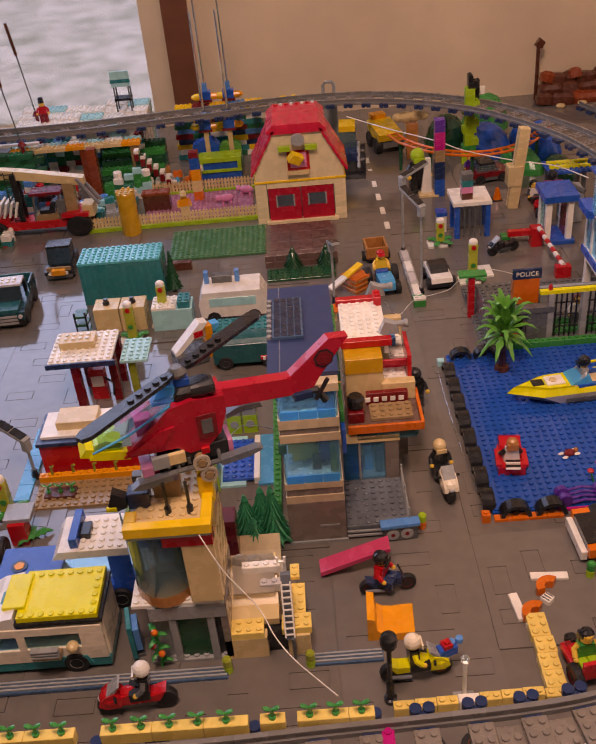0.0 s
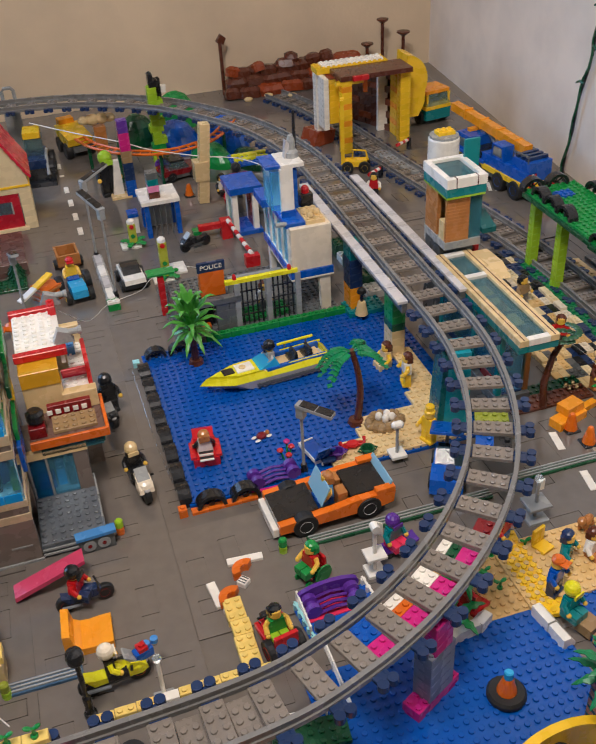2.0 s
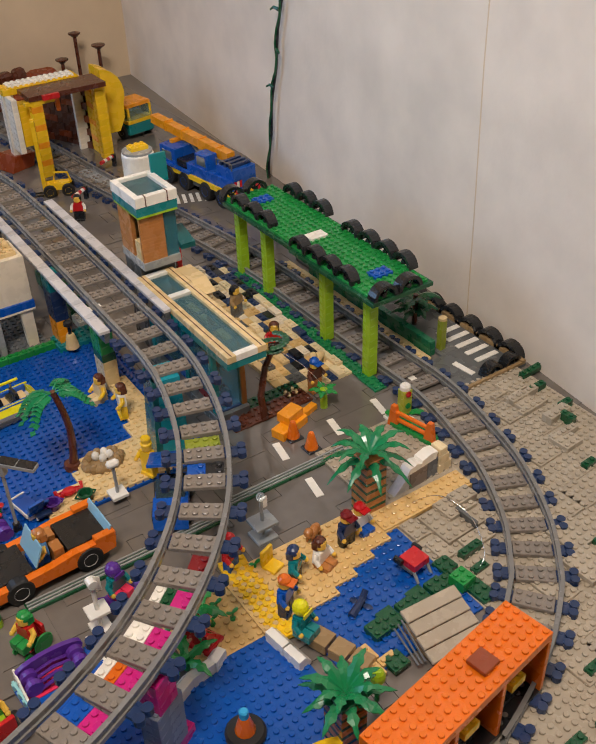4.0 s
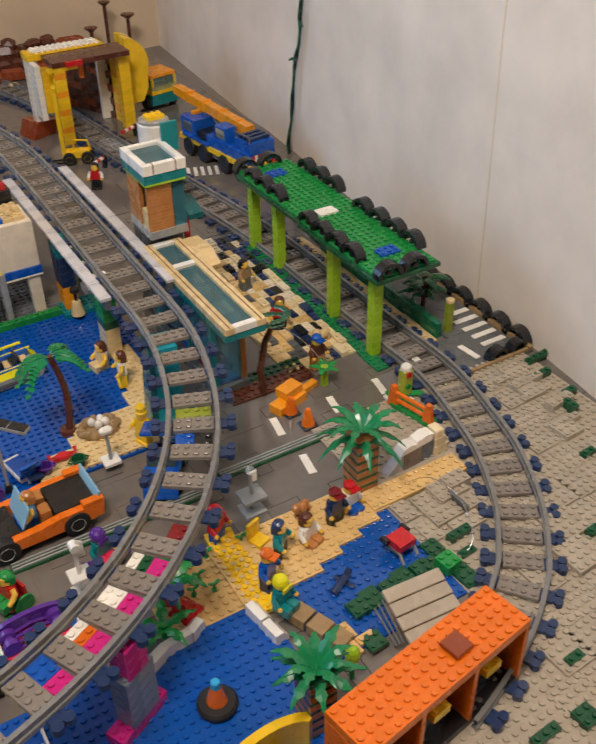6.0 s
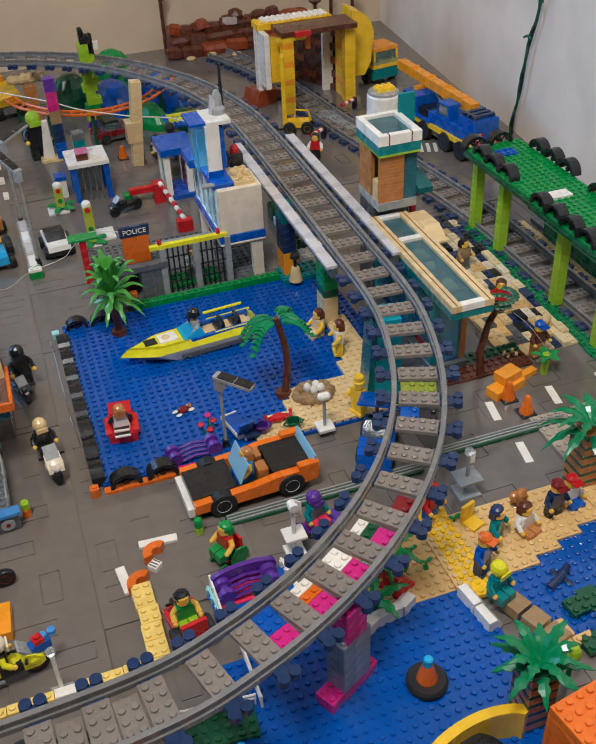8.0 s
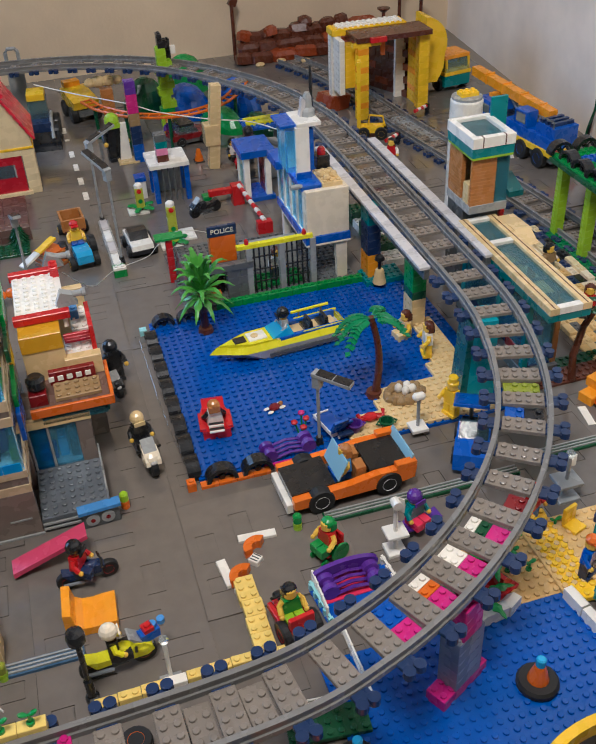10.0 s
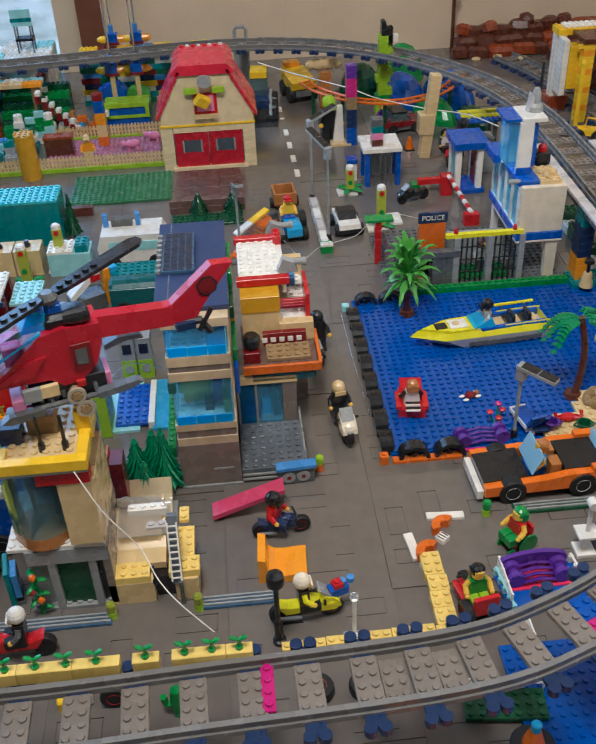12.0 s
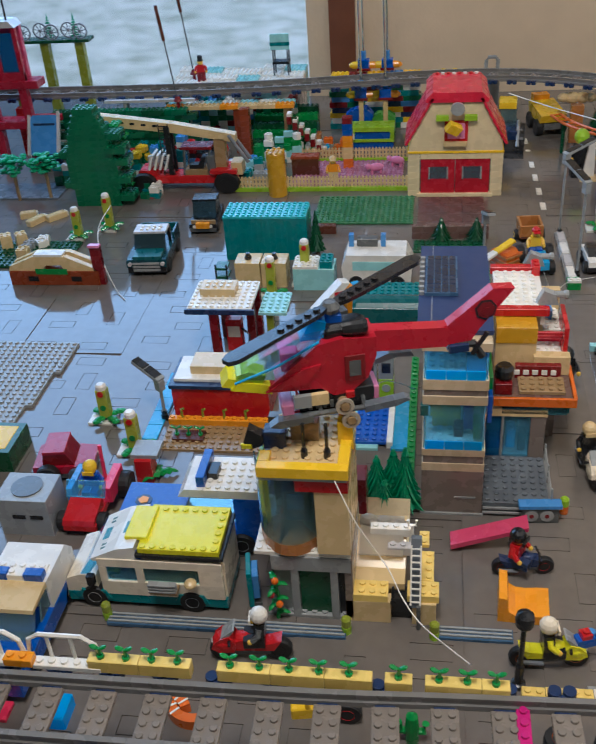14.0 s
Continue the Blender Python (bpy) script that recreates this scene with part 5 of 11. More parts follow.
# fire tower with the helicopter on its deck
ft = thing("fire_tower", "toy fire station tower with a yellow-edged landing deck", "toy tower", -0.298, -0.144)
brick(ft, 0.0, 0.006, 0, 9, 9, PH, "ltgray", True, "base_plate")
for x in (0.020, 0.050):
    box_part("door_post", ft, "ltgray", x, 0.006, PH, x + 0.006, 0.014, 0.052)
part("door", B().soft(0.026, 0.010, PH, 0.050, 0.012, 0.050), "dkgreen", ft, "dark green door")
box_part("wall", ft, "ltgray", 0.006, 0.012, PH, 0.020, 0.020, 0.052)
box_part("back_wall", ft, "dkgray", 0.002, 0.064, PH, 0.066, 0.072, 0.150)
box_part("door_head", ft, "ltgray", 0.006, 0.005, 0.052, 0.066, 0.018, 0.066)
# black filler stands for the shade between the posts
box_part("side_gap", ft, "black", 0.056, 0.010, PH, 0.061, 0.05, 0.052)
box_part("corner_post", ft, "taupe", 0.061, 0.006, PH, 0.067, 0.07, 0.066)
brick(ft, -0.006, 0.006, 0.066, 9, 8, PH, "white", True, "floor_plate")
pts = [(0.022 + 0.026 * math.cos(q), 0.036 - 0.034 * math.sin(q)) for q in np.linspace(0.75, 2.9, 11)]
inner = [(0.022 + (p[0] - 0.022) * 0.95, 0.036 + (p[1] - 0.036) * 0.95) for p in pts]
part("curved_glass", B().prism(pts + inner[::-1], 0.080, 0.146, "z"), "smoke", ft, "curved smoked glass")
part("curved_sill", B().prism(pts + [(0.030, 0.05), (0.010, 0.05)], 0.0695, 0.080, "z"), "nougat", ft, "rust brown curved sill")
box_part("control_desk", ft, "dkblue", 0.014, 0.030, 0.080, 0.034, 0.042, 0.108)
box_part("control_screen", ft, "medblue", 0.018, 0.0285, 0.092, 0.030, 0.030, 0.106)
box_part("panel", ft, "tan", 0.043, 0.001, 0.0745, 0.067, 0.010, 0.134)
courses(ft, 0.059, 0.010, 0.059, 0.065, 0.0692, 6, "tan")
box_part("red_band", ft, "red", 0.030, 0.000, 0.134, 0.067, 0.010, 0.146, "red band")
box_part("lime_window", ft, "lime", 0.001, 0.020, 0.080, 0.004, 0.036, 0.146)
box_part("core", ft, "dkred", 0.044, 0.050, 0.0692, 0.058, 0.062, 0.146)
box_part("deck_base", ft, "ltgray", 0.006, -0.003, 0.146, 0.067, 0.070, 0.149)
brick(ft, 0.0105, 0.002, 0.149, 7, 8, PH, "tan", True, "deck")
for x0, y0, x1, y1, h in ((0.005, -0.004, 0.068, 0.004, 0.1575), (0.060, 0.004, 0.068, 0.048, 0.1575), (0.005, 0.004, 0.013, 0.016, 0.1575), (0.058, 0.030, 0.069, 0.050, 0.172)):
    box_part("deck_edge", ft, "yellow", x0, y0, 0.149, x1, y1, h, "yellow deck edge")
for x in (0.036, 0.052):
    part("prop", B().lathe([(0.0026, 0.1522), (0.0026, 0.158), (0.0013, 0.161), (0.0013, 0.181)], x, 0.016, 0, 9), "black", ft, "black prop")
part("winch", B().soft(0.006, 0.024, 0.1522, 0.022, 0.036, 0.166), "dkblue", ft, "dark winch")
part("winch_arm", B().prism([(-0.008, 0.158), (-0.003, 0.152), (0.006, 0.156), (0.006, 0.164), (-0.004, 0.170)], 0.022, 0.030), "black", ft)
part("winch_claw", B().soft(-0.010, 0.021, 0.1535, -0.002, 0.024, 0.157), "neon", ft)
box_part("crate", ft, "dktan", 0.024, 0.034, 0.1522, 0.044, 0.044, 0.168)
ad = thing("light_box", "teal toy advertising light box by the tower", "toy sign", -0.312, -0.122, 0, 12)
box_part("panel", ad, "teal", -0.004, -0.012, 0.004, 0.000, 0.012, 0.040)
box_part("foot", ad, "dkgray", -0.004, -0.008, 0, 0.006, 0.008, 0.004)
box_part("screen", ad, "medblue", 0.000, -0.009, 0.010, 0.005, 0.009, 0.034)
fw = thing("flower_trellis", "green toy climbing plant with orange flowers", "toy plant", -0.290, -0.140)
part("stem", B().tube([(0, 0, 0), (0.002, 0.001, 0.02), (-0.001, 0, 0.045)], 0.0016, 7), "green", fw)
for k in range(8):
    b = B()
    frond(b, k * 2.1, 0.010, 0.004, 0.003, 0.008 + k * 0.005, 0, 0, 2)
    part("leaf", b, "green", fw)
for x, z, m in ((0.003, 0.020, "orange"), (-0.003, 0.030, "red"), (0.001, 0.045, "orange")):
    part("flower", B().ball(x, -0.004, z, 0.003, n=8, k=5), m, fw)

he = thing("helicopter", "red toy rescue helicopter with black rotor blades", "toy helicopter", -0.243, -0.098, 0.190, 16)
part("cabin", B().prism([(-0.046, 0.016), (-0.036, 0.024), (-0.012, 0.044), (0.004, 0.047), (0.028, 0.045), (0.028, 0.031), (0.022, 0.014), (0.010, 0.004), (-0.002, 0.003), (-0.010, 0.010), (-0.044, 0.012)], -0.013, 0.013), "crimson", he, "red cabin")
wd = box_part("cabin_window", he, "dkred", 0.006, -0.0145, 0.014, 0.020, -0.013, 0.034)
box_part("pane", wd, "dkgray", 0.009, -0.0149, 0.018, 0.017, -0.0146, 0.030)
part("nose", B().prism([(-0.071, 0.017), (-0.044, 0.010), (-0.040, 0.016), (-0.066, 0.023)], -0.012, 0.012), "neon", he, "neon yellow nose")
part("nose_tip", B().prism([(-0.077, 0.019), (-0.070, 0.017), (-0.066, 0.023), (-0.072, 0.025)], -0.009, 0.009), "neon", he, "neon yellow nose tip")
part("dashboard", B().prism([(-0.067, 0.023), (-0.050, 0.017), (-0.047, 0.024), (-0.058, 0.029), (-0.066, 0.027)], -0.010, 0.010), "lime", he, "lime dashboard")
part("canopy", B().prism([(-0.066, 0.024), (-0.040, 0.020), (-0.010, 0.045), (-0.006, 0.052), (-0.024, 0.050), (-0.058, 0.034)], -0.0105, 0.0105), "clear_canopy", he, "clear blue canopy")
part("canopy_edge", B().tube([(-0.068, -0.0115, 0.022), (-0.040, -0.0118, 0.031), (-0.010, -0.0115, 0.046)], 0.0009, 6), "azure", he)
part("seat", B().soft(-0.036, -0.007, 0.022, -0.024, 0.007, 0.038), "magenta", he, "dark pink seat")
part("rotor_guard", B().prism([(-0.022, 0.046), (-0.006, 0.046), (-0.004, 0.057), (-0.014, 0.060)], -0.007, 0.007), "clear_azure", he, "clear blue fairing")
part("side_panel", B().prism([(-0.048, 0.013), (-0.020, 0.016), (-0.010, 0.030), (-0.022, 0.028)], -0.0145, -0.0115), "crimson", he)
part("tail_boom", B().prism([(0.024, 0.029), (0.079, 0.025), (0.079, 0.040), (0.024, 0.0455)], -0.005, 0.005), "crimson", he, "red tail boom")
part("tail_fin", B().prism([(0.073, 0.025), (0.096, 0.027), (0.101, 0.035), (0.1245, 0.0635), (0.1095, 0.0650), (0.079, 0.041), (0.073, 0.0405)], -0.0042, 0.0042), "crimson", he, "red tail fin")
badge = part("fin_badge", B().lathe([(0.0078, -0.0049), (0.0078, -0.004)], 0.105, 0, 0.0500, 7, "y"), "black", he)
part("badge_rim", B().lathe([(0.0064, -0.0054), (0.0064, -0.0048)], 0.105, 0, 0.0500, 7, "y"), "dkred", badge)
part("badge_mark", B().lathe([(0.0034, -0.0059), (0.0034, -0.0053)], 0.105, 0, 0.0492, 5, "y"), "dkred", badge)
part("tail_skid", B().tube([(0.080, -0.002, 0.024), (0.098, -0.004, 0.024), (0.104, -0.006, 0.014)], 0.0030, 7), "black", he)
part("tail_rotor", B().tube([(0.096, -0.0075, 0.018), (0.106, -0.0075, 0.034)], 0.0018, 6), "black", he)
part("tail_hub", B().soft(0.080, -0.007, 0.020, 0.094, 0.004, 0.026), "dkblue", he)
part("engine", B().soft(-0.007, -0.009, 0.044, 0.024, 0.009, 0.0545, 0.003), "black", he, "black engine")
part("exhaust_pipe", B().lathe([(0.0045, -0.004), (0.0055, 0.002), (0.0055, 0.012), (0.004, 0.013)], 0.010, -0.008, 0.052, 12, "x"), "black", he)
part("mast", B().cyl(0.0, 0, 0.054, 0.063, 0.004), "blue", he)
for q in range(2):
    part("mast_block", B().soft(-0.014 + q * 0.013, -0.004, 0.053, -0.006 + q * 0.013, 0.004, 0.060), "blue", he)
part("hub", B().lathe([(0.006, 0.062), (0.007, 0.065), (0.004, 0.069)], 0, 0, 0, 14), "dkgray", he)
for q in (0, 180):
    b = B()
    b.tf = pose(0, 0, 0.064, 2, 0, 36 + q)
    b.prism([(0.005, -0.003), (0.014, -0.0050), (0.040, -0.0056), (0.084, -0.0058), (0.090, -0.003), (0.090, 0.003), (0.084, 0.0058), (0.040, 0.0056), (0.014, 0.0050), (0.005, 0.003)], 0, 0.0030, "z")
    for k in range(5):
        b.cyl(0.012 + k * 0.008, 0, 0.0028, 0.0046, 0.0025, n=8)
    part("rotor_blade", b, "black", he, "black rotor blade")
for q in (-1, 1):
    sk = part("skid", B().tube([(-0.020, q * 0.016, -0.008), (0.030, q * 0.016, -0.008)], 0.0020, 7), "dkgray", he)
    for x in (-0.012, 0.018):
        part("strut", B().tube([(x, q * 0.010, 0.003), (x, q * 0.016, -0.008)], 0.0015, 6), "dkgray", sk)
part("float", B().prism([(-0.048, -0.012), (-0.040, -0.014), (-0.018, -0.012), (-0.018, -0.007), (-0.042, -0.008)], -0.020, -0.013), "dkgray", he, "gray float")
part("float", B().prism([(0.018, -0.010), (0.040, -0.008), (0.050, -0.004), (0.046, -0.002), (0.018, -0.005)], -0.020, -0.013), "smokegray", he, "gray float")
part("wing", B().prism([(0.030, 0.012), (0.046, 0.016), (0.058, 0.015), (0.056, 0.019), (0.040, 0.020), (0.030, 0.016)], 0.004, 0.012), "steel", he, "gray wing")
for q in range(2):
    box_part("belly_block", he, "tan" if q else "ltgray", -0.030 + q * 0.012, -0.0165, -0.002 + q * 0.001, -0.018 + q * 0.012, -0.013, 0.008)
part("belly", B().soft(-0.026, -0.0128, -0.008, 0.026, 0.0128, 0.007), "black", he)
for q in range(5):
    box_part("vent_bar", he, "dkgray", -0.020 + q * 0.005, -0.0136, -0.006, -0.0175 + q * 0.005, -0.0128, 0.000, c=0.0002)
part("red_keel", B().soft(-0.034, -0.010, -0.014, 0.028, 0.010, -0.008), "crimson", he)
part("tank", B().soft(-0.038, -0.014, -0.010, -0.030, 0.012, 0.000), "pink", he, "pink tank")
part("tank", B().soft(0.020, -0.010, -0.010, 0.030, 0.010, 0.004), "pink", he, "pink tank")
for x, z in ((0.004, -0.002), (0.008, -0.014)):
    rl = part("reel", B().lathe([(0.0042, -0.0215), (0.0064, -0.0215), (0.0064, -0.0195), (0.0042, -0.0195), (0.0042, -0.0215)], x, 0, z, 18, "y"), "stone", he, "tan reel ring")
    part("reel_core", B().lathe([(0.0030, -0.0222), (0.0036, -0.0200), (0.0036, -0.0128)], x, 0, z, 12, "y"), "dktan", rl)
    for q in range(3):
        part("reel_spoke", B().tube([(x - 0.0055 * math.cos(q * 1.05), -0.0205, z - 0.0055 * math.sin(q * 1.05)), (x + 0.0055 * math.cos(q * 1.05), -0.0205, z + 0.0055 * math.sin(q * 1.05))], 0.0008, 5), "stone", rl)
box_part("red_light", he, "red", 0.006, -0.0155, 0.001, 0.012, -0.013, 0.006)

# sand-coloured house next to the tower
sh = thing("sand_house", "tan studded toy cave house with a white ladder", "toy house", -0.237, -0.138)
box_part("front_wall", sh, "tan", 0, 0, 0, 0.034, 0.010, 0.022)
courses(sh, 0.0, 0.010, 0.0, 0.05, 0, 2, "tan")
# black block set in the doorway for its shade
box_part("doorway", sh, "black", 0.034, 0.006, 0, 0.050, 0.020, 0.020, "black block for the shaded doorway")
box_part("corner", sh, "tan", 0.050, 0, 0, 0.068, 0.022, 0.022)
brick(sh, 0.0, 0.0, 0.022, 4, 2, BH * 0.7, "ltyellow", True, "roof_brick")
brick(sh, 0.046, 0.002, 0.022, 3, 2, BH * 0.7, "ltyellow", True, "roof_brick")
brick(sh, 0.050, 0.018, 0.022, 2, 4, BH * 0.7, "ltyellow", True, "roof_brick")
b = B()
prof = [(0.052, 0.0), (0.052, 0.05), (0.040, 0.047), (0.026, 0.038), (0.014, 0.030), (0.0, 0.028), (0.0, 0.022), (0.010, 0.0)]
part("sloping_roof", b.prism([(0.014 + p[0], p[1]) for p in prof], 0.002, 0.044, "x"), "tan", sh, "sloping tan roof")
part("clear_slope", B().prism([(0.030, 0.0405), (0.062, 0.052), (0.062, 0.0535), (0.030, 0.042)], 0.008, 0.042, "x"), "frosted", sh, "clear sloping panel")
ladder(sh, 0.049, -0.003, 0.024, 0.007, 9, 0.0052, "white", -24)
part("ladder_back", B().prism([(-0.002, 0.020), (0.004, 0.020), (0.026, 0.068), (0.022, 0.068)], 0.0485, 0.0565, "x"), "smokegray", sh, "gray ladder board")
part("pole", B().cyl(0.055, -0.004, 0, 0.024, 0.0016), "dkgray", sh)
box_part("wrench", sh, "white", 0.0475, 0.041, 0.040, 0.0500, 0.043, 0.062, "white wrench")
part("wrench_jaw", B().tube([(0.0455, 0.042, 0.068), (0.0462, 0.042, 0.063), (0.0513, 0.042, 0.063), (0.0520, 0.042, 0.068)], 0.0012, 6), "white", sh)
for k in range(3):
    part("ice_lump", B().ball(0.014 + k * 0.012, 0.058, 0.050 - 0.002 * k, 0.008, 0.006, 0.007, 9, 5), "frosted", sh, "clear white ice lump")
brick(sh, 0.016, 0.046, 0.046, 4, 1, BH * 0.8, "white", True, "ice_brick")
brick(sh, 0.030, 0.034, 0.038, 3, 1, BH * 0.8, "pale", True, "ice_brick")
part("shovel", B().tube([(0.036, -0.001, 0.024), (0.036, -0.001, 0.040)], 0.0011, 6), "black", sh)
part("shovel_blade", B().ball(0.036, -0.002, 0.024, 0.0022, 0.001, 0.004, 8, 5), "black", sh)
brick(sh, 0.054, 0.052, 0.030, 1, 2, PH, "ltyellow", True)
fp = thing("patio_plate", "pale gray plates behind the sand house", "toy patio", -0.236, -0.062, 0)
brick(fp, 0, 0, 0, 6, 4, PH, "ltgray", False, "tile")
part("bowl", B().prism([(0.004, PH), (0.040, PH), (0.040, 0.024), (0.030, 0.014), (0.016, 0.008), (0.004, 0.006)], 0.004, 0.044, "x"), "cream", fp, "cream curved slope")
tb = thing("book_shelf", "tall dark red toy shelf by the tower", "toy shelf", -0.232, -0.040, 0)
box_part("side", tb, "dkred", -0.008, 0, 0, 0.004, 0.02, 0.058)
box_part("edge", tb, "orange", -0.010, -0.002, 0, -0.008, 0.022, 0.062)
for k, (x, y, h) in enumerate(((-0.222, 0.000, 0.052), (-0.197, -0.008, 0.068), (-0.208, 0.012, 0.050), (-0.214, -0.018, 0.040))):
    pine(x, y, 0, h, 0.017, "dark green toy pine tree beside the house", "pinegreen", k)
hg = thing("hedge", "low green studded hedge of toy plates", "toy hedge", -0.198, 0.030)
for k in range(12):
    brick(hg, 0, k * 0.016, 0, 1, 2, 0.012, "green", True)
pool = thing("toy_pool", "small blue toy pool in pale blue tiles", "toy pool", -0.258, 0.072)
brick(pool, 0, 0, 0, 4, 10, PH, "aqua", False, "tile")
brick(pool, 0.044, 0, 0, 2, 10, PH, "azure", False, "tile")
brick(pool, 0.008, 0.006, PH, 4, 8, PH, "blue", True, "water")
box_part("coping", pool, "white", 0.040, 0.004, 0, 0.046, 0.074, 0.008)
box_part("lime_post", pool, "lime", -0.006, -0.004, 0, 0.006, 0.030, 0.058)
ap = thing("oven_unit", "lime toy oven under a gray frame", "toy appliance", -0.248, 0.160)
for k in range(2):
    o = box_part("oven", ap, "lime", 0.001 + k * 0.017, 0, 0, 0.016 + k * 0.017, 0.016, 0.024)
    part("dial", B().lathe([(0.0045, -0.001), (0.0045, 0)], 0.0085 + k * 0.017, 0, 0.013, 14, "y"), "ltgray", o)
    w = box_part("frame", ap, "ltgray", 0.001 + k * 0.017, 0, 0.024, 0.016 + k * 0.017, 0.016, 0.050)
    box_part("opening", w, "black", 0.004 + k * 0.017, -0.0006, 0.032, 0.013 + k * 0.017, 0, 0.044)

# ---- police station and the far middle ----
studded("station_plate", "gray studded plate under the police station", 0.052, 0.290, 26, 18, PH, "dkgray")
gw = thing("low_green_wall", "low bright green studded wall along the pond", "toy wall", 0.086, 0.278)
for k in range(6):
    brick(gw, k * 0.030, 0, 0, 3.75, 1, BH, "green", False)
b = B().studs(0, 0, 22, 1, BH)
part("studs", b, "green", gw)
cell = thing("police_annex", "gray toy police cell block with barred windows", "toy station", 0.058, 0.292)
courses(cell, 0.0, 0.0, 0.022, 0.0, PH, 4, "dkgray")
courses(cell, 0.046, 0.0, 0.070, 0.0, PH, 4, "dkgray")
courses(cell, 0.0, 0.008, 0.0, 0.072, PH, 4, "dkgray")
courses(cell, 0.0, 0.072, 0.070, 0.072, PH, 4, "dkgray")
box_part("fire_back", cell, "black", 0.022, 0.020, PH, 0.046, 0.024, 0.034, "dark recess")
box_part("ember", cell, "orange", 0.028, 0.010, PH, 0.040, 0.018, 0.010, "orange glow bricks")
box_part("lintel", cell, "dkgray", 0.0, -0.001, 0.0416, 0.078, 0.009, 0.049)
brick(cell, 0.0, 0.030, 0.0416, 8, 5, PH, "dkgray", True, "roof_plate")
box_part("sign_base", cell, "orange", 0.034, 0.0228, 0.0416, 0.064, 0.036, 0.075, "orange sign base")
sgn = box_part("sign", cell, "dkblue", 0.032, 0.0225, 0.075, 0.066, 0.0265, 0.0875, "dark blue sign board")
txt = bpy.data.curves.new("sign_text", "FONT")
txt.body, txt.size, txt.align_x, txt.align_y, txt.extrude = "POLICE", 0.0082, "CENTER", "CENTER", 0.0002
txt.materials.append(MAT["white"])
tx = new("sign_text", txt)
tx.parent = sgn
tx.matrix_basis = pose(0.049, 0.0221, 0.0812, 90, 0, 0)
for x in (0.070, 0.109, 0.146):
    box_part("post", cell, "ltgray", x, 0.0, PH, x + 0.007, 0.008, 0.064)
box_part("yellow_bar", cell, "neon", 0.060, 0.001, 0.064, 0.150, 0.007, 0.069, "neon yellow bar")
for x in (0.072, 0.140):
    part("beacon", B().lathe([(0.0025, 0.069), (0.0025, 0.073), (0.0012, 0.0755)], x, 0.004, 0, 10), "red", cell)
for x0 in (0.077, 0.116):
    for k in range(5):
        part("bar", B().cyl(x0 + 0.003 + k * 0.006, 0.004, PH, 0.064, 0.0011, n=6), "black", cell)
    for z in (0.018, 0.034, 0.050):
        box_part("cross_bar", cell, "black", x0, 0.003, z, x0 + 0.030, 0.005, z + 0.0012, c=0.0002)
brick(cell, 0.076, 0.010, PH, 8, 4, PH, "green", True, "floor_plate")
box_part("cell_back", cell, "ltgray", 0.076, 0.060, PH, 0.146, 0.066, 0.040)
figure(0.170, 0.318, 0.0065, 0, "dkgray", "white", "hair", "brown", label="gray and white toy figure behind the bars")

pt = thing("police_tower", "white and blue toy police tower with glass side", "toy tower", 0.202, 0.296)
part("front_leg", B().prism([(0.036, PH), (0.048, PH), (0.048, 0.054), (0.034, 0.054)], 0.0, 0.008), "ivory", pt)
box_part("leg", pt, "ltgray", 0.002, 0.0, PH, 0.010, 0.008, 0.054)
box_part("leg", pt, "white", 0.0, 0.10, PH, 0.008, 0.108, 0.054)
box_part("blue_band", pt, "blue", -0.002, -0.002, 0.054, 0.052, 0.120, 0.0633, "blue band")
part("front_panel", B().soft(0.0, 0.0, 0.0635, 0.051, 0.008, 0.1186), "ivory", pt, "plain cream wall panel")
part("side_panel", B().soft(0.043, 0.0083, 0.0635, 0.051, 0.048, 0.1186), "ivory", pt, "plain cream wall panel")
part("white_edge", B().soft(-0.002, -0.0022, 0.0515, 0.052, 0.1, 0.0538), "ivory", pt)
part("side_glass", B().box(0.001, 0.008, 0.061, 0.0025, 0.112, 0.112), "clear_blue", pt, "pale blue glass side")
for y in (0.008, 0.034, 0.060, 0.086, 0.110):
    box_part("mullion", pt, "white", -0.0005, y, 0.061, 0.0045, y + 0.006, 0.116)
box_part("floor", pt, "white", 0.0, 0.008, 0.061, 0.042, 0.118, 0.0645)
box_part("blue_band", pt, "blue", -0.002, 0.010, 0.116, 0.030, 0.118, 0.122, "blue band")
brick(pt, 0.022, 0.006, 0.1186, 3, 5, BH * 0.5, "tan", True, "roof_plate")
r = random.Random(3)
for k in range(12):
    part("rubble", B().ball(0.034 + r.uniform(-0.010, 0.010), 0.022 + r.uniform(-0.008, 0.010), 0.126, r.uniform(0.002, 0.005), n=7, k=4), "tan", pt, "cream rubble")
box_part("upper_front", pt, "white", 0.000, 0.030, 0.122, 0.016, 0.036, 0.182)
box_part("blue_band", pt, "blue", -0.001, 0.0292, 0.122, 0.017, 0.030, 0.130, "blue band")
part("upper_glass", B().box(-0.010, 0.036, 0.130, -0.0085, 0.070, 0.178), "clear_blue", pt, "pale blue glass")
part("upper_glass", B().prism([(-0.010, 0.036), (0.0, 0.033), (0.0, 0.0345), (-0.010, 0.0375)], 0.130, 0.178, "z"), "clear_blue", pt, "pale blue glass")
box_part("upper_back", pt, "blue", 0.016, 0.034, 0.130, 0.022, 0.070, 0.178)
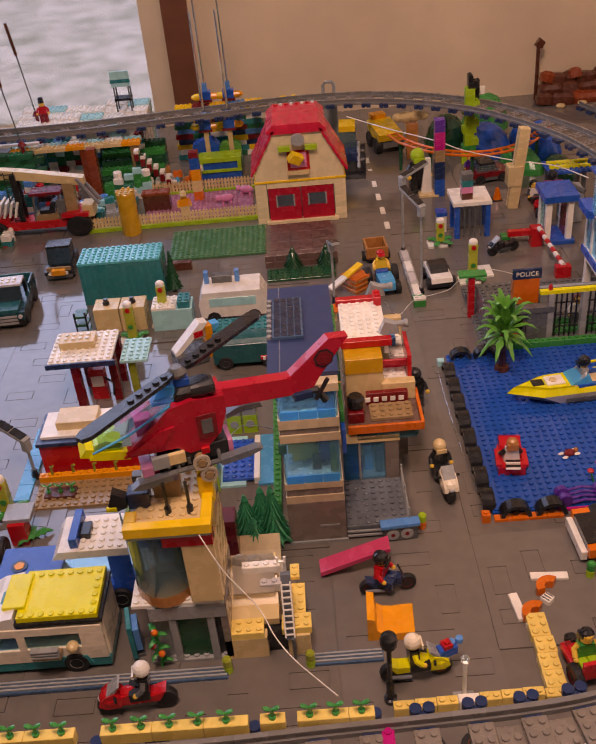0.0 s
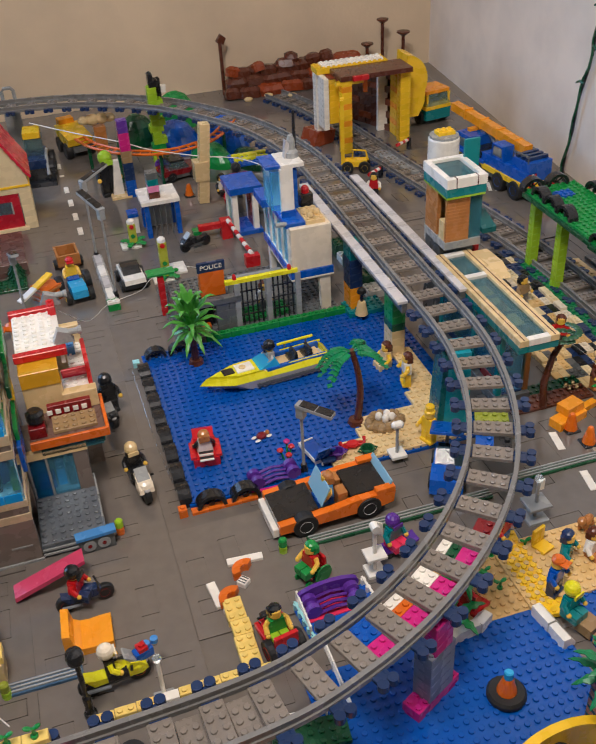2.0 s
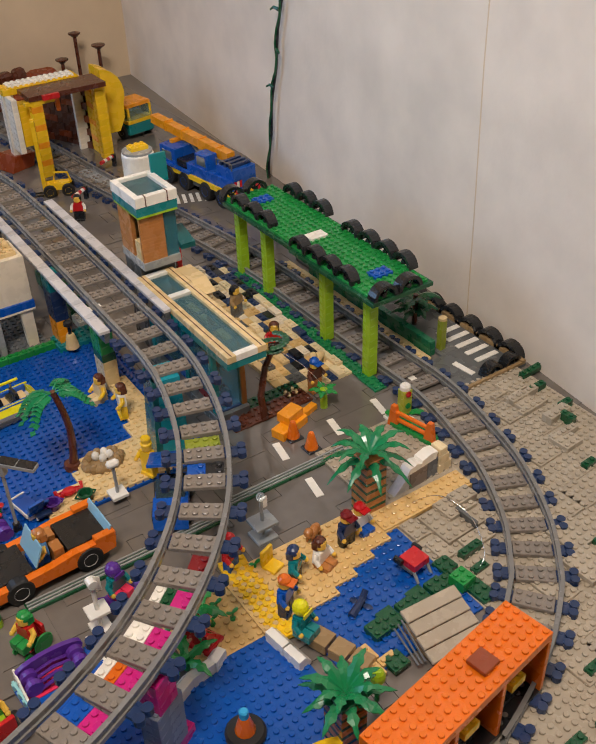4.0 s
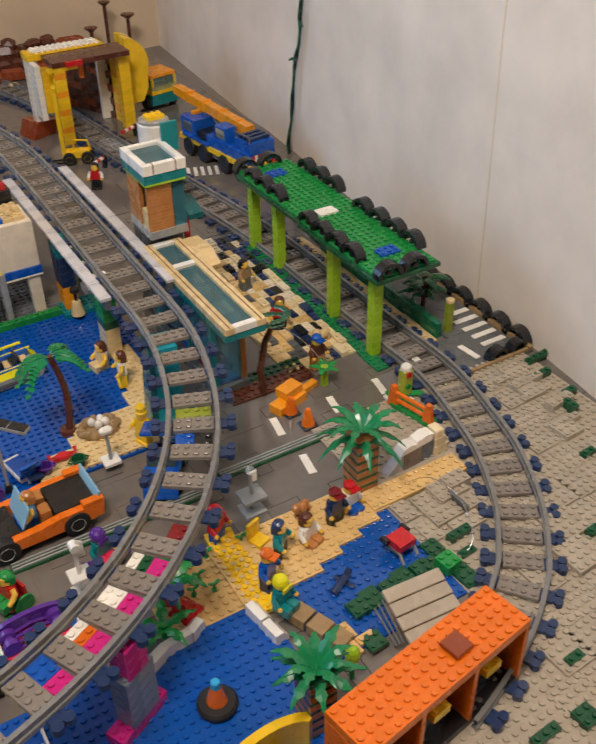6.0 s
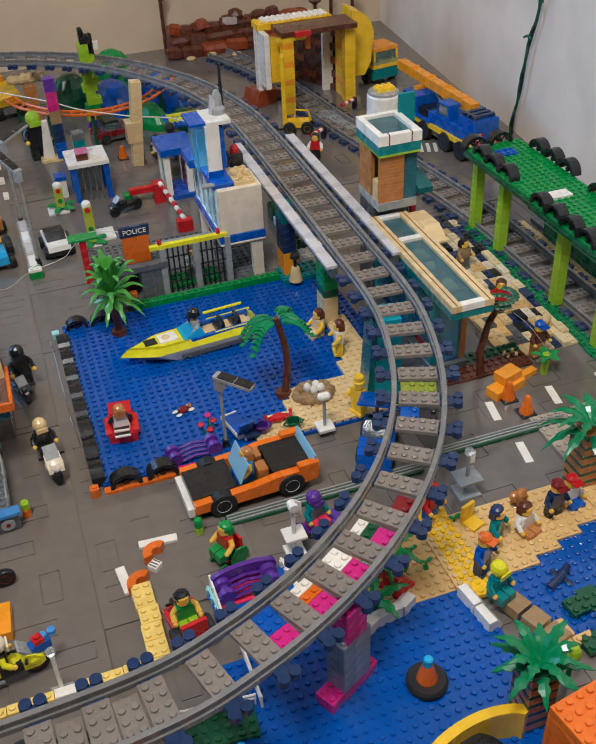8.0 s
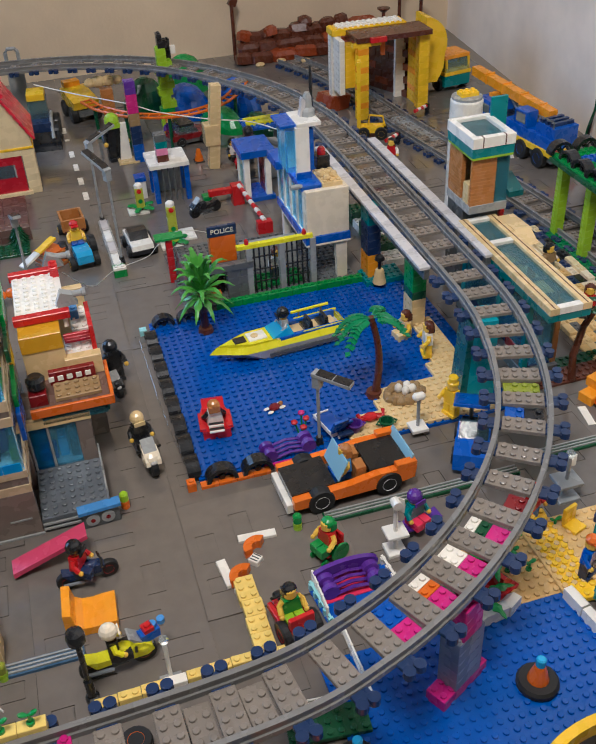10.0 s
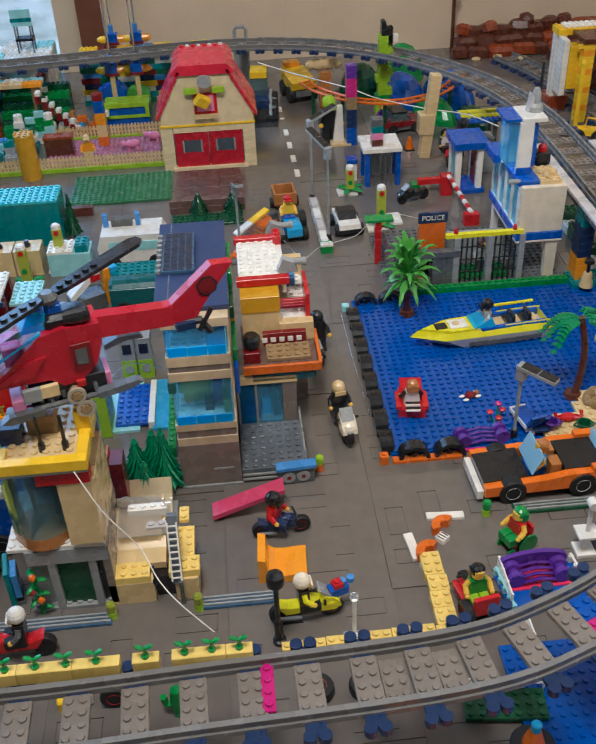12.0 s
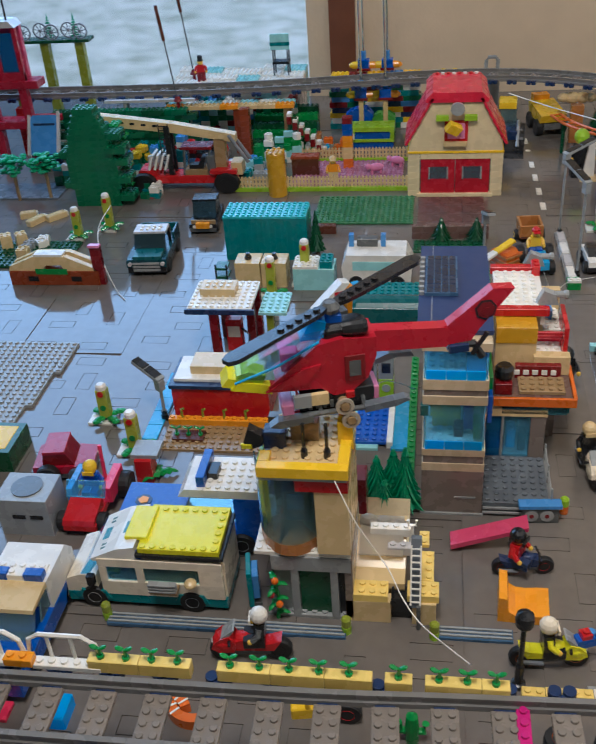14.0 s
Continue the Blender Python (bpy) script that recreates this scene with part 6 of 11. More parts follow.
box_part("upper_core", pt, "white", -0.006, 0.066, 0.122, 0.018, 0.074, 0.180)
brick(pt, -0.016, 0.034, 0.182, 5, 5, PH, "blue", False, "roof_tile")
box_part("roof_white", pt, "white", 0.002, 0.030, 0.182, 0.030, 0.072, 0.1865)
brick(pt, -0.014, 0.070, 0.120, 2, 5, 0.010, "blue", False, "lower_roof")
brick(pt, 0.030, 0.050, 0.1186, 2, 2, 0.018, "black", False, "box")
part("siren", B().lathe([(0.005, 0.1366), (0.005, 0.142), (0.003, 0.145)], 0.038, 0.058, 0, 12), "red", pt, "red siren")
part("mast_foot", B().lathe([(0.0090, 0.1865), (0.0085, 0.192), (0.0055, 0.196), (0.0050, 0.206), (0.0030, 0.212)], 0.022, 0.054, 0, 12), "ltgray", pt, "gray mast foot")
part("mast_fin", B().prism([(0.012, 0.1865), (0.020, 0.1865), (0.019, 0.204), (0.015, 0.208)], 0.050, 0.058), "pale", pt, "pale fin")
part("antenna", B().tube([(0.030, 0.066, 0.184), (0.031, 0.068, 0.236)], 0.0026, 7, 0.0016), "black", pt)
part("side_camera", B().lathe([(0.003, -0.014), (0.003, -0.003), (0.0018, 0.0)], 0.0, 0.012, 0.122, 10, "x"), "ltgray", pt, "gray camera")

bt = thing("guard_booth", "white toy booth with a blue roof and red wall", "toy booth", 0.190, 0.545)
for x, y in ((0, 0), (0.030, 0), (0, 0.036), (0.030, 0.036)):
    box_part("post", bt, "white", x, y, 0, x + 0.008, y + 0.008, 0.064)
box_part("base", bt, "blue", 0.006, -0.004, 0, 0.042, 0.046, 0.006)
part("pane", B().box(0.0015, 0.008, 0.008, 0.003, 0.036, 0.064), "clear_teal", bt)
box_part("back_wall", bt, "dkred", 0.030, 0.008, 0.006, 0.036, 0.036, 0.064, "dark red wall")
brick(bt, -0.004, -0.004, 0.064, 6, 7, BH, "blue", False, "roof")
gb = thing("gate_booth", "white-roofed toy gate booth on blue pillars", "toy booth", 0.070, 0.586)
for x, y in ((0, 0), (0.044, 0), (0, 0.040), (0.044, 0.040)):
    box_part("pillar", gb, "blue", x, y, 0, x + 0.007, y + 0.010, 0.052, "blue pillar")
for k in range(4):
    part("bar", B().cyl(0.014 + k * 0.008, 0.004, 0, 0.052, 0.0012, n=6), "dkgray", gb)
box_part("back", gb, "ltgray", 0.008, 0.040, 0, 0.044, 0.046, 0.050)
brick(gb, -0.004, -0.004, 0.052, 7, 7, BH * 0.6, "white", False, "roof")
tw = thing("block_statue", "stacked toy blocks in gray teal and pink on a roof", "toy statue", 0.088, 0.600, 0.0578)
for k, m in enumerate(("brown", "pink", "teal", "dkgray")):
    brick(tw, -0.008, -0.008, k * BH, 2, 2, BH, m, False)
lb = thing("small_cabinet", "white toy cabinet with a blue lid", "toy cabinet", 0.048, 0.612)
box_part("body", lb, "white", 0, 0, 0, 0.014, 0.016, 0.026)
box_part("lid", lb, "blue", -0.001, -0.001, 0.026, 0.015, 0.017, 0.032)
signal_tree(0.046, 0.572, 0.042, "olive toy signal post with green leaf plates")
signal_tree(0.071, 0.456, 0.062, "tall olive toy signal post with green leaf plates")
lt = thing("white_tile", "white tile lying beside the signal post", "toy tile", 0.078, 0.462)
brick(lt, 0, 0, 0, 3, 4, PH, "white", False, "tile")
rp = thing("brick_post", "tall red toy post with white joints", "toy post", 0.052, 0.366)
for k in range(5):
    brick(rp, -0.004, -0.004, k * 0.0115, 1, 1, 0.0112, "red", False)
box_part("cap", rp, "green", -0.016, -0.006, 0.0575, 0.018, 0.010, 0.0605, "green leaf plate")
bm_ = motorcycle(0.128, 0.530, 200, "black", "black toy quad bike lying near the gate", "black")
br = thing("barrier", "red and white striped toy barrier arm", "toy barrier", 0.150, 0.552)
for k in range(9):
    p = part("stripe", B().lathe([(0.0032, 0), (0.0032, 0.0105)], 0, 0, 0, 10, "x"), "red" if k % 2 else "white", br)
    p.matrix_basis = pose(0.030 + k * 0.0012, -0.010 - k * 0.0102, 0.028 - 0.0015 * k, 0, 0, -84)
box_part("stand", br, "red", 0.020, -0.012, 0, 0.036, 0.004, 0.028)
box_part("foot", br, "red", 0.030, -0.108, 0, 0.050, -0.096, 0.016)
box_part("arm_link", br, "red", -0.012, -0.006, 0.016, 0.024, 0.002, 0.024)
box_part("leaf", br, "green", -0.020, -0.004, 0.010, -0.008, 0.010, 0.016)

for x, y, h, a in ((-0.001, 0.428, 0.128, 120), (-0.010, 0.549, 0.118, 25), (-0.116, 0.424, 0.092, -80)):
    street_lamp(x, y, h, a, "slender gray toy street lamp with a dark solar panel", 0.041 if h > 0.1 else 0.030)
isl = thing("traffic_island", "narrow gray toy traffic island with a white top", "toy island", -0.014, 0.402, 0, 1)
box_part("base", isl, "ltgray", 0, 0, 0, 0.014, 0.150, 0.006)
for k in range(4):
    brick(isl, 0.002, 0.012 + k * 0.034, 0.006, 1.2, 4, PH, "white" if k % 2 == 0 else "pale", False, "tile")
brick(isl, -0.001, -0.004, 0, 2, 2, BH, "green", True, "end_brick")
brick(isl, -0.001, -0.004, BH, 2, 1, PH, "white", True, "end_plate")
dash = thing("road_marking", "white dashes along the dark toy road", "road marking", -0.026, 0.64)
for k in range(6):
    brick(dash, -0.0012 * k, k * 0.055, 0, 1, 3.2, 0.0009, "white", False, "dash")
trac = thing("blue_tractor", "blue toy tractor with a red-capped driver", "toy tractor", -0.048, 0.458, 0, -82)
for s in (-1, 1):
    wheel(trac, -0.014, s * 0.018, 0.013, 0.013, 0.009, "yellow")
    wheel(trac, 0.018, s * 0.015, 0.009, 0.009, 0.007, "yellow")
part("bonnet", B().prism([(0.000, 0.010), (0.028, 0.010), (0.028, 0.020), (0.022, 0.024), (0.000, 0.024)], -0.010, 0.010), "azure", trac, "blue bonnet")
box_part("chassis", trac, "dkgray", -0.020, -0.009, 0.007, 0.024, 0.009, 0.012)
box_part("seat", trac, "black", -0.018, -0.008, 0.012, -0.004, 0.008, 0.019)
figure(-0.050, 0.468, 0.019, 6, "blue", "yellow", "cap", "red", "skin", True, label="toy farmer in a red cap driving the tractor")
tl = thing("hay_trailer", "brown slatted toy trailer behind the tractor", "toy trailer", -0.050, 0.545, 0, -86)
for s in (-1, 1):
    wheel(tl, 0, s * 0.017, 0.007, 0.007, 0.006, "yellow")
    box_part("side", tl, "nougat", -0.018, s * 0.014 - 0.0015, 0.010, 0.018, s * 0.014 + 0.0015, 0.026)
box_part("bed", tl, "brown", -0.018, -0.014, 0.008, 0.018, 0.014, 0.011)
for x in (-0.018, 0.015):
    box_part("end", tl, "nougat", x, -0.0125, 0.011, x + 0.003, 0.0125, 0.026)
pc = thing("police_car", "small white and black toy car on the road", "toy car", 0.026, 0.463, 0, -85)
for s in (-1, 1):
    for x in (-0.016, 0.016):
        wheel(pc, x, s * 0.016, 0.0075, 0.0075, 0.006, "ltgray")
box_part("chassis", pc, "black", -0.026, -0.015, 0.005, 0.026, 0.015, 0.011)
part("body", B().prism([(-0.026, 0.011), (0.026, 0.011), (0.024, 0.017), (0.010, 0.018), (-0.026, 0.019)], -0.014, 0.014), "white", pc, "white body")
part("cabin", B().prism([(-0.018, 0.018), (0.010, 0.018), (0.002, 0.027), (-0.014, 0.027)], -0.012, 0.012), "black", pc, "black cabin glass")
sl = thing("yellow_slide", "yellow and white toy chute on an orange crate", "toy slide", -0.098, 0.452, 0, 38)
b = B()
b.tf = pose(0, 0, 0.026, 0, -16, 0)
part("chute", b.soft(-0.002, -0.005, -0.001, 0.028, 0.005, 0.002), "yellow", sl)
b = B()
b.tf = pose(0, 0, 0.026, 0, -16, 0)
part("chute_end", b.soft(-0.030, -0.005, -0.001, -0.002, 0.005, 0.002), "white", sl)
box_part("crate", sl, "orange", 0.004, -0.014, 0, 0.032, 0.016, 0.022)
for k in range(3):
    box_part("crate_slat", sl, "nougat", 0.003, -0.015, 0.003 + k * 0.007, 0.033, 0.017, 0.006 + k * 0.007)
for k, (x, y) in enumerate(((-0.150, 0.345), (-0.135, 0.347), (-0.118, 0.352))):
    t = thing("mushroom", "orange toy mushroom cap on a stem", "toy plant", x, y + 0.03, 0, group="mushrooms")
    part("stem", B().cyl(0, 0, 0, 0.016, 0.0025), "tan", t)
    part("cap", B().lathe([(0.0085, 0.016), (0.009, 0.018), (0.006, 0.022), (0.002, 0.0235)], 0, 0, 0, 16), "orange", t)

# ---- barn ----
bn = thing("barn", "tan toy barn with a red gambrel roof and red doors", "toy barn", -0.149, 0.694)
bn.scale = (1.12, 1, 1)
W = 0.0625
courses(bn, -W, 0.0, -0.046, 0.0, 0, 7, "cream")
courses(bn, 0.046, 0.0, W, 0.0, 0, 7, "cream")
courses(bn, -W, 0.008, -W, 0.096, 0, 7, "cream")
courses(bn, W - 0.008, 0.008, W - 0.008, 0.096, 0, 7, "cream")
box_part("lintel", bn, "cream", -0.046, 0.0, 0.058, 0.046, 0.008, 0.0672)
box_part("threshold", bn, "cream", -0.050, -0.004, 0, 0.050, 0.008, 0.005)
for s in (-1, 1):
    dr = box_part("door", bn, "crimson", min(s * 0.0005, s * 0.045), 0.001, 0.005, max(s * 0.0005, s * 0.045), 0.005, 0.058, "red barn door")
    wx = s * 0.022
    part("window_pane", B().box(wx - 0.0115, -0.0005, 0.028, wx + 0.0115, 0.001, 0.046), "clear_deep", dr)
    for q in (-1, 1):
        box_part("window_frame", dr, "ltgray", wx + q * 0.012 - 0.001, -0.001, 0.027, wx + q * 0.012 + 0.001, 0.001, 0.046, c=0.0002)
box_part("stripe", bn, "yellow", -W, -0.0012, 0.0672, W, 0.096, 0.0704, "yellow stripe")
part("gable", B().prism([(-0.061, 0.0704), (0.061, 0.0704), (0.059, 0.090), (0.033, 0.142), (-0.033, 0.142), (-0.059, 0.090)], 0.0, 0.090), "cream", bn, "tan gable")
for s in (-1, 1):
    for k in range(6):
        z0 = 0.080 + k * 0.0112
        x0 = 0.0645 - k * 0.0056
        part("roof_slope", B().prism([(s * x0, z0), (s * (x0 + 0.002), z0 + 0.002), (s * (x0 - 0.004), z0 + 0.0125), (s * (x0 - 0.008), z0 + 0.0125)], -0.004, 0.098), "barnred", bn)
    part("roof_top", B().prism([(s * 0.039, 0.143), (s * 0.040, 0.147), (s * 0.031, 0.157), (0, 0.157), (0, 0.143)], -0.004, 0.098), "barnred", bn, "red upper roof")
for k in range(8):
    part("ridge_stud", B().cyl(-0.026 + k * 0.0074, 0.090, 0.157, 0.1595, 0.0026, n=8), "white" if k % 2 else "red", bn)
wf = box_part("hay_window", bn, "red", -0.015, -0.003, 0.086, 0.015, 0.0, 0.116, "red loft window")
part("pane", B().box(-0.011, -0.0038, 0.090, 0.011, -0.003, 0.113), "pink", wf)
box_part("window_sill", bn, "tan", -0.016, -0.008, 0.080, 0.014, 0.0, 0.086)
part("hoist_wheel", B().lathe([(0.003, -0.018), (0.009, -0.018), (0.009, -0.012), (0.003, -0.012)], 0.001, 0, 0.137, 16, "y"), "ltgray", bn, "gray hoist wheel")
box_part("hoist_beam", bn, "ltgray", -0.002, -0.012, 0.134, 0.004, 0, 0.140)
b = B()
b.tf = pose(-0.004, -0.014, 0.108, 20, 30, 20)
part("hay_block", b.soft(-0.009, -0.006, -0.006, 0.009, 0.006, 0.008), "yellow", bn, "yellow block")
for s in (-1, 1):
    box_part("wing_plate", bn, "lime", min(s * 0.010, s * 0.026), -0.010, 0.118, max(s * 0.010, s * 0.026), -0.004, 0.126)
yd = thing("barn_yard", "reddish brown smooth yard in front of the barn", "toy yard", -0.202, 0.556)
for i in range(3):
    for j in range(4):
        brick(yd, i * 0.032, j * 0.032, 0, 4, 4, PH, "mud", False, "tile")
by = thing("yard_wall", "low dark brown toy wall with green bushes", "toy wall", -0.208, 0.543)
courses(by, 0, 0, 0.104, 0, 0, 2, "mud")
for x in (-0.168, -0.121):
    pine(x, 0.538, 0, 0.034, 0.0155, "dark green toy bush by the brown wall", "dkgreen", int(-x * 1000))
lw = thing("lower_garden", "dark green studded plates below the yard wall", "toy garden", -0.205, 0.50)
for k in range(6):
    brick(lw, k * 0.016, 0, 0, 2, 4, PH, "dkgreen", True, "plate")

# ---- farm, left streets and the far shelf ----
studded("farm_plate", "green studded farm plate", -0.352, 0.592, 18, 12, PH, "farm")
studded("pig_yard", "dull pink studded plate of the pig yard", -0.405, 0.735, 22, 13, PH, "mauve")


def picket(x0, x1, y, label):
    t = thing("picket_fence", label, "toy fence", x0, y, 0, 0, "picket fences")
    n = int((x1 - x0) / 0.0056)
    box_part("base_strip", t, "lime", 0, -0.004, 0, x1 - x0, 0.004, 0.006, "lime yellow base")
    for k in range(n):
        part("picket", B().prism([(k * 0.0056, 0.006), (k * 0.0056 + 0.0036, 0.006), (k * 0.0056 + 0.0036, 0.022), (k * 0.0056 + 0.0018, 0.0242), (k * 0.0056, 0.022)], -0.0012, 0.0012), "tan", t)
    for z in (0.010, 0.017):
        box_part("rail", t, "tan", 0, 0.0012, z, x1 - x0, 0.0026, z + 0.002, c=0.0002)
    return t


picket(-0.492, -0.215, 0.720, "tan toy picket fence on a lime yellow row")
picket(-0.412, -0.215, 0.845, "tan toy picket fence behind the pig yard")
silo = thing("silo", "golden yellow round toy silo with studs on top", "toy silo", -0.420, 0.705)
part("drum", B().lathe([(0.0145, 0), (0.0145, 0.068), (0.013, 0.070)], 0, 0, 0, 22), "gold", silo)
part("studs", B().studs(-0.016, -0.016, 4, 4, 0.070, keep=lambda i, j: not (i in (0, 3) and j in (0, 3))), "gold", silo)
cow = thing("hay_box", "brown toy feed trough in the yard", "toy trough", -0.386, 0.785)
box_part("body", cow, "brown", -0.022, -0.008, 0, 0.022, 0.010, 0.030)
box_part("lid", cow, "rust", -0.023, -0.009, 0.030, 0.023, 0.011, 0.034)
for x, y, a in ((-0.272, 0.782, 10), (-0.240, 0.812, -15)):
    pig = thing("toy_pig", "pink toy pig standing in the yard", "toy animal", x, y, PH, a, "toy pigs")
    part("body", B().ball(0, 0, 0.0105, 0.0125, 0.0065, 0.0065), "pink", pig)
    part("head", B().ball(-0.013, 0, 0.012, 0.005, 0.0045, 0.0048, 10, 6), "pink", pig)
    for lx in (-0.007, 0.007):
        for ly in (-0.0035, 0.0035):
            part("leg", B().cyl(lx, ly, 0, 0.006, 0.002, n=8), "pink", pig)
figure(-0.338, 0.752, PH, 10, "tan", "flame", "cap", "tan", label="toy figure in orange among the pigs")
pillar(-0.319, 0.812, ["orange", "tan", "flame", "blue", "dkred"], "orange tan and blue bricks stacked under the track", 9)
pillar(-0.497, 0.868, ["rust"], "rust red brick pillar under the raised track", 9, 2, 2)
pillar(-0.905, 0.90, ["red"], "red brick pillar under the raised track", 9)
gs = thing("green_terraces", "dark green stepped toy terraces under the track", "toy stairs", -0.50, 0.88)
for k in range(6):
    brick(gs, 0.004, 0.016 * k, 0, 14, 2, 0.0096 * (k + 1), "dkgreen" if k % 2 else "green", True, "step")
ss = thing("white_stairs", "white and brown toy stairs going down to the yard", "toy stairs", -0.425, 0.862)
for k in range(7):
    brick(ss, k * 0.0095, 0, 0.070 - k * 0.0098, 1, 2, BH * 0.7, "white", False, "step")
    box_part("stringer", ss, "dkred", k * 0.0095, -0.003, 0.060 - k * 0.0098, k * 0.0095 + 0.008, 0, 0.072 - k * 0.0098)
box_part("support", ss, "dkgreen", 0.0, 0.004, 0, 0.016, 0.012, 0.068)
pb = thing("lime_tank", "lime-framed toy tank with a blue window", "toy tank", -0.322, 0.905)
box_part("body", pb, "blue", 0, 0, 0, 0.072, 0.030, 0.034)
box_part("frame_top", pb, "lime", -0.001, -0.003, 0.030, 0.073, 0.032, 0.038, "lime frame")
box_part("frame_bottom", pb, "lime", -0.001, -0.003, 0.012, 0.073, 0.0, 0.017, "lime frame")
for x in (-0.001, 0.066):
    box_part("frame_side", pb, "lime", x, -0.003, 0.017, x + 0.007, 0.0, 0.030)
bb = thing("blue_bin", "bright blue toy skip with a green lid", "toy bin", -0.330, 0.958)
part("tub", B().prism([(0.000, 0), (0.038, 0), (0.042, 0.040), (0.030, 0.052), (0.010, 0.050), (-0.006, 0.042)], 0, 0.024), "blue", bb)
part("lid", B().prism([(0.040, 0), (0.080, 0), (0.080, 0.034), (0.070, 0.041), (0.048, 0.041), (0.040, 0.034)], 0, 0.026), "leaf", bb, "green box")
mx = thing("brick_pile", "loose pile of mixed white orange and gray toy bricks", "toy bricks", -0.36, 0.868)
r = random.Random(11)
for k in range(26):
    brick(mx, r.uniform(-0.030, 0.03), r.uniform(-0.006, 0.03), BH * (k // 11), 2, 1, BH, r.choice(["white", "orange", "ltgray", "white", "nougat", "azure"]), True, rz=r.choice([0, 90, 20]))
# track-side gallery
ga = thing("gallery", "tan gallery under the track with pale blue studs", "toy gallery", -0.64, 0.888, 0)
for k in range(7):
    brick(ga, k * 0.032, 0, 0.078, 4, 2, PH * 2, "tan" if k % 3 else "flame", True)
    brick(ga, k * 0.032, 0.016, 0.078, 4, 2, PH * 2, "white" if k % 2 else "aqua", True)
for x in (0.004, 0.118, 0.205):
    box_part("leg", ga, "rust" if x == 0.118 else "dktan", x, 0.004, 0, x + 0.014, 0.018, 0.078)
ic = thing("ice_terrace", "white and pale blue studded toy ice terrace", "toy terrace", -0.660, 0.985, 0)
for i in range(6):
    for j in range(4):
        hgt = 0.084 + 0.0032 * ((i * 7 + j * 5) % 4)
        brick(ic, i * 0.040, j * 0.032, 0, 5, 4, hgt, ("aqua", "white", "white", "white")[(i + j) % 4], True)
lg = thing("lifeguard_chair", "white toy lifeguard chair with a teal canopy", "toy chair", -0.470, 1.03, 0.094)
for x in (0, 0.026):
    for y in (0, 0.02):
        part("leg", B().cyl(x, y, 0, 0.045, 0.0014), "dkgray", lg)
box_part("seat", lg, "black", -0.002, -0.002, 0.020, 0.028, 0.022, 0.024)
box_part("canopy", lg, "aqua", -0.004, 0.0, 0.045, 0.030, 0.004, 0.072, "white and teal canopy")
box_part("canopy_band", lg, "teal", -0.005, -0.001, 0.052, 0.031, 0.0, 0.058)
figure(-0.600, 1.01, 0.094, 10, "dkred", "red", "tall", "black", label="toy figure in red with a black hat on the ice")
for x, y, top in ((-0.612, 0.878, 0.252), (-0.622, 1.04, 0.262)):
    m = thing("flag_mast", "thin dark toy mast", "toy mast", x, y, 0.0, 0, "toy masts")
    part("foot", B().cyl(0, 0, 0.0, 0.098, 0.003).cyl(0, 0, 0.098, 0.106, 0.0075, 0.003), "dkred", m)
    part("pole", B().tube([(0, 0, 0.1), (-0.010, 0, top - 0.055)], 0.0012, 7), "dkgray", m)
    part("sleeve", B().tube([(-0.010, 0, top - 0.055), (-0.016, 0, top)], 0.0030, 7), "brown", m)
for k, x in enumerate((-0.308, -0.266)):
    for y, z in ((0.955, 0.070), (1.03, 0.100)):
        g = thing("gondola", "blue and orange toy gondola on chrome masts", "toy gondola", x, y, z, 0, "toy gondolas")
        box_part("block", g, "blue", -0.010, -0.008, 0.004, 0.010, 0.008, 0.018)
        box_part("base", g, "dkred", -0.012, -0.009, 0, 0.012, 0.009, 0.004)
        for s in (-1, 1):
            part("nose", B().lathe([(0.002, 0.026), (0.006, 0.020), (0.0065, 0.010)], 0, 0, 0.008, 12, "x") if s > 0 else B().lathe([(0.0065, -0.010), (0.006, -0.020), (0.002, -0.026)], 0, 0, 0.008, 12, "x"), "flame" if s > 0 else "yellow", g)
        part("mast", B().tube([(0, 0, 0.018), (0, 0.004, 0.05), (-0.002, 0.006, 0.20)], 0.0024, 8, 0.0016), "chrome", g)
        part("collar", B().cyl(0, 0.002, 0.018, 0.032, 0.0045), "medblue", g)
        box_part("post", g, "tan", -0.004, -0.004, -z, 0.004, 0.004, 0)
ye = thing("yellow_shelf", "yellow and red studded toy shelf behind the track", "toy shelf", -0.37, 1.01, 0.0)
for k in range(5):
    for lv in range(10):
        brick(ye, k * 0.032 + (0.004 if lv % 2 else 0), 0.001 * (lv % 3), lv * BH, 4, 3, BH, ("teal", "dkblue", "forest", "yellow", "medblue", "white", "dkred")[(k * 3 + lv * 5) % 7] if lv < 9 else ("yellow", "dkred", "yellow", "medblue", "yellow")[k], lv == 9)
for x in (-0.168, -0.148):
    t = thing("toy_flower_pot", "round yellow toy flower on a pink base", "toy flowers", x, 1.02, 0, 0, "far flowers")
    part("stalk", B().cyl(0, 0, 0, 0.092, 0.003), "green", t)
    part("bloom", B().ball(0, 0, 0.096, 0.007, 0.007, 0.005), "yellow", t)
    part("petal_ring", B().cyl(0, 0, 0.088, 0.092, 0.0065), "magenta", t)
ar = thing("stone_arch", "small gray toy stone arch behind the track", "toy arch", -0.085, 1.02, 0)
box_part("pier", ar, "ltgray", -0.014, -0.005, 0, 0.014, 0.005, 0.094)
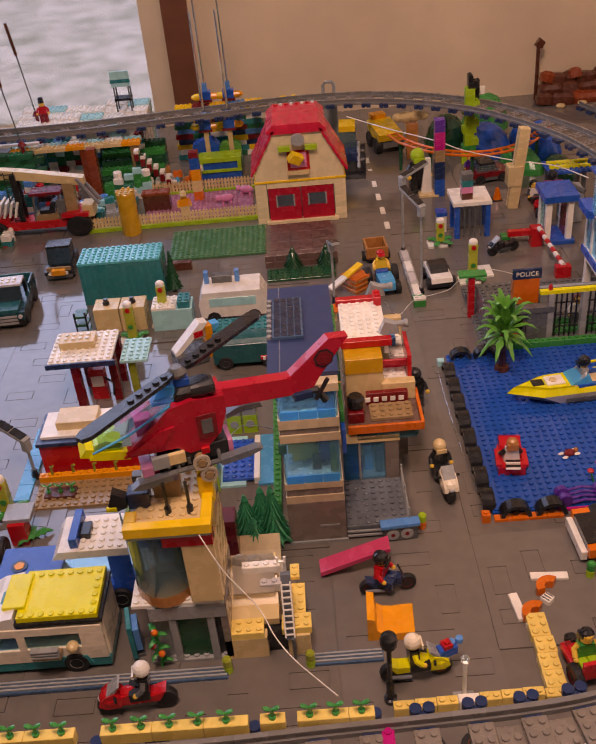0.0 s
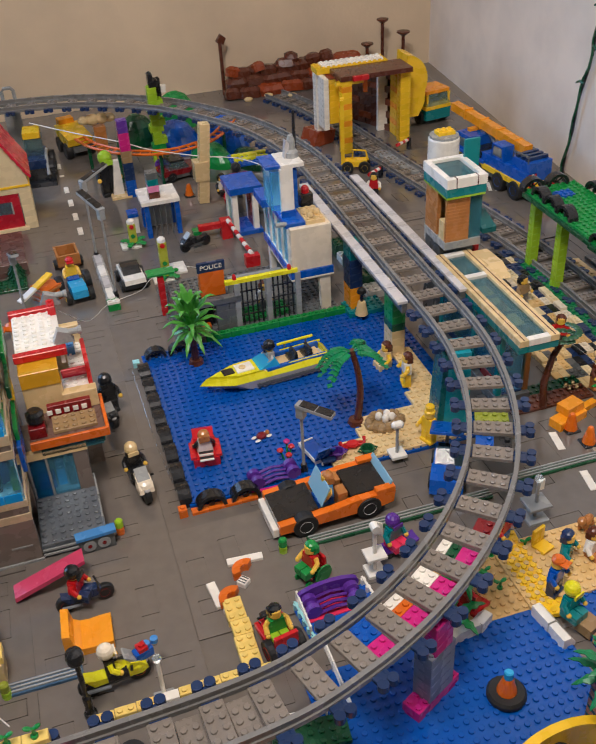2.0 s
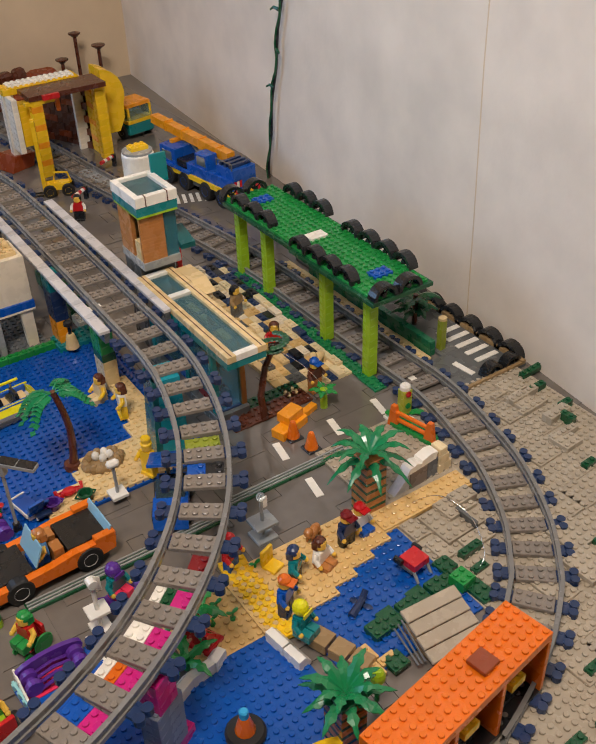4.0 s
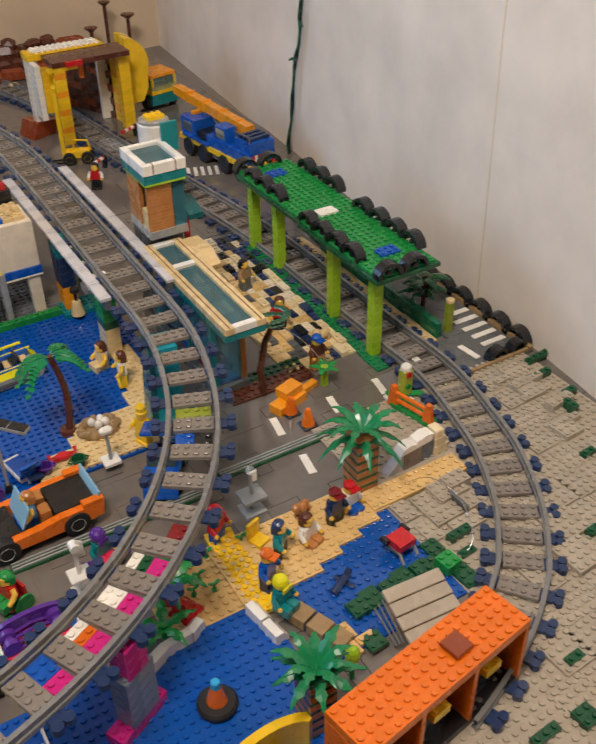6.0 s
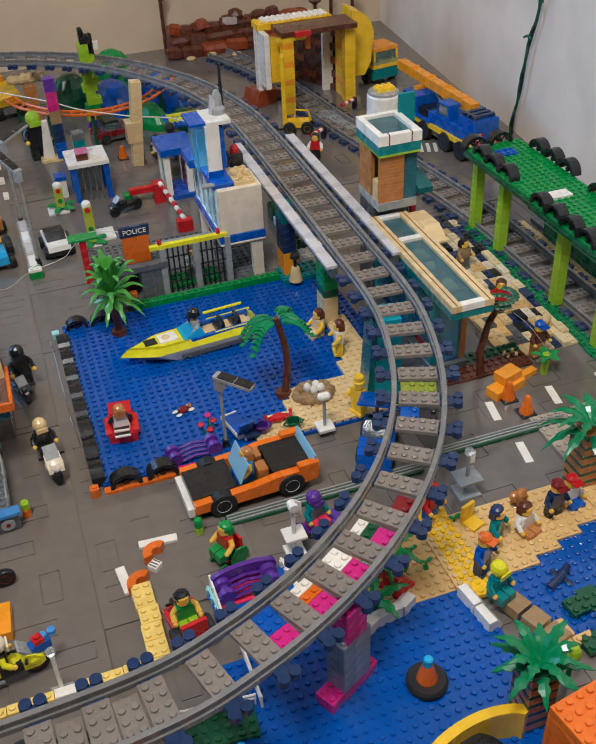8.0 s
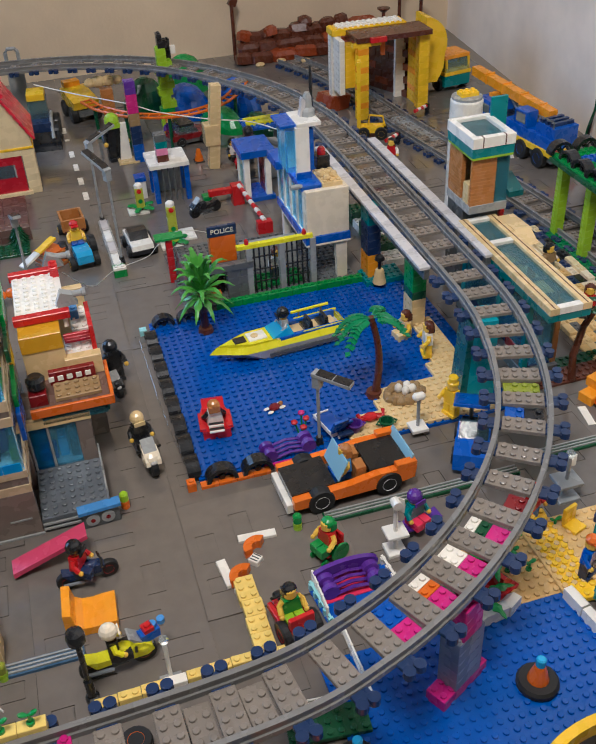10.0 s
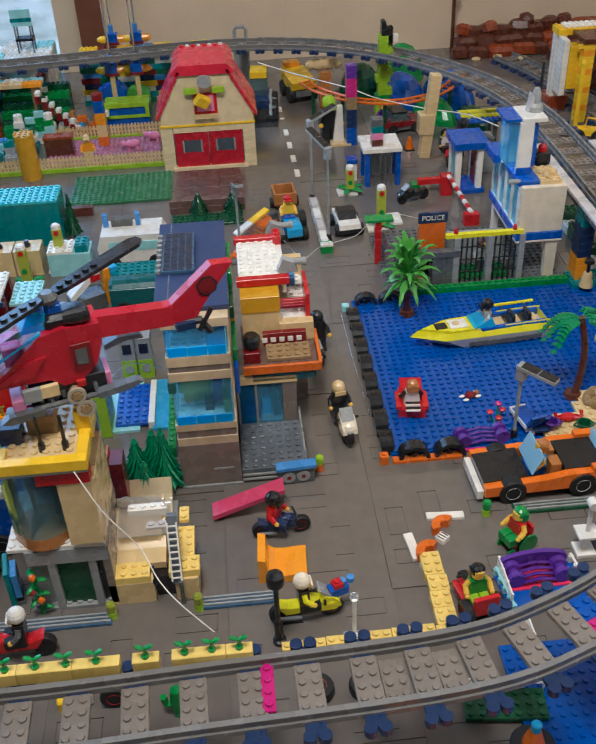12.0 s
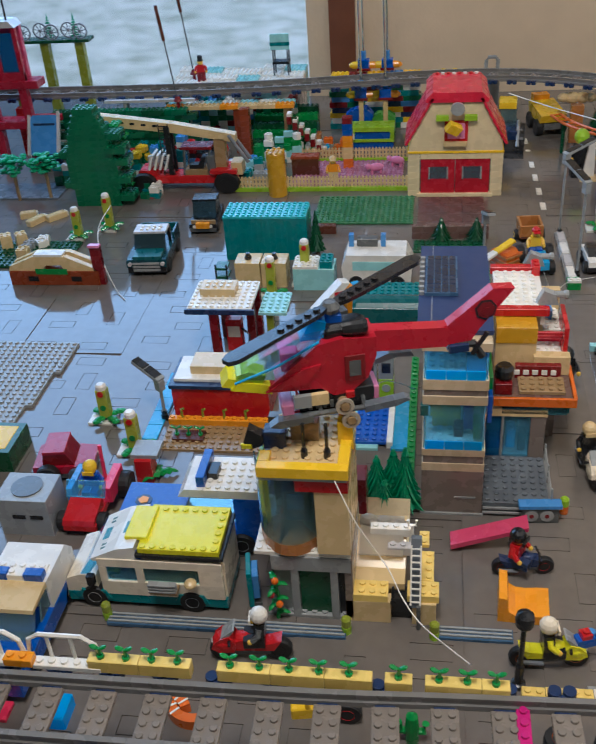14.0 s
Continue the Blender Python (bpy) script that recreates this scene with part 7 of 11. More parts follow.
part("arch", B().tube([(-0.010, 0, 0.094), (-0.010, 0, 0.112), (-0.006, 0, 0.118), (0.006, 0, 0.118), (0.010, 0, 0.112), (0.010, 0, 0.094)], 0.0032, 7), "ltgray", ar)

# far left
rt = thing("red_lift_tower", "tall red toy lift tower with blue windows", "toy tower", -0.932, 0.835)
for x in (0, 0.060):
    box_part("leg", rt, "carmine", x, 0, 0, x + 0.014, 0.014, 0.150)
for z in (0.070, 0.138):
    box_part("deck", rt, "carmine", -0.010, -0.004, z, 0.098, 0.03, z + 0.012)
box_part("cross_beam", rt, "carmine", 0.074, 0.002, 0.082, 0.125, 0.010, 0.092)
box_part("cabin_back", rt, "rose", 0.0, 0.020, 0.150, 0.076, 0.030, 0.235)
for x in (0.0, 0.034, 0.070):
    box_part("cabin_post", rt, "carmine", x, 0, 0.150, x + 0.007, 0.008, 0.235)
for x in (0.007, 0.041):
    part("cabin_window", B().box(x, 0.003, 0.164, x + 0.028, 0.005, 0.226), "clear_blue_deep", rt, "blue window")
box_part("cabin_sill", rt, "carmine", 0.0, -0.001, 0.150, 0.077, 0.009, 0.164)
part("cabin_roof", B().prism([(-0.002, 0.235), (0.078, 0.235), (0.070, 0.245), (0.008, 0.247)], -0.002, 0.032), "pale", rt, "pale rounded roof")
for x in (0.050, 0.062):
    part("rod", B().cyl(x, 0.01, 0.245, 0.300, 0.0016), "black", rt)
og = thing("wheel_bridge", "olive-legged toy bridge with spoked wheels and pines", "toy bridge", -0.985, 1.06)
for x in (0.0, 0.068, 0.136):
    box_part("leg", og, "olive", x, 0, 0, x + 0.016, 0.016, 0.158, "olive leg")
box_part("deck", og, "dkgreen", -0.03, -0.008, 0.158, 0.168, 0.024, 0.163)
for k in range(7):
    wx, wy = -0.012 + k * 0.0275, (-0.004, 0.010)[k % 2]
    w = part("wheel", B().lathe([(0.0122, -0.0014), (0.0142, -0.0014), (0.0142, 0.0014), (0.0122, 0.0014), (0.0122, -0.0014)], wx, wy, 0.177, 20, "y"), "steel", og)
    for q in range(4):
        a = radians(q * 45 + 10 * k)
        part("spoke", B().tube([(wx - 0.0125 * math.cos(a), wy, 0.177 - 0.0125 * math.sin(a)), (wx + 0.0125 * math.cos(a), wy, 0.177 + 0.0125 * math.sin(a))], 0.0007, 5), "steel", w)
    part("hub", B().lathe([(0.0026, -0.002), (0.0026, 0.002)], wx, wy, 0.177, 8, "y"), "steel", w)
for x in (0.091, 0.141):
    b = B().cyl(x, 0.004, 0.163, 0.209, 0.0013, 0.0004, 6)
    for k in range(8):
        for q in range(6):
            a, d = q * 1.047 + k * 0.5, 0.0105 * (1 - k / 9)
            b.tube([(x, 0.004, 0.170 + k * 0.0046), (x + d * math.cos(a), 0.004 + d * math.sin(a), 0.168 + k * 0.0046)], 0.0013, 4, 0.0005)
    part("pine", b, "pinegreen", og)
tr = thing("brick_tree", "big dark green stepped toy brick tree", "toy tree", -0.698, 0.690)
r = random.Random(6)
z = 0.0
for k, w in enumerate((9, 9, 9, 10, 10, 10, 10, 10, 9, 9, 8, 8, 7, 6, 5, 4)):
    brick(tr, -w * S / 2, -0.028, z, w, max(3, int(w * 0.6)), BH, "forest", True)
    z += BH
for k, w in ((1, 3), (4, 3), (7, 3), (9, 3), (11, 2)):
    brick(tr, 0.026, -0.034 + 0.004 * (k % 3), k * BH, w + 1, 4, BH, "forest", True, "branch")
    brick(tr, 0.024, 0.004, (k + 1) * BH, w, 3, PH, "green", True, "branch")
for k, w in ((3, 2), (8, 2)):
    brick(tr, -0.052, -0.024, k * BH, w, 4, BH, "forest", True, "branch")
for x, y, h in ((-0.842, 0.690, 0.060), (-0.790, 0.694, 0.062)):
    t = thing("leafy_bush", "green toy bush of leaf plates", "toy bush", x, y, 0, 0, "leafy bushes")
    part("stem", B().cyl(0, 0, 0, h, 0.0028), "dktan", t)
    b = B()
    for k in range(60):
        a = r.uniform(0, 6.28)
        d = r.uniform(0.002, 0.025)
        b.ball(d * math.cos(a), d * math.sin(a) * 0.8, h + r.uniform(-0.012, 0.012), 0.0065, 0.0055, 0.0028, 7, 4)
    part("leaves", b, "pinegreen", t)
for x, y, a, n in ((-0.778, 0.600, 62, 4), (-0.752, 0.616, 50, 4), (-0.800, 0.622, 20, 3)):
    t = thing("tan_log", "pale tan toy log lying by the brick tree", "toy log", x, y, 0, a, "tan logs")
    part("log", B().soft(-n * S / 2, -0.006, 0, n * S / 2, 0.006, BH, 0.0012), "tan", t)
    part("end_cap", B().soft(n * S / 2 + 0.0002, -0.005, 0.001, n * S / 2 + 0.003, 0.005, BH - 0.001, 0.0006), "ivory", t)
sl = thing("gray_yard", "lilac gray smooth toy yard plates", "toy plate", -0.905, 0.690)
for i in range(4):
    brick(sl, i * 0.032, 0, 0, 4, 8, PH, "smokegray", False, "tile")
hw = thing("hedge_wall", "dark green stepped toy brick wall under the track", "toy wall", -0.836, 0.866)
for k in range(9):
    for i in range(6):
        brick(hw, i * 0.040 + (0.016 if k % 2 else 0), 0.004 * (k % 2), k * BH, 5, 2, BH, "forest" if (i + k) % 4 else "dkgreen", k == 8 or (i * 5 + k) % 4 == 0)
for x0, x1, y, m, lab in ((-0.770, -0.50, 0.972, "white", "white smooth tile row behind the track"), (-0.745, -0.585, 0.885, "pale", "pale smooth tile row before the track")):
    ts = thing("tile_row", lab, "toy tile", x0, y, 0.094, 0, "tile rows")
    for k in range(int((x1 - x0) / 0.032)):
        brick(ts, k * 0.032, 0, 0, 4, 1, PH * 1.4, m, False, "tile")
    for k in (1, int((x1 - x0) / 0.032) - 1):
        box_part("post", ts, "ltgray", k * 0.032, 0.002, -0.094, k * 0.032 + 0.006, 0.007, 0)
bp = thing("blue_slope", "bright blue toy water slope in a pale frame", "toy slide", -0.866, 0.806)
part("slope", B().prism([(0.004, 0.030), (0.030, 0.085), (0.030, 0.092), (0.0, 0.034)], 0.004, 0.052, "x"), "medblue", bp)
for x in (0.0, 0.052):
    part("side_rail", B().prism([(0.0, 0.028), (0.032, 0.090), (0.032, 0.098), (-0.004, 0.034)], x, x + 0.005, "x"), "pale", bp)
box_part("support", bp, "dkblue", 0.010, 0.022, 0, 0.048, 0.030, 0.080)


def heap(x, y, w, d, n, mats, seed, label, top=4):
    """A loose heap of small bricks, plates and round pieces, higher in the middle."""
    t = thing("brick_pile", label, "toy bricks", x, y, 0, 0, "brick piles")
    q = random.Random(seed)
    cells = {}
    for k in range(n):
        i, j = q.randrange(int(w / 0.016)), q.randrange(int(d / 0.016))
        lv = cells.get((i, j), 0)
        if lv >= top:
            continue
        cells[i, j] = lv + 1
        m = q.choice(mats)
        if q.random() < 0.15:
            part("round_brick", B().cyl(i * 0.016 + 0.008, j * 0.016 + 0.008, lv * BH, lv * BH + BH, 0.0072, n=12).cyl(i * 0.016 + 0.008, j * 0.016 + 0.008, lv * BH + BH, lv * BH + 0.0114, 0.0025, n=8), m, t)
        else:
            brick(t, i * 0.016, j * 0.016, lv * BH, 2, q.choice((1, 2)), BH, m, q.random() < 0.8, rz=q.choice((0, 0, 0, 8, -12)))
    return t


heap(-0.655, 0.800, 0.128, 0.064, 90, ["white", "medblue", "ltgray", "red", "white", "teal", "dkred", "black"], 21, "heap of white blue and red toy bricks", 6)
heap(-0.800, 0.742, 0.096, 0.048, 44, ["white", "teal", "pale", "medblue", "forest", "dkgray"], 22, "heap of pale and teal toy bricks", 4)
heap(-0.520, 0.752, 0.096, 0.080, 46, ["white", "teal", "aqua", "medblue", "forest", "ltgray"], 23, "heap of white and teal toy bricks", 4)
heap(-0.660, 0.952, 0.240, 0.032, 170, ["forest", "white", "teal", "aqua", "white", "medblue", "dkred", "forest"], 27, "long heap of white and green toy bricks under the track", 8)
heap(-0.480, 0.842, 0.080, 0.032, 34, ["forest", "white", "green", "aqua"], 24, "heap of green and white toy bricks", 5)
heap(-0.745, 0.790, 0.096, 0.064, 60, ["white", "medblue", "red", "teal", "pale", "yellow", "forest"], 26, "heap of mixed bright toy bricks by the wall", 4)
heap(-0.640, 0.690, 0.032, 0.032, 7, ["teal", "white", "forest"], 25, "few teal and white bricks by the tree", 3)
stk = thing("reach_stacker", "red toy container crane truck with a tan boom", "toy crane", -0.566, 0.734)
stk.scale = (1.27, 1.1, 1.04)
for x in (-0.056, 0.050):
    for s in (-1, 1):
        wheel(stk, x, s * 0.017, 0.016, 0.016, 0.012, "black")
box_part("chassis", stk, "red", -0.062, -0.014, 0.014, 0.060, 0.014, 0.026)
part("bonnet", B().prism([(-0.066, 0.026), (-0.036, 0.026), (-0.040, 0.034), (-0.060, 0.036)], -0.015, 0.015), "red", stk)
box_part("mudguard", stk, "red", 0.030, -0.020, 0.030, 0.064, 0.020, 0.036)
for k in range(4):
    b = B()
    b.tf = pose(-0.050 + k * 0.007, -0.015, 0.036, 0, 16, 0)
    part("grille_bar", b.soft(0, 0, 0, 0.003, 0.03, 0.024), "white", stk)
box_part("cab_floor", stk, "dktan", -0.004, -0.012, 0.026, 0.026, 0.012, 0.034)
part("cab_seat", B().prism([(0.002, 0.034), (0.020, 0.034), (0.024, 0.052), (0.018, 0.052), (0.014, 0.040), (0.002, 0.040)], -0.007, 0.007), "black", stk, "black seat")
for x in (-0.004, 0.028):
    for s in (-1, 1):
        part("cab_post", B().tube([(x, s * 0.011, 0.026), (x + 0.003, s * 0.010, 0.066)], 0.0016, 6), "dkgray", stk)
part("cab_glass", B().box(-0.003, -0.010, 0.036, -0.002, 0.010, 0.064), "clear_blue", stk)
box_part("cab_roof", stk, "dkred", -0.006, -0.013, 0.066, 0.034, 0.013, 0.070)
for s in (-1, 1):
    box_part("mast", stk, "black", -0.024, s * 0.008 - 0.003, 0.024, -0.017, s * 0.008 + 0.003, 0.100)
    part("ram", B().tube([(0.056, s * 0.008, 0.086), (0.078, s * 0.008, 0.044)], 0.0024, 7), "steel", stk)
box_part("rear_box", stk, "dkgray", 0.026, -0.012, 0.036, 0.036, 0.012, 0.056)
part("boom", B().prism([(-0.112, 0.104), (-0.012, 0.090), (0.064, 0.074), (0.064, 0.086), (-0.012, 0.104), (-0.112, 0.120)], -0.007, 0.007), "tan", stk, "long tan boom")
box_part("boom_post", stk, "dktan", 0.036, -0.007, 0.036, 0.050, 0.007, 0.080)
for k in range(5):
    box_part("boom_slot", stk, "black", -0.080 + k * 0.014, -0.0076, 0.106 - k * 0.002, -0.074 + k * 0.014, -0.007, 0.109 - k * 0.002, c=0.0002)
ladder(stk, -0.030, -0.010, 0.026, 0.012, 12, 0.0066, "black", 0)
box_part("counterweight", stk, "tan", 0.056, -0.012, 0.026, 0.070, 0.012, 0.045)


def small_car(x, y, rz, body, roof, label, glass_m="smoke", L=0.064, Wd=0.036, name="toy_car", h=0.030):
    t = thing(name, label, "toy car", x, y, 0, rz, "parked toy cars")
    for sx in (-1, 1):
        for s in (-1, 1):
            wheel(t, sx * L * 0.29, s * (Wd / 2 - 0.002), 0.008, 0.008, 0.006, "ltgray")
    box_part("chassis", t, "dkgray", -L / 2, -Wd / 2 + 0.001, 0.005, L / 2, Wd / 2 - 0.001, 0.011)
    part("body", B().prism([(-L / 2, 0.011), (L / 2, 0.011), (L / 2, 0.016), (L * 0.2, 0.0185), (-L / 2, 0.0195)], -Wd / 2, Wd / 2), body, t)
    part("cabin_glass", B().prism([(-L * 0.34, 0.0190), (L * 0.20, 0.0180), (L * 0.08, h - 0.002), (-L * 0.30, h - 0.002)], -Wd / 2 + 0.003, Wd / 2 - 0.003), glass_m, t)
    box_part("roof", t, roof, -L * 0.30, -Wd / 2 + 0.002, h - 0.002, L * 0.08, Wd / 2 - 0.002, h + 0.001)
    for s in (-1, 1):
        part("headlight", B().lathe([(0.0024, 0), (0.0024, 0.0015)], L / 2, s * Wd * 0.3, 0.0135, 8, "x"), "white", t)
        box_part("tail_light", t, "red", -L / 2 - 0.001, s * Wd * 0.3 - 0.003, 0.012, -L / 2, s * Wd * 0.3 + 0.003, 0.015, c=0.0002)
    return t


small_car(-0.508, 0.590, -88, "black", "black", "black toy car with a yellow number panel at the crossing", "dusk", 0.066, 0.040, "toy_car", 0.042)
ot = thing("number_panel", "yellow and brown toy panel on the car front", "toy panel", -0.506, 0.556, 0.012)
brick(ot, -0.010, -0.004, 0, 2.5, 1, BH * 0.8, "flame", False)
brick(ot, -0.018, 0.003, -0.003, 4.5, 0.5, BH * 1.3, "dktan", False)
pk = thing("toy_pickup", "dark teal and black toy pickup with a pale roof", "toy car", -0.556, 0.475, 0, 3, "parked toy cars")
for y in (-0.030, 0.030):
    for s in (-1, 1):
        wheel(pk, s * 0.024, y, 0.010, 0.010, 0.008, "dkgray", "x")
box_part("chassis", pk, "black", -0.026, -0.048, 0.006, 0.026, 0.048, 0.014)
part("body", B().prism([(-0.048, 0.014), (0.048, 0.014), (0.048, 0.026), (-0.046, 0.024)], -0.027, 0.027, "x"), "inkteal", pk)
box_part("bonnet", pk, "dkteal", -0.018, -0.046, 0.024, 0.020, -0.020, 0.0285, "teal bonnet")
for k in range(3):
    box_part("grille_bar", pk, "ltgray", -0.018, -0.0500, 0.009 + k * 0.0048, 0.018, -0.0482, 0.0118 + k * 0.0048, c=0.0002)
for s in (-1, 1):
    part("headlight", B().lathe([(0.0028, -0.0500), (0.0028, -0.0470)], s * 0.022, 0, 0.019, 9, "y"), "pale", pk)
part("windscreen", B().prism([(-0.020, 0.0260), (-0.018, 0.0260), (-0.008, 0.045), (-0.010, 0.045)], -0.021, 0.021, "x"), "dusk", pk)
box_part("seat", pk, "brown", -0.016, -0.006, 0.026, 0.016, 0.006, 0.040)
for s in (-1, 1):
    box_part("door_post", pk, "black", s * 0.0215 - 0.002, 0.008, 0.026, s * 0.0215 + 0.002, 0.014, 0.045)
box_part("roof", pk, "pale", -0.022, -0.010, 0.045, 0.022, 0.016, 0.048, "pale roof")
part("roof_studs", B().studs(-0.016, -0.006, 4, 2, 0.048), "white", pk)
for s in (-1, 1):
    box_part("tray_side", pk, "inkteal", s * 0.0255 - 0.0015, 0.014, 0.026, s * 0.0255 + 0.0015, 0.048, 0.036)
box_part("tailgate", pk, "dkteal", -0.024, 0.0455, 0.026, 0.024, 0.048, 0.036)
rbd = thing("red_board", "dark red upright toy board beside the arch", "toy board", -0.612, 0.404)
box_part("board", rbd, "dkred", -0.007, 0, 0, 0.007, 0.008, 0.054)
brick(rbd, -0.008, -0.002, 0.054, 2, 1, PH, "pink", False, "cap")
dg = thing("red_marker", "red tile on the far street", "toy tile", -0.640, 0.690)
brick(dg, 0, 0, 0, 3, 3, PH, "red", False, "tile")
ab = thing("arch_bridge", "tan toy arch over a brown footing", "toy bridge", -0.674, 0.412)
box_part("footing", ab, "rust", -0.062, -0.010, 0, 0.062, 0.014, 0.020)
box_part("deck_strip", ab, "green", -0.024, -0.0105, 0.016, 0.020, -0.010, 0.024)
for y in (-0.008, 0.0085):
    part("arch", B().prism([(-0.062, 0.020), (-0.060, 0.026), (-0.026, 0.040), (0.020, 0.040), (0.056, 0.024), (0.060, 0.020), (0.016, 0.020), (0.012, 0.028), (-0.010, 0.028), (-0.014, 0.020)], y, y + 0.008), "tan", ab, "tan arch")
brick(ab, -0.024, -0.008, 0.040, 5, 2, PH, "white", False, "cap")
# black patches on the solid footing stand for shaded holes
for x in (-0.036, 0.024):
    box_part("footing_hole", ab, "black", x, -0.0106, 0.006, x + 0.014, -0.0100, 0.013, c=0.0002)
rb = thing("rubble_park", "green studded park with pale toy rocks", "toy park", -0.84, 0.45)
for i in range(5):
    brick(rb, i * 0.032, 0, 0, 4, 10, PH, "dkgreen", True, "plate")
for k in range(9):
    brick(rb, r.uniform(0.01, 0.13), r.uniform(0.0, 0.07), PH, 2, 2, BH * r.choice((1, 2)), r.choice(["white", "tan", "ltgray"]), True, rz=r.uniform(0, 40))
for x, y, h in ((-0.690, 0.545, 0.050), (-0.652, 0.575, 0.058), (-0.508, 0.108, 0.046), (-0.462, 0.058, 0.050), (-0.338, 0.410, 0.063), (-0.376, 0.372, 0.058)):
    signal_tree(x, y, h, "olive toy signal post with green leaf plates")
street_lamp(-0.447, 0.112, 0.052, 150, "gray toy street lamp with a dark solar panel", 0.034)
studded("gray_plate", "pale gray studded baseplate on the glossy street", -0.862, 0.062, 35, 24, 0.0032, "ltgray", keep=lambda i, j: i < 34 - (24 - j) * 0.12)
yb = thing("yellow_tub", "yellow toy tub with a green rim", "toy tub", -0.640, 0.020)
box_part("wall", yb, "dkgreen", 0, 0, 0, 0.065, 0.048, 0.024)
box_part("inside", yb, "yellow", 0.006, 0.006, 0.0235, 0.059, 0.042, 0.0245)
ct = thing("container", "teal toy shipping container, lid paled for glare", "toy container", -0.456, 0.478)
box_part("body", ct, "teal", 0, 0, 0, 0.112, 0.046, 0.060)
for k in range(14):
    box_part("rib", ct, "teal", 0.003 + k * 0.0079, -0.0005, 0.004, 0.0065 + k * 0.0079, 0, 0.056, c=0.0002)
# lid and studs in a paler teal that holds the glare on top
brick(ct, -0.0004, -0.001, 0.060, 14, 6, PH, "cyan", True, "lid")
pine(-0.335, 0.500, 0, 0.062, 0.012, "slim dark green toy tree by the container", "dkgreen", 77)
wb = thing("twin_boxes", "two cream toy planters with black knobs", "toy box", -0.428, 0.400)
for k in range(2):
    o = box_part("box", wb, "tan", k * 0.034, 0, 0, k * 0.034 + 0.0325, 0.03, 0.034)
    part("knob", B().lathe([(0.0045, 0.034), (0.0045, 0.037), (0.003, 0.038), (0.003, 0.042)], k * 0.034 + 0.016, 0.014, 0, 12), "black", o)
tp = thing("tool_rack", "dark green toy rack beside the boxes", "toy rack", -0.452, 0.392)
for k in range(3):
    box_part("shelf", tp, "dkgreen", 0, 0, 0.004 + k * 0.012, 0.016, 0.02, 0.007 + k * 0.012)
for x in (0, 0.014):
    box_part("upright", tp, "black", x, 0, 0, x + 0.002, 0.003, 0.036)
wt = thing("white_teal_hut", "white and teal toy hut with studded roof", "toy hut", -0.352, 0.392)
box_part("wall", wt, "aqua", 0, 0, 0, 0.052, 0.032, 0.030)
brick(wt, 0, 0, 0.030, 4, 4, PH, "white", True, "roof_plate")
brick(wt, 0.034, 0.002, 0.030, 2, 3, BH, "teal", True, "roof_plate")
pl = thing("brown_planter", "brown toy planter in the garden", "toy planter", -0.345, 0.560)
box_part("box", pl, "brown", 0, 0, 0, 0.030, 0.010, 0.012)
cv = thing("cream_van", "rounded cream toy caravan roof behind the house", "toy caravan", -0.247, 0.420)
part("body", B().prism([(-0.042, 0.010), (0.042, 0.010), (0.044, 0.030), (0.036, 0.046), (-0.038, 0.046), (-0.044, 0.030)], -0.022, 0.022), "white", cv)
box_part("window", cv, "aqua", -0.030, -0.0226, 0.026, 0.030, -0.022, 0.038)
for s in (-1, 1):
    for x in (-0.026, 0.026):
        wheel(cv, x, s * 0.020, 0.009, 0.009, 0.007)
for x in (-0.036, 0.004):
    box_part("rack_post", cv, "medblue", x, 0.004, 0.046, x + 0.006, 0.012, 0.062)
box_part("roof_box", cv, "dkgray", -0.026, 0.004, 0.046, 0.0, 0.016, 0.056)
tt = thing("teal_truck", "teal toy rubbish truck with studded top", "toy truck", -0.228, 0.318)
box_part("body", tt, "dkteal", -0.040, -0.030, 0.008, 0.040, 0.030, 0.034)
brick(tt, -0.036, -0.012, 0.034, 9, 5, PH, "teal", True, "lid")
part("hopper", B().lathe([(0.014, -0.040), (0.016, -0.036), (0.016, 0.038), (0.014, 0.040)], 0, -0.014, 0.026, 18, "x"), "dkteal", tt)
box_part("bumper", tt, "red", 0.016, -0.0325, 0.012, 0.036, -0.030, 0.017)
for k in range(3):
    box_part("bumper_bar", tt, "white", 0.019 + k * 0.006, -0.033, 0.012, 0.022 + k * 0.006, -0.0325, 0.017, c=0.0002)
for s in (-1, 1):
    for x in (-0.026, 0.026):
        wheel(tt, x, s * 0.028, 0.009, 0.009, 0.007)
ld = thing("pink_loader", "white and red toy lifting arm with a clear screen", "toy loader", -0.290, 0.318, 0, 28)
part("arm", B().prism([(-0.030, 0.014), (0.010, 0.044), (0.016, 0.050), (0.006, 0.052), (-0.030, 0.022)], -0.007, 0.007), "white", ld)
box_part("red_tag", ld, "red", -0.004, -0.0076, 0.034, 0.008, -0.007, 0.042)
box_part("base", ld, "dkgray", -0.030, -0.012, 0, 0.010, 0.012, 0.018)
for x, m in ((0.012, "flame"), (0.022, "azure")):
    box_part("block", ld, m, x, -0.006, 0.0, x + 0.009, 0.006, 0.044)
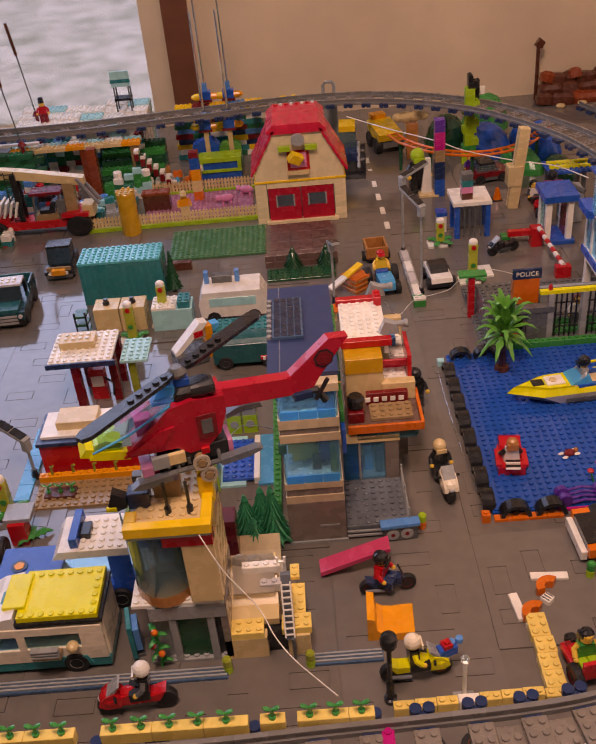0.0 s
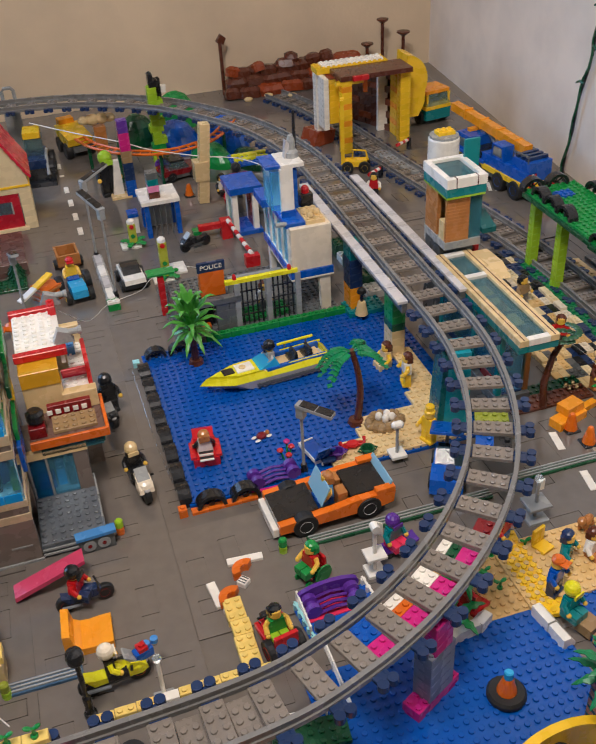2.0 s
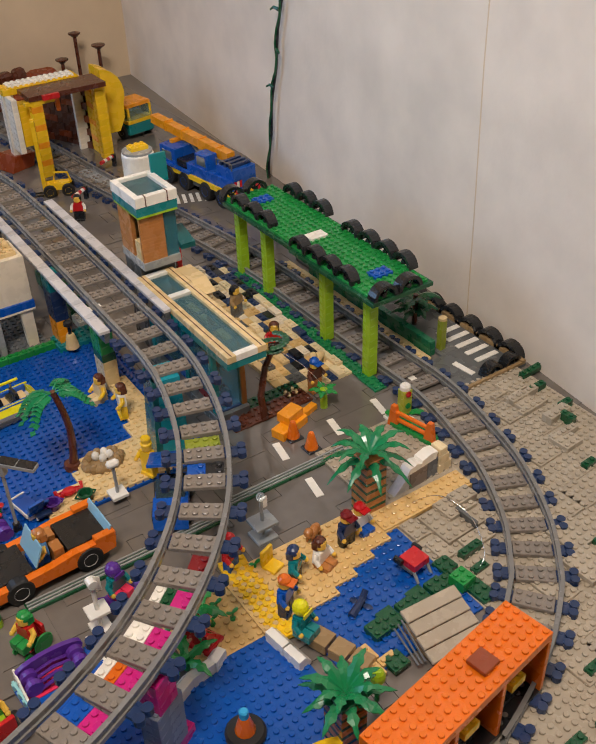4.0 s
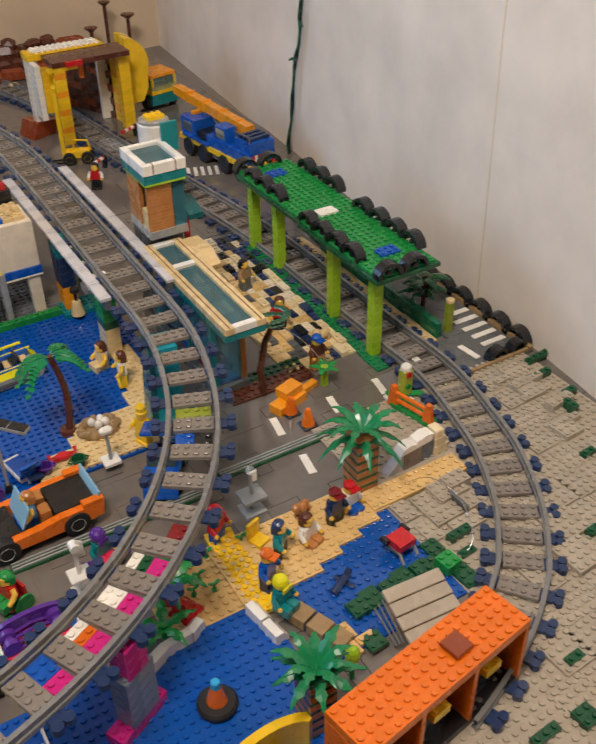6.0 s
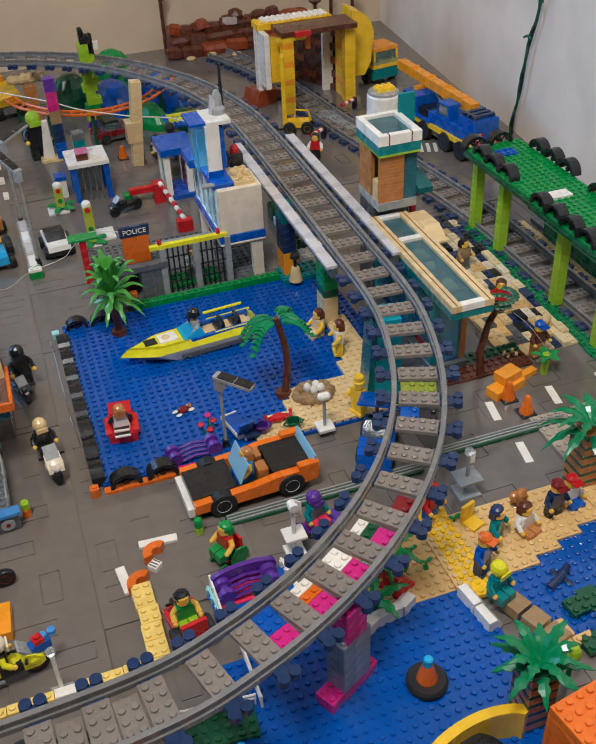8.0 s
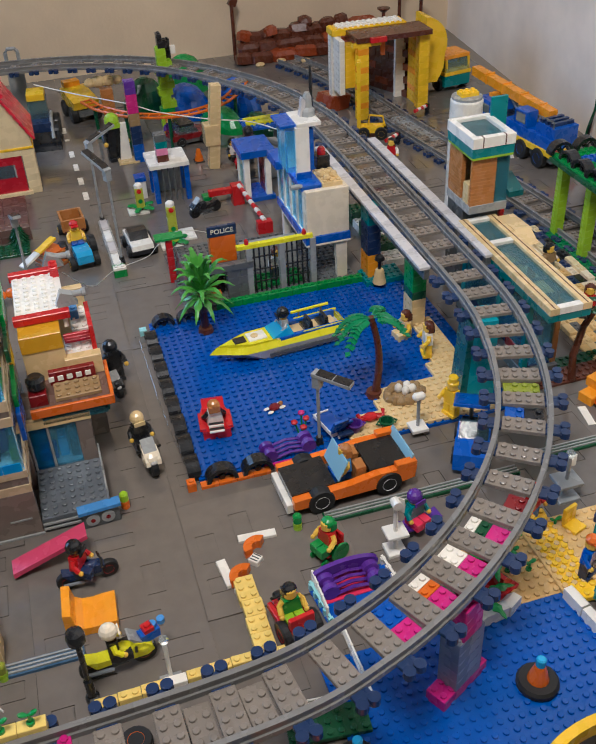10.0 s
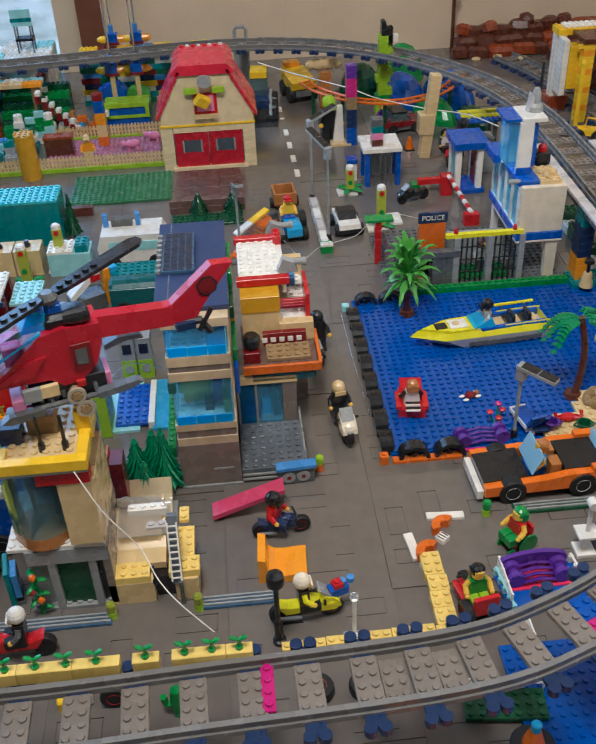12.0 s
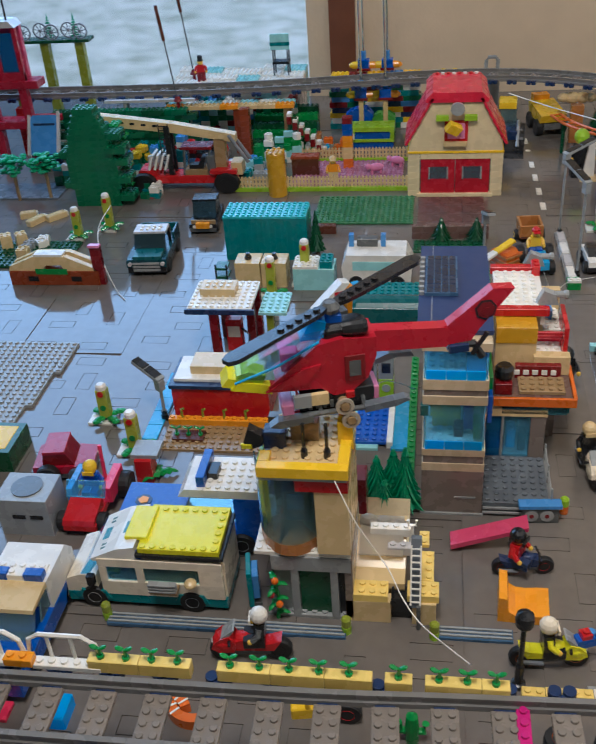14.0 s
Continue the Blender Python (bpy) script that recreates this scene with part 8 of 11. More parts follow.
# filling station with red posts
fs = thing("filling_station", "white-roofed toy filling station on dark red posts", "toy station", -0.442, 0.226)
for x, y in ((0.022, 0.0), (0.060, 0.018), (0.022, 0.05), (0.060, 0.056)):
    box_part("post", fs, "dkred", x, y, 0, x + 0.009, y + 0.010, 0.064, "dark red post")
brick(fs, -0.002, 0.000, 0.064, 9, 8, PH, "white", True, "roof_plate")
box_part("roof_edge", fs, "dkblue", -0.004, -0.003, 0.061, 0.074, 0.0, 0.067)
brick(fs, 0.008, 0.026, 0.067, 5, 3, BH, "tan", False, "roof_box")
b = B().studs(0.012, 0.030, 4, 2, 0.067 + BH)
part("roof_studs", b, "white", fs)
brick(fs, 0.074, 0.016, 0.050, 4, 6, PH, "aqua", True, "side_roof")
part("side_post", B().soft(0.082, 0.020, 0, 0.090, 0.028, 0.050), "olive", fs)
box_part("pump", fs, "red", 0.034, 0.022, 0, 0.052, 0.034, 0.040)
box_part("pump_face", fs, "white", 0.036, 0.0214, 0.018, 0.050, 0.022, 0.032)
part("hose", B().tube([(0.052, 0.022, 0.03), (0.062, 0.018, 0.024), (0.060, 0.016, 0.008)], 0.0012, 6), "black", fs)
gk = thing("red_workshop", "dark red toy workshop with a tan crate roof", "toy building", -0.438, 0.118)
box_part("wall", gk, "red", 0, 0, 0, 0.100, 0.05, 0.036)
box_part("roof_edge", gk, "dkblue", -0.002, -0.002, 0.036, 0.102, 0.052, 0.040)
box_part("roof", gk, "white", 0.002, 0.006, 0.040, 0.09, 0.05, 0.043)
box_part("crate", gk, "tan", 0.018, 0.016, 0.043, 0.060, 0.044, 0.052)
vg = thing("vegetable_bed", "tan studded toy vegetable bed with green sprouts", "toy garden", -0.440, 0.060)
brick(vg, 0, 0, 0, 13, 5, PH, "dktan", True, "plate")
brick(vg, 0.010, 0.012, PH, 4, 2, PH, "brown", False, "soil")
brick(vg, 0.0, 0.040, 0, 13, 1, BH, "flame", True, "edging")
for k in range(4):
    part("hook", B().tube([(0.014 + k * 0.022, 0.044, BH), (0.014 + k * 0.022, 0.044, 0.020), (0.017 + k * 0.022, 0.042, 0.022)], 0.0014, 6), "olive", vg)
for k in range(3):
    sprout(vg, 0.014 + k * 0.012, 0.020, PH * 2)
gt = thing("gray_red_post", "gray tile roof on a red toy post with green leaves", "toy stand", -0.440, 0.020)
box_part("post", gt, "red", -0.008, -0.008, 0, 0.008, 0.008, 0.026)
box_part("roof", gt, "ltgray", -0.012, -0.004, 0.026, 0.014, 0.020, 0.030)
for k in range(3):
    b = B()
    frond(b, k * 1.7 + 0.4, 0.018, 0.008, 0.006, 0.006, 0.012, 0.0, 3)
    part("leaf", b, "green", gt)
az = thing("blue_strip", "pale blue glassy tiles along the workshop", "toy tile", -0.462, 0.075)
for k in range(5):
    brick(az, 0, k * 0.024, 0, 2, 3, PH, "azure", False, "tile")

# ---- vehicles at the left front ----
cp = thing("camper_van", "white and teal toy camper with a neon yellow roof", "toy camper", -0.394, -0.112)
for x in (-0.044, 0.036):
    for s in (-1, 1):
        wheel(cp, x, s * 0.023, 0.0105, 0.0105, 0.009, "ltgray")
box_part("lower_body", cp, "teal", -0.066, -0.024, 0.006, 0.064, 0.024, 0.018, "teal lower body")
for x in (-0.044, 0.036):
    for s in (-1, 1):
        part("wheel_arch", B().prism([(x - 0.014, 0.012), (x - 0.010, 0.023), (x + 0.010, 0.023), (x + 0.014, 0.012)], s * 0.024 - 0.0015, s * 0.024 + 0.0015), "teal", cp)
# white panels tinted ivory, warm lamplight put into their colour
box_part("side_lower", cp, "ivory", -0.036, -0.0245, 0.018, 0.063, -0.021, 0.036)
box_part("side_upper", cp, "ivory", -0.036, -0.0245, 0.056, 0.063, -0.021, 0.066)
for x0, x1 in ((-0.036, -0.030), (-0.006, 0.000), (0.044, 0.063)):
    box_part("side_post", cp, "ivory", x0, -0.0245, 0.036, x1, -0.021, 0.056)
for x0, x1 in ((-0.030, -0.006), (0.000, 0.044)):
    part("side_window", B().box(x0, -0.0228, 0.036, x1, -0.0218, 0.056), "clear_blue" if x0 < -0.02 else "clear_teal", cp)
box_part("far_side", cp, "white", -0.036, 0.021, 0.018, 0.063, 0.0245, 0.066)
box_part("rear", cp, "ivory", 0.0605, -0.021, 0.018, 0.0645, 0.021, 0.070)
box_part("floor", cp, "dkgray", -0.034, -0.020, 0.018, 0.060, 0.020, 0.022)
box_part("inner_counter", cp, "lime", -0.024, 0.004, 0.022, 0.050, 0.018, 0.034)
part("bonnet", B().prism([(-0.068, 0.018), (-0.040, 0.018), (-0.040, 0.042), (-0.054, 0.041), (-0.065, 0.035)], -0.0235, 0.0235), "ivory", cp, "white bonnet tinted ivory for warm lamplight")
part("windscreen", B().prism([(-0.053, 0.041), (-0.046, 0.0415), (-0.034, 0.062), (-0.041, 0.064)], -0.0225, 0.0225), "clear_blue_deep", cp, "blue windscreen")
part("cab_roof", B().prism([(-0.039, 0.061), (-0.004, 0.066), (-0.004, 0.082), (-0.020, 0.078), (-0.041, 0.064)], -0.0235, 0.0235), "white", cp, "white cab roof")
for k, y in enumerate((-0.016, -0.012, 0.012, 0.016)):
    part("roof_stripe", B().prism([(-0.034, 0.0680), (-0.018, 0.0776), (-0.0185, 0.0782), (-0.0345, 0.0686)], y - 0.001, y + 0.001), "dkgreen", cp)
lg = part("roof_logo", B().prism([(-0.036, 0.0668), (-0.014, 0.0800), (-0.0145, 0.0806), (-0.0365, 0.0674)], -0.006, 0.006), "teal", cp, "teal emblem")
brick(cp, -0.002, -0.024, 0.074, 8, 6, 0.006, "neon", False, "roof")
part("roof_studs", B().studs(-0.002, -0.024, 8, 6, 0.080, keep=lambda i, j: j in (0, 5) or i == 7), "neon", cp)
box_part("roof_edge", cp, "black", -0.004, -0.0245, 0.070, 0.065, 0.0245, 0.074)
box_part("roof_flap", cp, "neon", -0.014, -0.014, 0.080, 0.004, 0.020, 0.084, "neon yellow flap")
brick(cp, -0.016, -0.024, 0.066, 2, 1, 0.006, "blue", True)
gr = box_part("grill_shelf", cp, "dktan", 0.006, -0.034, 0.034, 0.028, -0.0245, 0.037)
for k in range(3):
    box_part("grill_bar", gr, "ltgray", 0.006, -0.035, 0.038 + k * 0.004, 0.028, -0.030, 0.0396 + k * 0.004, c=0.0002)
part("plate_round", B().ball(0.038, -0.028, 0.043, 0.005), "tan", cp)
box_part("mirror", cp, "black", -0.046, -0.029, 0.034, -0.040, -0.024, 0.046)
for p in cp.children:
    if not p.name.startswith("tyre"):
        p.scale, p.location.z = (1, 1.06, 0.79), p.location.z * 0.79
figure(-0.426, -0.112, 0.012, -90, "green", "lime", "hair", "brown", seat=True, label="toy driver in green inside the camper")

pv = thing("police_pickup", "blue toy police pickup with a white roof", "toy truck", -0.364, -0.050)
for x in (-0.044, 0.034):
    for s in (-1, 1):
        wheel(pv, x, s * 0.021, 0.011, 0.011, 0.009)
box_part("lower_body", pv, "blue", -0.072, -0.022, 0.010, 0.056, 0.022, 0.026)
box_part("bonnet", pv, "blue", -0.072, -0.022, 0.026, -0.016, 0.022, 0.036, "blue bonnet with studs")
part("badge", B().cyl(-0.054, -0.002, 0.0362, 0.0370, 0.0075, n=8), "dkblue", pv)
part("badge_star", B().cyl(-0.054, -0.002, 0.0370, 0.0376, 0.0050, n=5), "flame", pv)
part("cabin_glass", B().prism([(-0.018, 0.034), (0.050, 0.034), (0.044, 0.060), (-0.006, 0.060)], -0.021, 0.021), "smoke", pv)
box_part("rear_body", pv, "blue", 0.030, -0.022, 0.026, 0.058, 0.022, 0.060)
brick(pv, 0.006, -0.022, 0.060, 6, 5.5, 0.008, "white", True, "roof")
part("roof_front", B().prism([(-0.016, 0.060), (0.006, 0.060), (0.006, 0.068), (-0.010, 0.068)], -0.022, 0.022), "white", pv, "white roof")
box_part("light_bar", pv, "blue", 0.000, -0.018, 0.068, 0.007, 0.020, 0.078, "blue light bar")
box_part("light_base", pv, "black", 0.006, -0.008, 0.068, 0.016, 0.008, 0.074)

wc = thing("white_police_car", "white toy police car with blue lights", "toy car", -0.484, -0.164)
for x in (-0.020, 0.020):
    for y in (-0.046, 0.030):
        wheel(wc, x, y, 0.010, 0.010, 0.008, axis="x")
box_part("body", wc, "blue", -0.024, -0.070, 0.008, 0.024, 0.050, 0.024, "blue lower body")
part("bonnet", B().prism([(-0.072, 0.024), (-0.040, 0.024), (-0.040, 0.032), (-0.066, 0.029)], -0.023, 0.023, "x"), "blue", wc)
part("windscreen", B().prism([(-0.042, 0.031), (-0.030, 0.031), (-0.020, 0.047), (-0.027, 0.047)], -0.022, 0.022, "x"), "smoke", wc)
part("front_roof", B().prism([(-0.028, 0.047), (0.000, 0.047), (0.000, 0.0515), (-0.027, 0.050)], -0.023, 0.023, "x"), "tan", wc, "cream front roof")
part("rear_body", B().prism([(0.000, 0.024), (0.050, 0.024), (0.050, 0.040), (0.040, 0.0515), (0.000, 0.0515)], -0.0235, 0.0235, "x"), "white", wc, "white rear body")
for q in (-1, 1):
    part("side_window", B().prism([(-0.020, 0.030), (-0.002, 0.030), (-0.002, 0.046), (-0.014, 0.046)], q * 0.0225 - 0.0006, q * 0.0225 + 0.0006, "x"), "smoke", wc)
for x0 in (-0.022, 0.006):
    box_part("light", wc, "blue", x0, 0.000, 0.0515, x0 + 0.015, 0.008, 0.058, "blue light")
brick(wc, -0.008, 0.000, 0.0515, 1.7, 1, 0.005, "white")
brick(wc, -0.020, 0.010, 0.0515, 5, 1, 0.0015, "white")
gc = thing("stone_speaker", "gray studded toy block with a round grille", "toy block", -0.526, -0.044)
box_part("body", gc, "ltgray", -0.024, -0.020, 0, 0.024, 0.018, 0.040)
part("grille", B().lathe([(0.014, 0.040), (0.014, 0.0412), (0.006, 0.0412)], 0, -0.001, 0, 22), "dkgray", gc)
for x in (-0.010, 0.006):
    box_part("slot", gc, "black", x, -0.0206, 0.020, x + 0.012, -0.020, 0.024, c=0.0002)
rc = small_car(-0.520, 0.026, 8, "carmine", "carmine", "dark red toy car parked behind the gray block", "dkred", 0.056, 0.036, "toy_car", 0.034)
for x in (-0.014, 0.022):
    wheel(rc, x, -0.021, 0.0115, 0.0115, 0.009, "dkgray")
bg = thing("red_buggy", "red and blue toy buggy with an open seat", "toy buggy", -0.478, -0.028)
for x in (-0.020, 0.020):
    wheel(bg, x * 0.9, -0.024, 0.009, 0.009, 0.008, axis="x")
box_part("chassis", bg, "red", -0.014, -0.036, 0.008, 0.016, 0.034, 0.014)
part("bonnet", B().prism([(-0.036, 0.014), (-0.008, 0.014), (-0.008, 0.024), (-0.034, 0.018)], -0.014, 0.015, "x"), "red", bg, "red bonnet")
part("windscreen", B().prism([(-0.010, 0.024), (-0.008, 0.024), (0.000, 0.036), (-0.002, 0.036)], -0.018, 0.018, "x"), "clear_blue", bg)
box_part("side", bg, "coral", 0.014, -0.004, 0.014, 0.022, 0.032, 0.030)
box_part("side", bg, "medblue", -0.020, -0.004, 0.014, -0.014, 0.032, 0.028)
for x in (-0.019, 0.022):
    wheel(bg, x * 1.15, 0.024, 0.0125, 0.0125, 0.011, "dkgray", "x")
part("flag_pole", B().tube([(0.004, 0.030, 0.014), (0.004, 0.032, 0.050)], 0.0018, 6), "coral", bg)
figure(-0.478, -0.016, 0.014, 0, "blue", "blue", "helmet", "yellow", seat=True, label="toy driver in a yellow helmet in the buggy")
kerb(-0.424, -0.236, -0.152, "steelblue", "pale blue kerb plate with white bars in front")
kerb(-0.172, -0.112, -0.146, "steelblue", "pale blue kerb plate with white bars in front")
for x in (-0.425, -0.236, -0.170):
    post_round(x, -0.150, "lime round bollard beside the white kerb", "lime", "olive")
motorcycle(-0.304, -0.178, 184, "red", "red toy motorcycle with black wheels", "black", 1.25)
figure(-0.296, -0.177, 0.0175, -84, "black", "black", "helmet", "white", "dkgray", True, label="toy rider in black with a white helmet on red motorcycle")

# ---- far middle: loaders, coaster, statue, hills ----
pillar(0.073, 0.752, ["blue", "dkblue", "dktan", "magenta", "purple"], "mixed blue tan and magenta brick pillar", 13, 2, 2)
pillar(0.174, 0.681, ["tan"], "leaning tan brick pillar beside the track", 13, 2, 2).matrix_basis = pose(0.174, 0.681, 0.0008, 0, 6, 0)
wd = box_part("collar", thing("pillar_collar", "wider tan brick collar round the pillar", "toy brick", 0.175, 0.682, 0.038), "tan", -0.011, -0.011, 0, 0.011, 0.011, 0.030)
lo = thing("blue_loader", "dark toy loader with a yellow roof and big tyres", "toy loader", -0.062, 0.905, 0, -95)
for x in (-0.020, 0.020):
    for s in (-1, 1):
        wheel(lo, x, s * 0.024, 0.017, 0.017, 0.012, "dkgray")
box_part("body", lo, "dkblue", -0.036, -0.018, 0.014, 0.030, 0.018, 0.036)
part("bucket", B().prism([(0.034, 0.002), (0.060, 0.000), (0.054, 0.006), (0.042, 0.008), (0.036, 0.024)], -0.030, 0.030), "black", lo, "black bucket")
box_part("cab", lo, "smoke", -0.026, -0.015, 0.036, 0.004, 0.015, 0.066)
box_part("roof", lo, "yellow", -0.030, -0.014, 0.066, 0.008, 0.014, 0.076, "yellow roof")
for s in (-1, 1):
    part("lift_arm", B().tube([(-0.010, s * 0.019, 0.040), (0.020, s * 0.019, 0.040), (0.042, s * 0.019, 0.014)], 0.0028, 7), "ltgray", lo)
yt = thing("yellow_dumper", "yellow toy dump truck behind the road", "toy truck", 0.010, 0.985, 0, -78)
for x in (-0.020, 0.022):
    for s in (-1, 1):
        wheel(yt, x, s * 0.020, 0.014, 0.014, 0.011, "dkgray")
box_part("chassis", yt, "dkgray", -0.032, -0.014, 0.012, 0.036, 0.014, 0.022)
part("dump_bed", B().prism([(0.034, 0.024), (-0.030, 0.022), (-0.036, 0.044), (0.040, 0.038)], -0.022, 0.022), "yellow", yt, "yellow bed")
box_part("cab", yt, "flame", -0.050, -0.014, 0.018, -0.032, 0.014, 0.052)
br = thing("cloud_rock", "pale tan rounded toy rock on a brown base", "toy rock", 0.052, 0.925, 0)
box_part("stand", br, "nougat", -0.010, -0.008, 0, 0.010, 0.008, 0.062)
b = B()
for x, rr in ((-0.024, 0.010), (-0.010, 0.013), (0.006, 0.012), (0.020, 0.010)):
    b.ball(x, 0, 0.074, rr, 0.009, rr * 0.75, 10, 6)
part("rock", b, "tan", br)
cs = thing("orange_coaster", "bright orange looping toy coaster rail", "toy coaster", 0, 0, 0)
ring = [(0.015, 0.900), (0.036, 0.850), (0.085, 0.797), (0.150, 0.776), (0.215, 0.800), (0.262, 0.860), (0.285, 0.92)]
P2 = smooth_path([(x, y, 0.054) for x, y in ring], 0.008)
for s in (-0.008, 0.008):
    part("rail", B().tube([p + Vector((-d.y, d.x, 0)) * s for p, d in P2], 0.0024, 6), "orange", cs)
for p, d in P2[::2]:
    w = Vector((-d.y, d.x, 0)) * 0.008
    part("sleeper", B().tube([p - w, p + w], 0.0013, 5), "orange", cs)
for p, d in P2[4::9]:
    part("post", B().cyl(p.x, p.y, 0, 0.052, 0.003), "dkgreen", cs)
gsn = thing("lime_statue", "lime green toy brick statue with a black back", "toy statue", 0.143, 0.880)
for k, (w, m) in enumerate(((4, "lime"), (3, "lime"), (3, "green"), (3, "lime"), (2, "lime"), (3, "lime"), (3, "lime"), (2, "lime"), (3, "lime"), (3, "lime"), (2, "lime"), (2, "lime"), (2, "black"), (1, "black"))):
    brick(gsn, -w * S / 2 + (0.004 if k % 3 == 0 else 0), -0.008, k * BH * 1.12, w, 2, BH * 1.12, m, True)
for k in range(5):
    brick(gsn, 0.002, 0.008, 0.09 + k * BH, 2, 1, BH, "black", True)
box_part("arm", gsn, "white", 0.016, -0.006, 0.118, 0.024, 0.002, 0.130)
for k in range(4):
    b = B()
    frond(b, k * 1.6, 0.024, 0.010, 0.006, 0.096, 0, 0, 3)
    part("leaf", b, "green", gsn)
hl = thing("blue_green_hills", "blue and green sloping toy hills", "toy hills", 0, 0)
for x, y, w, d, h, m in ((0.185, 0.93, 0.07, 0.10, 0.050, "blue"), (0.225, 0.84, 0.05, 0.10, 0.036, "green"), (0.262, 0.90, 0.055, 0.13, 0.060, "blue"), (0.120, 0.98, 0.08, 0.06, 0.055, "dkgreen"), (0.28, 0.80, 0.04, 0.08, 0.03, "dkgreen"), (0.20, 1.03, 0.10, 0.05, 0.07, "green")):
    p = part("slope", B().lathe([(w * 0.52, 0), (w * 0.49, h * 0.3), (w * 0.40, h * 0.62), (w * 0.27, h * 0.86), (w * 0.12, h * 0.97), (0.0008, h)], 0, 0, 0, 22), m, hl)
    p.matrix_basis = pose(x, y, 0, 0, 0, 24)
    p.scale = (1, d / w, 1)
hp = thing("helipad", "neon yellow cross plate on a blue landing pad", "toy helipad", 0.225, 0.668)
brick(hp, 0, 0, 0.052, 8, 6, PH, "blue", True, "pad")
for x, y, w, d in ((0.004, 0.012, 8, 1), (0.004, 0.030, 8, 1), (0.028, 0.020, 2, 1.3)):
    brick(hp, x, y, 0.0552, w, d, PH * 1.4, "neon", False, "bar")
for x in (0.004, 0.052):
    for y in (0.004, 0.036):
        box_part("leg", hp, "dkgray", x, y, 0, x + 0.006, y + 0.006, 0.052)
ff = figure(0.041, 0.772, 0, 10, "black", "black", "helmet", "lime", "black", label="toy firefighter in black with a lime helmet", k=1.75)
wt = thing("white_slab", "white toy slab with tan foot by the pillar", "toy slab", 0.056, 0.760)
part("slab", B().prism([(-0.012, 0), (0.006, 0), (0.004, 0.060), (-0.004, 0.060)], -0.004, 0.004), "white", wt)
box_part("foot", wt, "tan", -0.016, -0.016, 0, 0.016, 0.006, 0.004)
small_car(0.160, 0.800, 10, "dkred", "black", "dark toy car under the orange coaster", "smoke", 0.066, 0.04, "toy_car", 0.034)
figure(0.135, 0.815, 0, 0, "purple", "purple", "hair", "orange", label="toy figure in purple under the coaster")
motorcycle(0.205, 0.652, 80, "red", "red toy motorcycle near the guard booth", "dkred")
figure(0.203, 0.668, 0.0145, 10, "black", "white", "hair", "black", "black", True, label="black and white toy rider near the booth")
mg = thing("gray_gear", "gray toy machine parts with a magenta drum", "toy machine", 0.232, 0.640)
box_part("frame", mg, "ltgray", 0.0, -0.03, 0, 0.03, 0.0, 0.050)
part("drum", B().lathe([(0.012, -0.014), (0.012, 0.014)], -0.006, 0.008, 0.040, 14, "x"), "magenta", mg)
part("arm", B().tube([(0.012, -0.02, 0.05), (0.004, -0.04, 0.064), (0.02, -0.06, 0.06)], 0.004, 7), "dkgray", mg)
part("lamp", B().ball(-0.012, -0.004, 0.066, 0.008), "black", mg)
cone(0.158, 0.712)
bh = thing("brown_hills", "lumpy rust brown toy rocks against the wall", "toy rocks", 0, 0)
r = random.Random(21)
for row, (a, e) in enumerate(((0.326, 0.585), (0.332, 0.580), (0.340, 0.570))):
    x = a
    while x < e:
        n = r.uniform(0.026, 0.064)
        p = part("rock", B().soft(-n / 2, -0.015, -0.0105, n / 2, 0.015, 0.0105, 0.0065), "rust" if r.random() < 0.35 else "brown", bh)
        p.matrix_basis = pose(x + n / 2, 1.148 + 0.013 * row + r.uniform(-0.004, 0.004), 0.0105 + 0.0150 * row + r.uniform(0, 0.002), r.uniform(-14, 14), r.uniform(-3, 3), r.uniform(-4, 4))
        x += n * 0.86
for x, z, w in ((0.352, 0.047, 0.015), (0.404, 0.050, 0.013), (0.462, 0.050, 0.020), (0.474, 0.060, 0.014), (0.520, 0.052, 0.016), (0.548, 0.056, 0.014)):
    p = part("rock", B().soft(-w, -0.012, -0.010, w, 0.012, 0.010, 0.006), "rust" if x < 0.45 else "brown", bh)
    p.matrix_basis = pose(x, 1.170, z, r.uniform(-25, 25), r.uniform(-18, 18), r.uniform(-20, 20))
for x, y, n in ((0.516, 1.020, 9), (0.500, 1.075, 11)):
    p = part("slope_stone", B().prism([(-0.030, 0.0), (0.030, 0.0), (0.030, 0.024), (-0.022, 0.008)], 0, n * 0.0075, "x"), "brown", bh)
    p.matrix_basis = pose(x, y, 0, 0, 0, 0)
for x, y, z in ((0.366, 1.118, 0.004), (0.410, 1.125, 0.004), (0.395, 1.145, 0.012), (0.452, 1.10, 0.006)):
    part("pebble", B().ball(x, y, z, 0.010, 0.007, 0.005, 7, 4), "tan", bh, "pale tan stone")
tn = thing("tunnel_portal", "dark brown toy tunnel wall behind the gate", "toy tunnel", 0.509, 0.954, 0, -68)
for k in range(9):
    for q in range(4):
        brick(tn, (q * 4 - 1 - (k % 2) * 2) * S, 0.0012 * ((k + q) % 3), k * BH * 1.2, 4, 3, BH * 1.2, "brown" if (k * 3 + q) % 5 else "rust", k == 8)
rx = thing("rust_crate", "rust brown toy crate beside the gate", "toy crate", 0.420, 0.850, 0, 20)
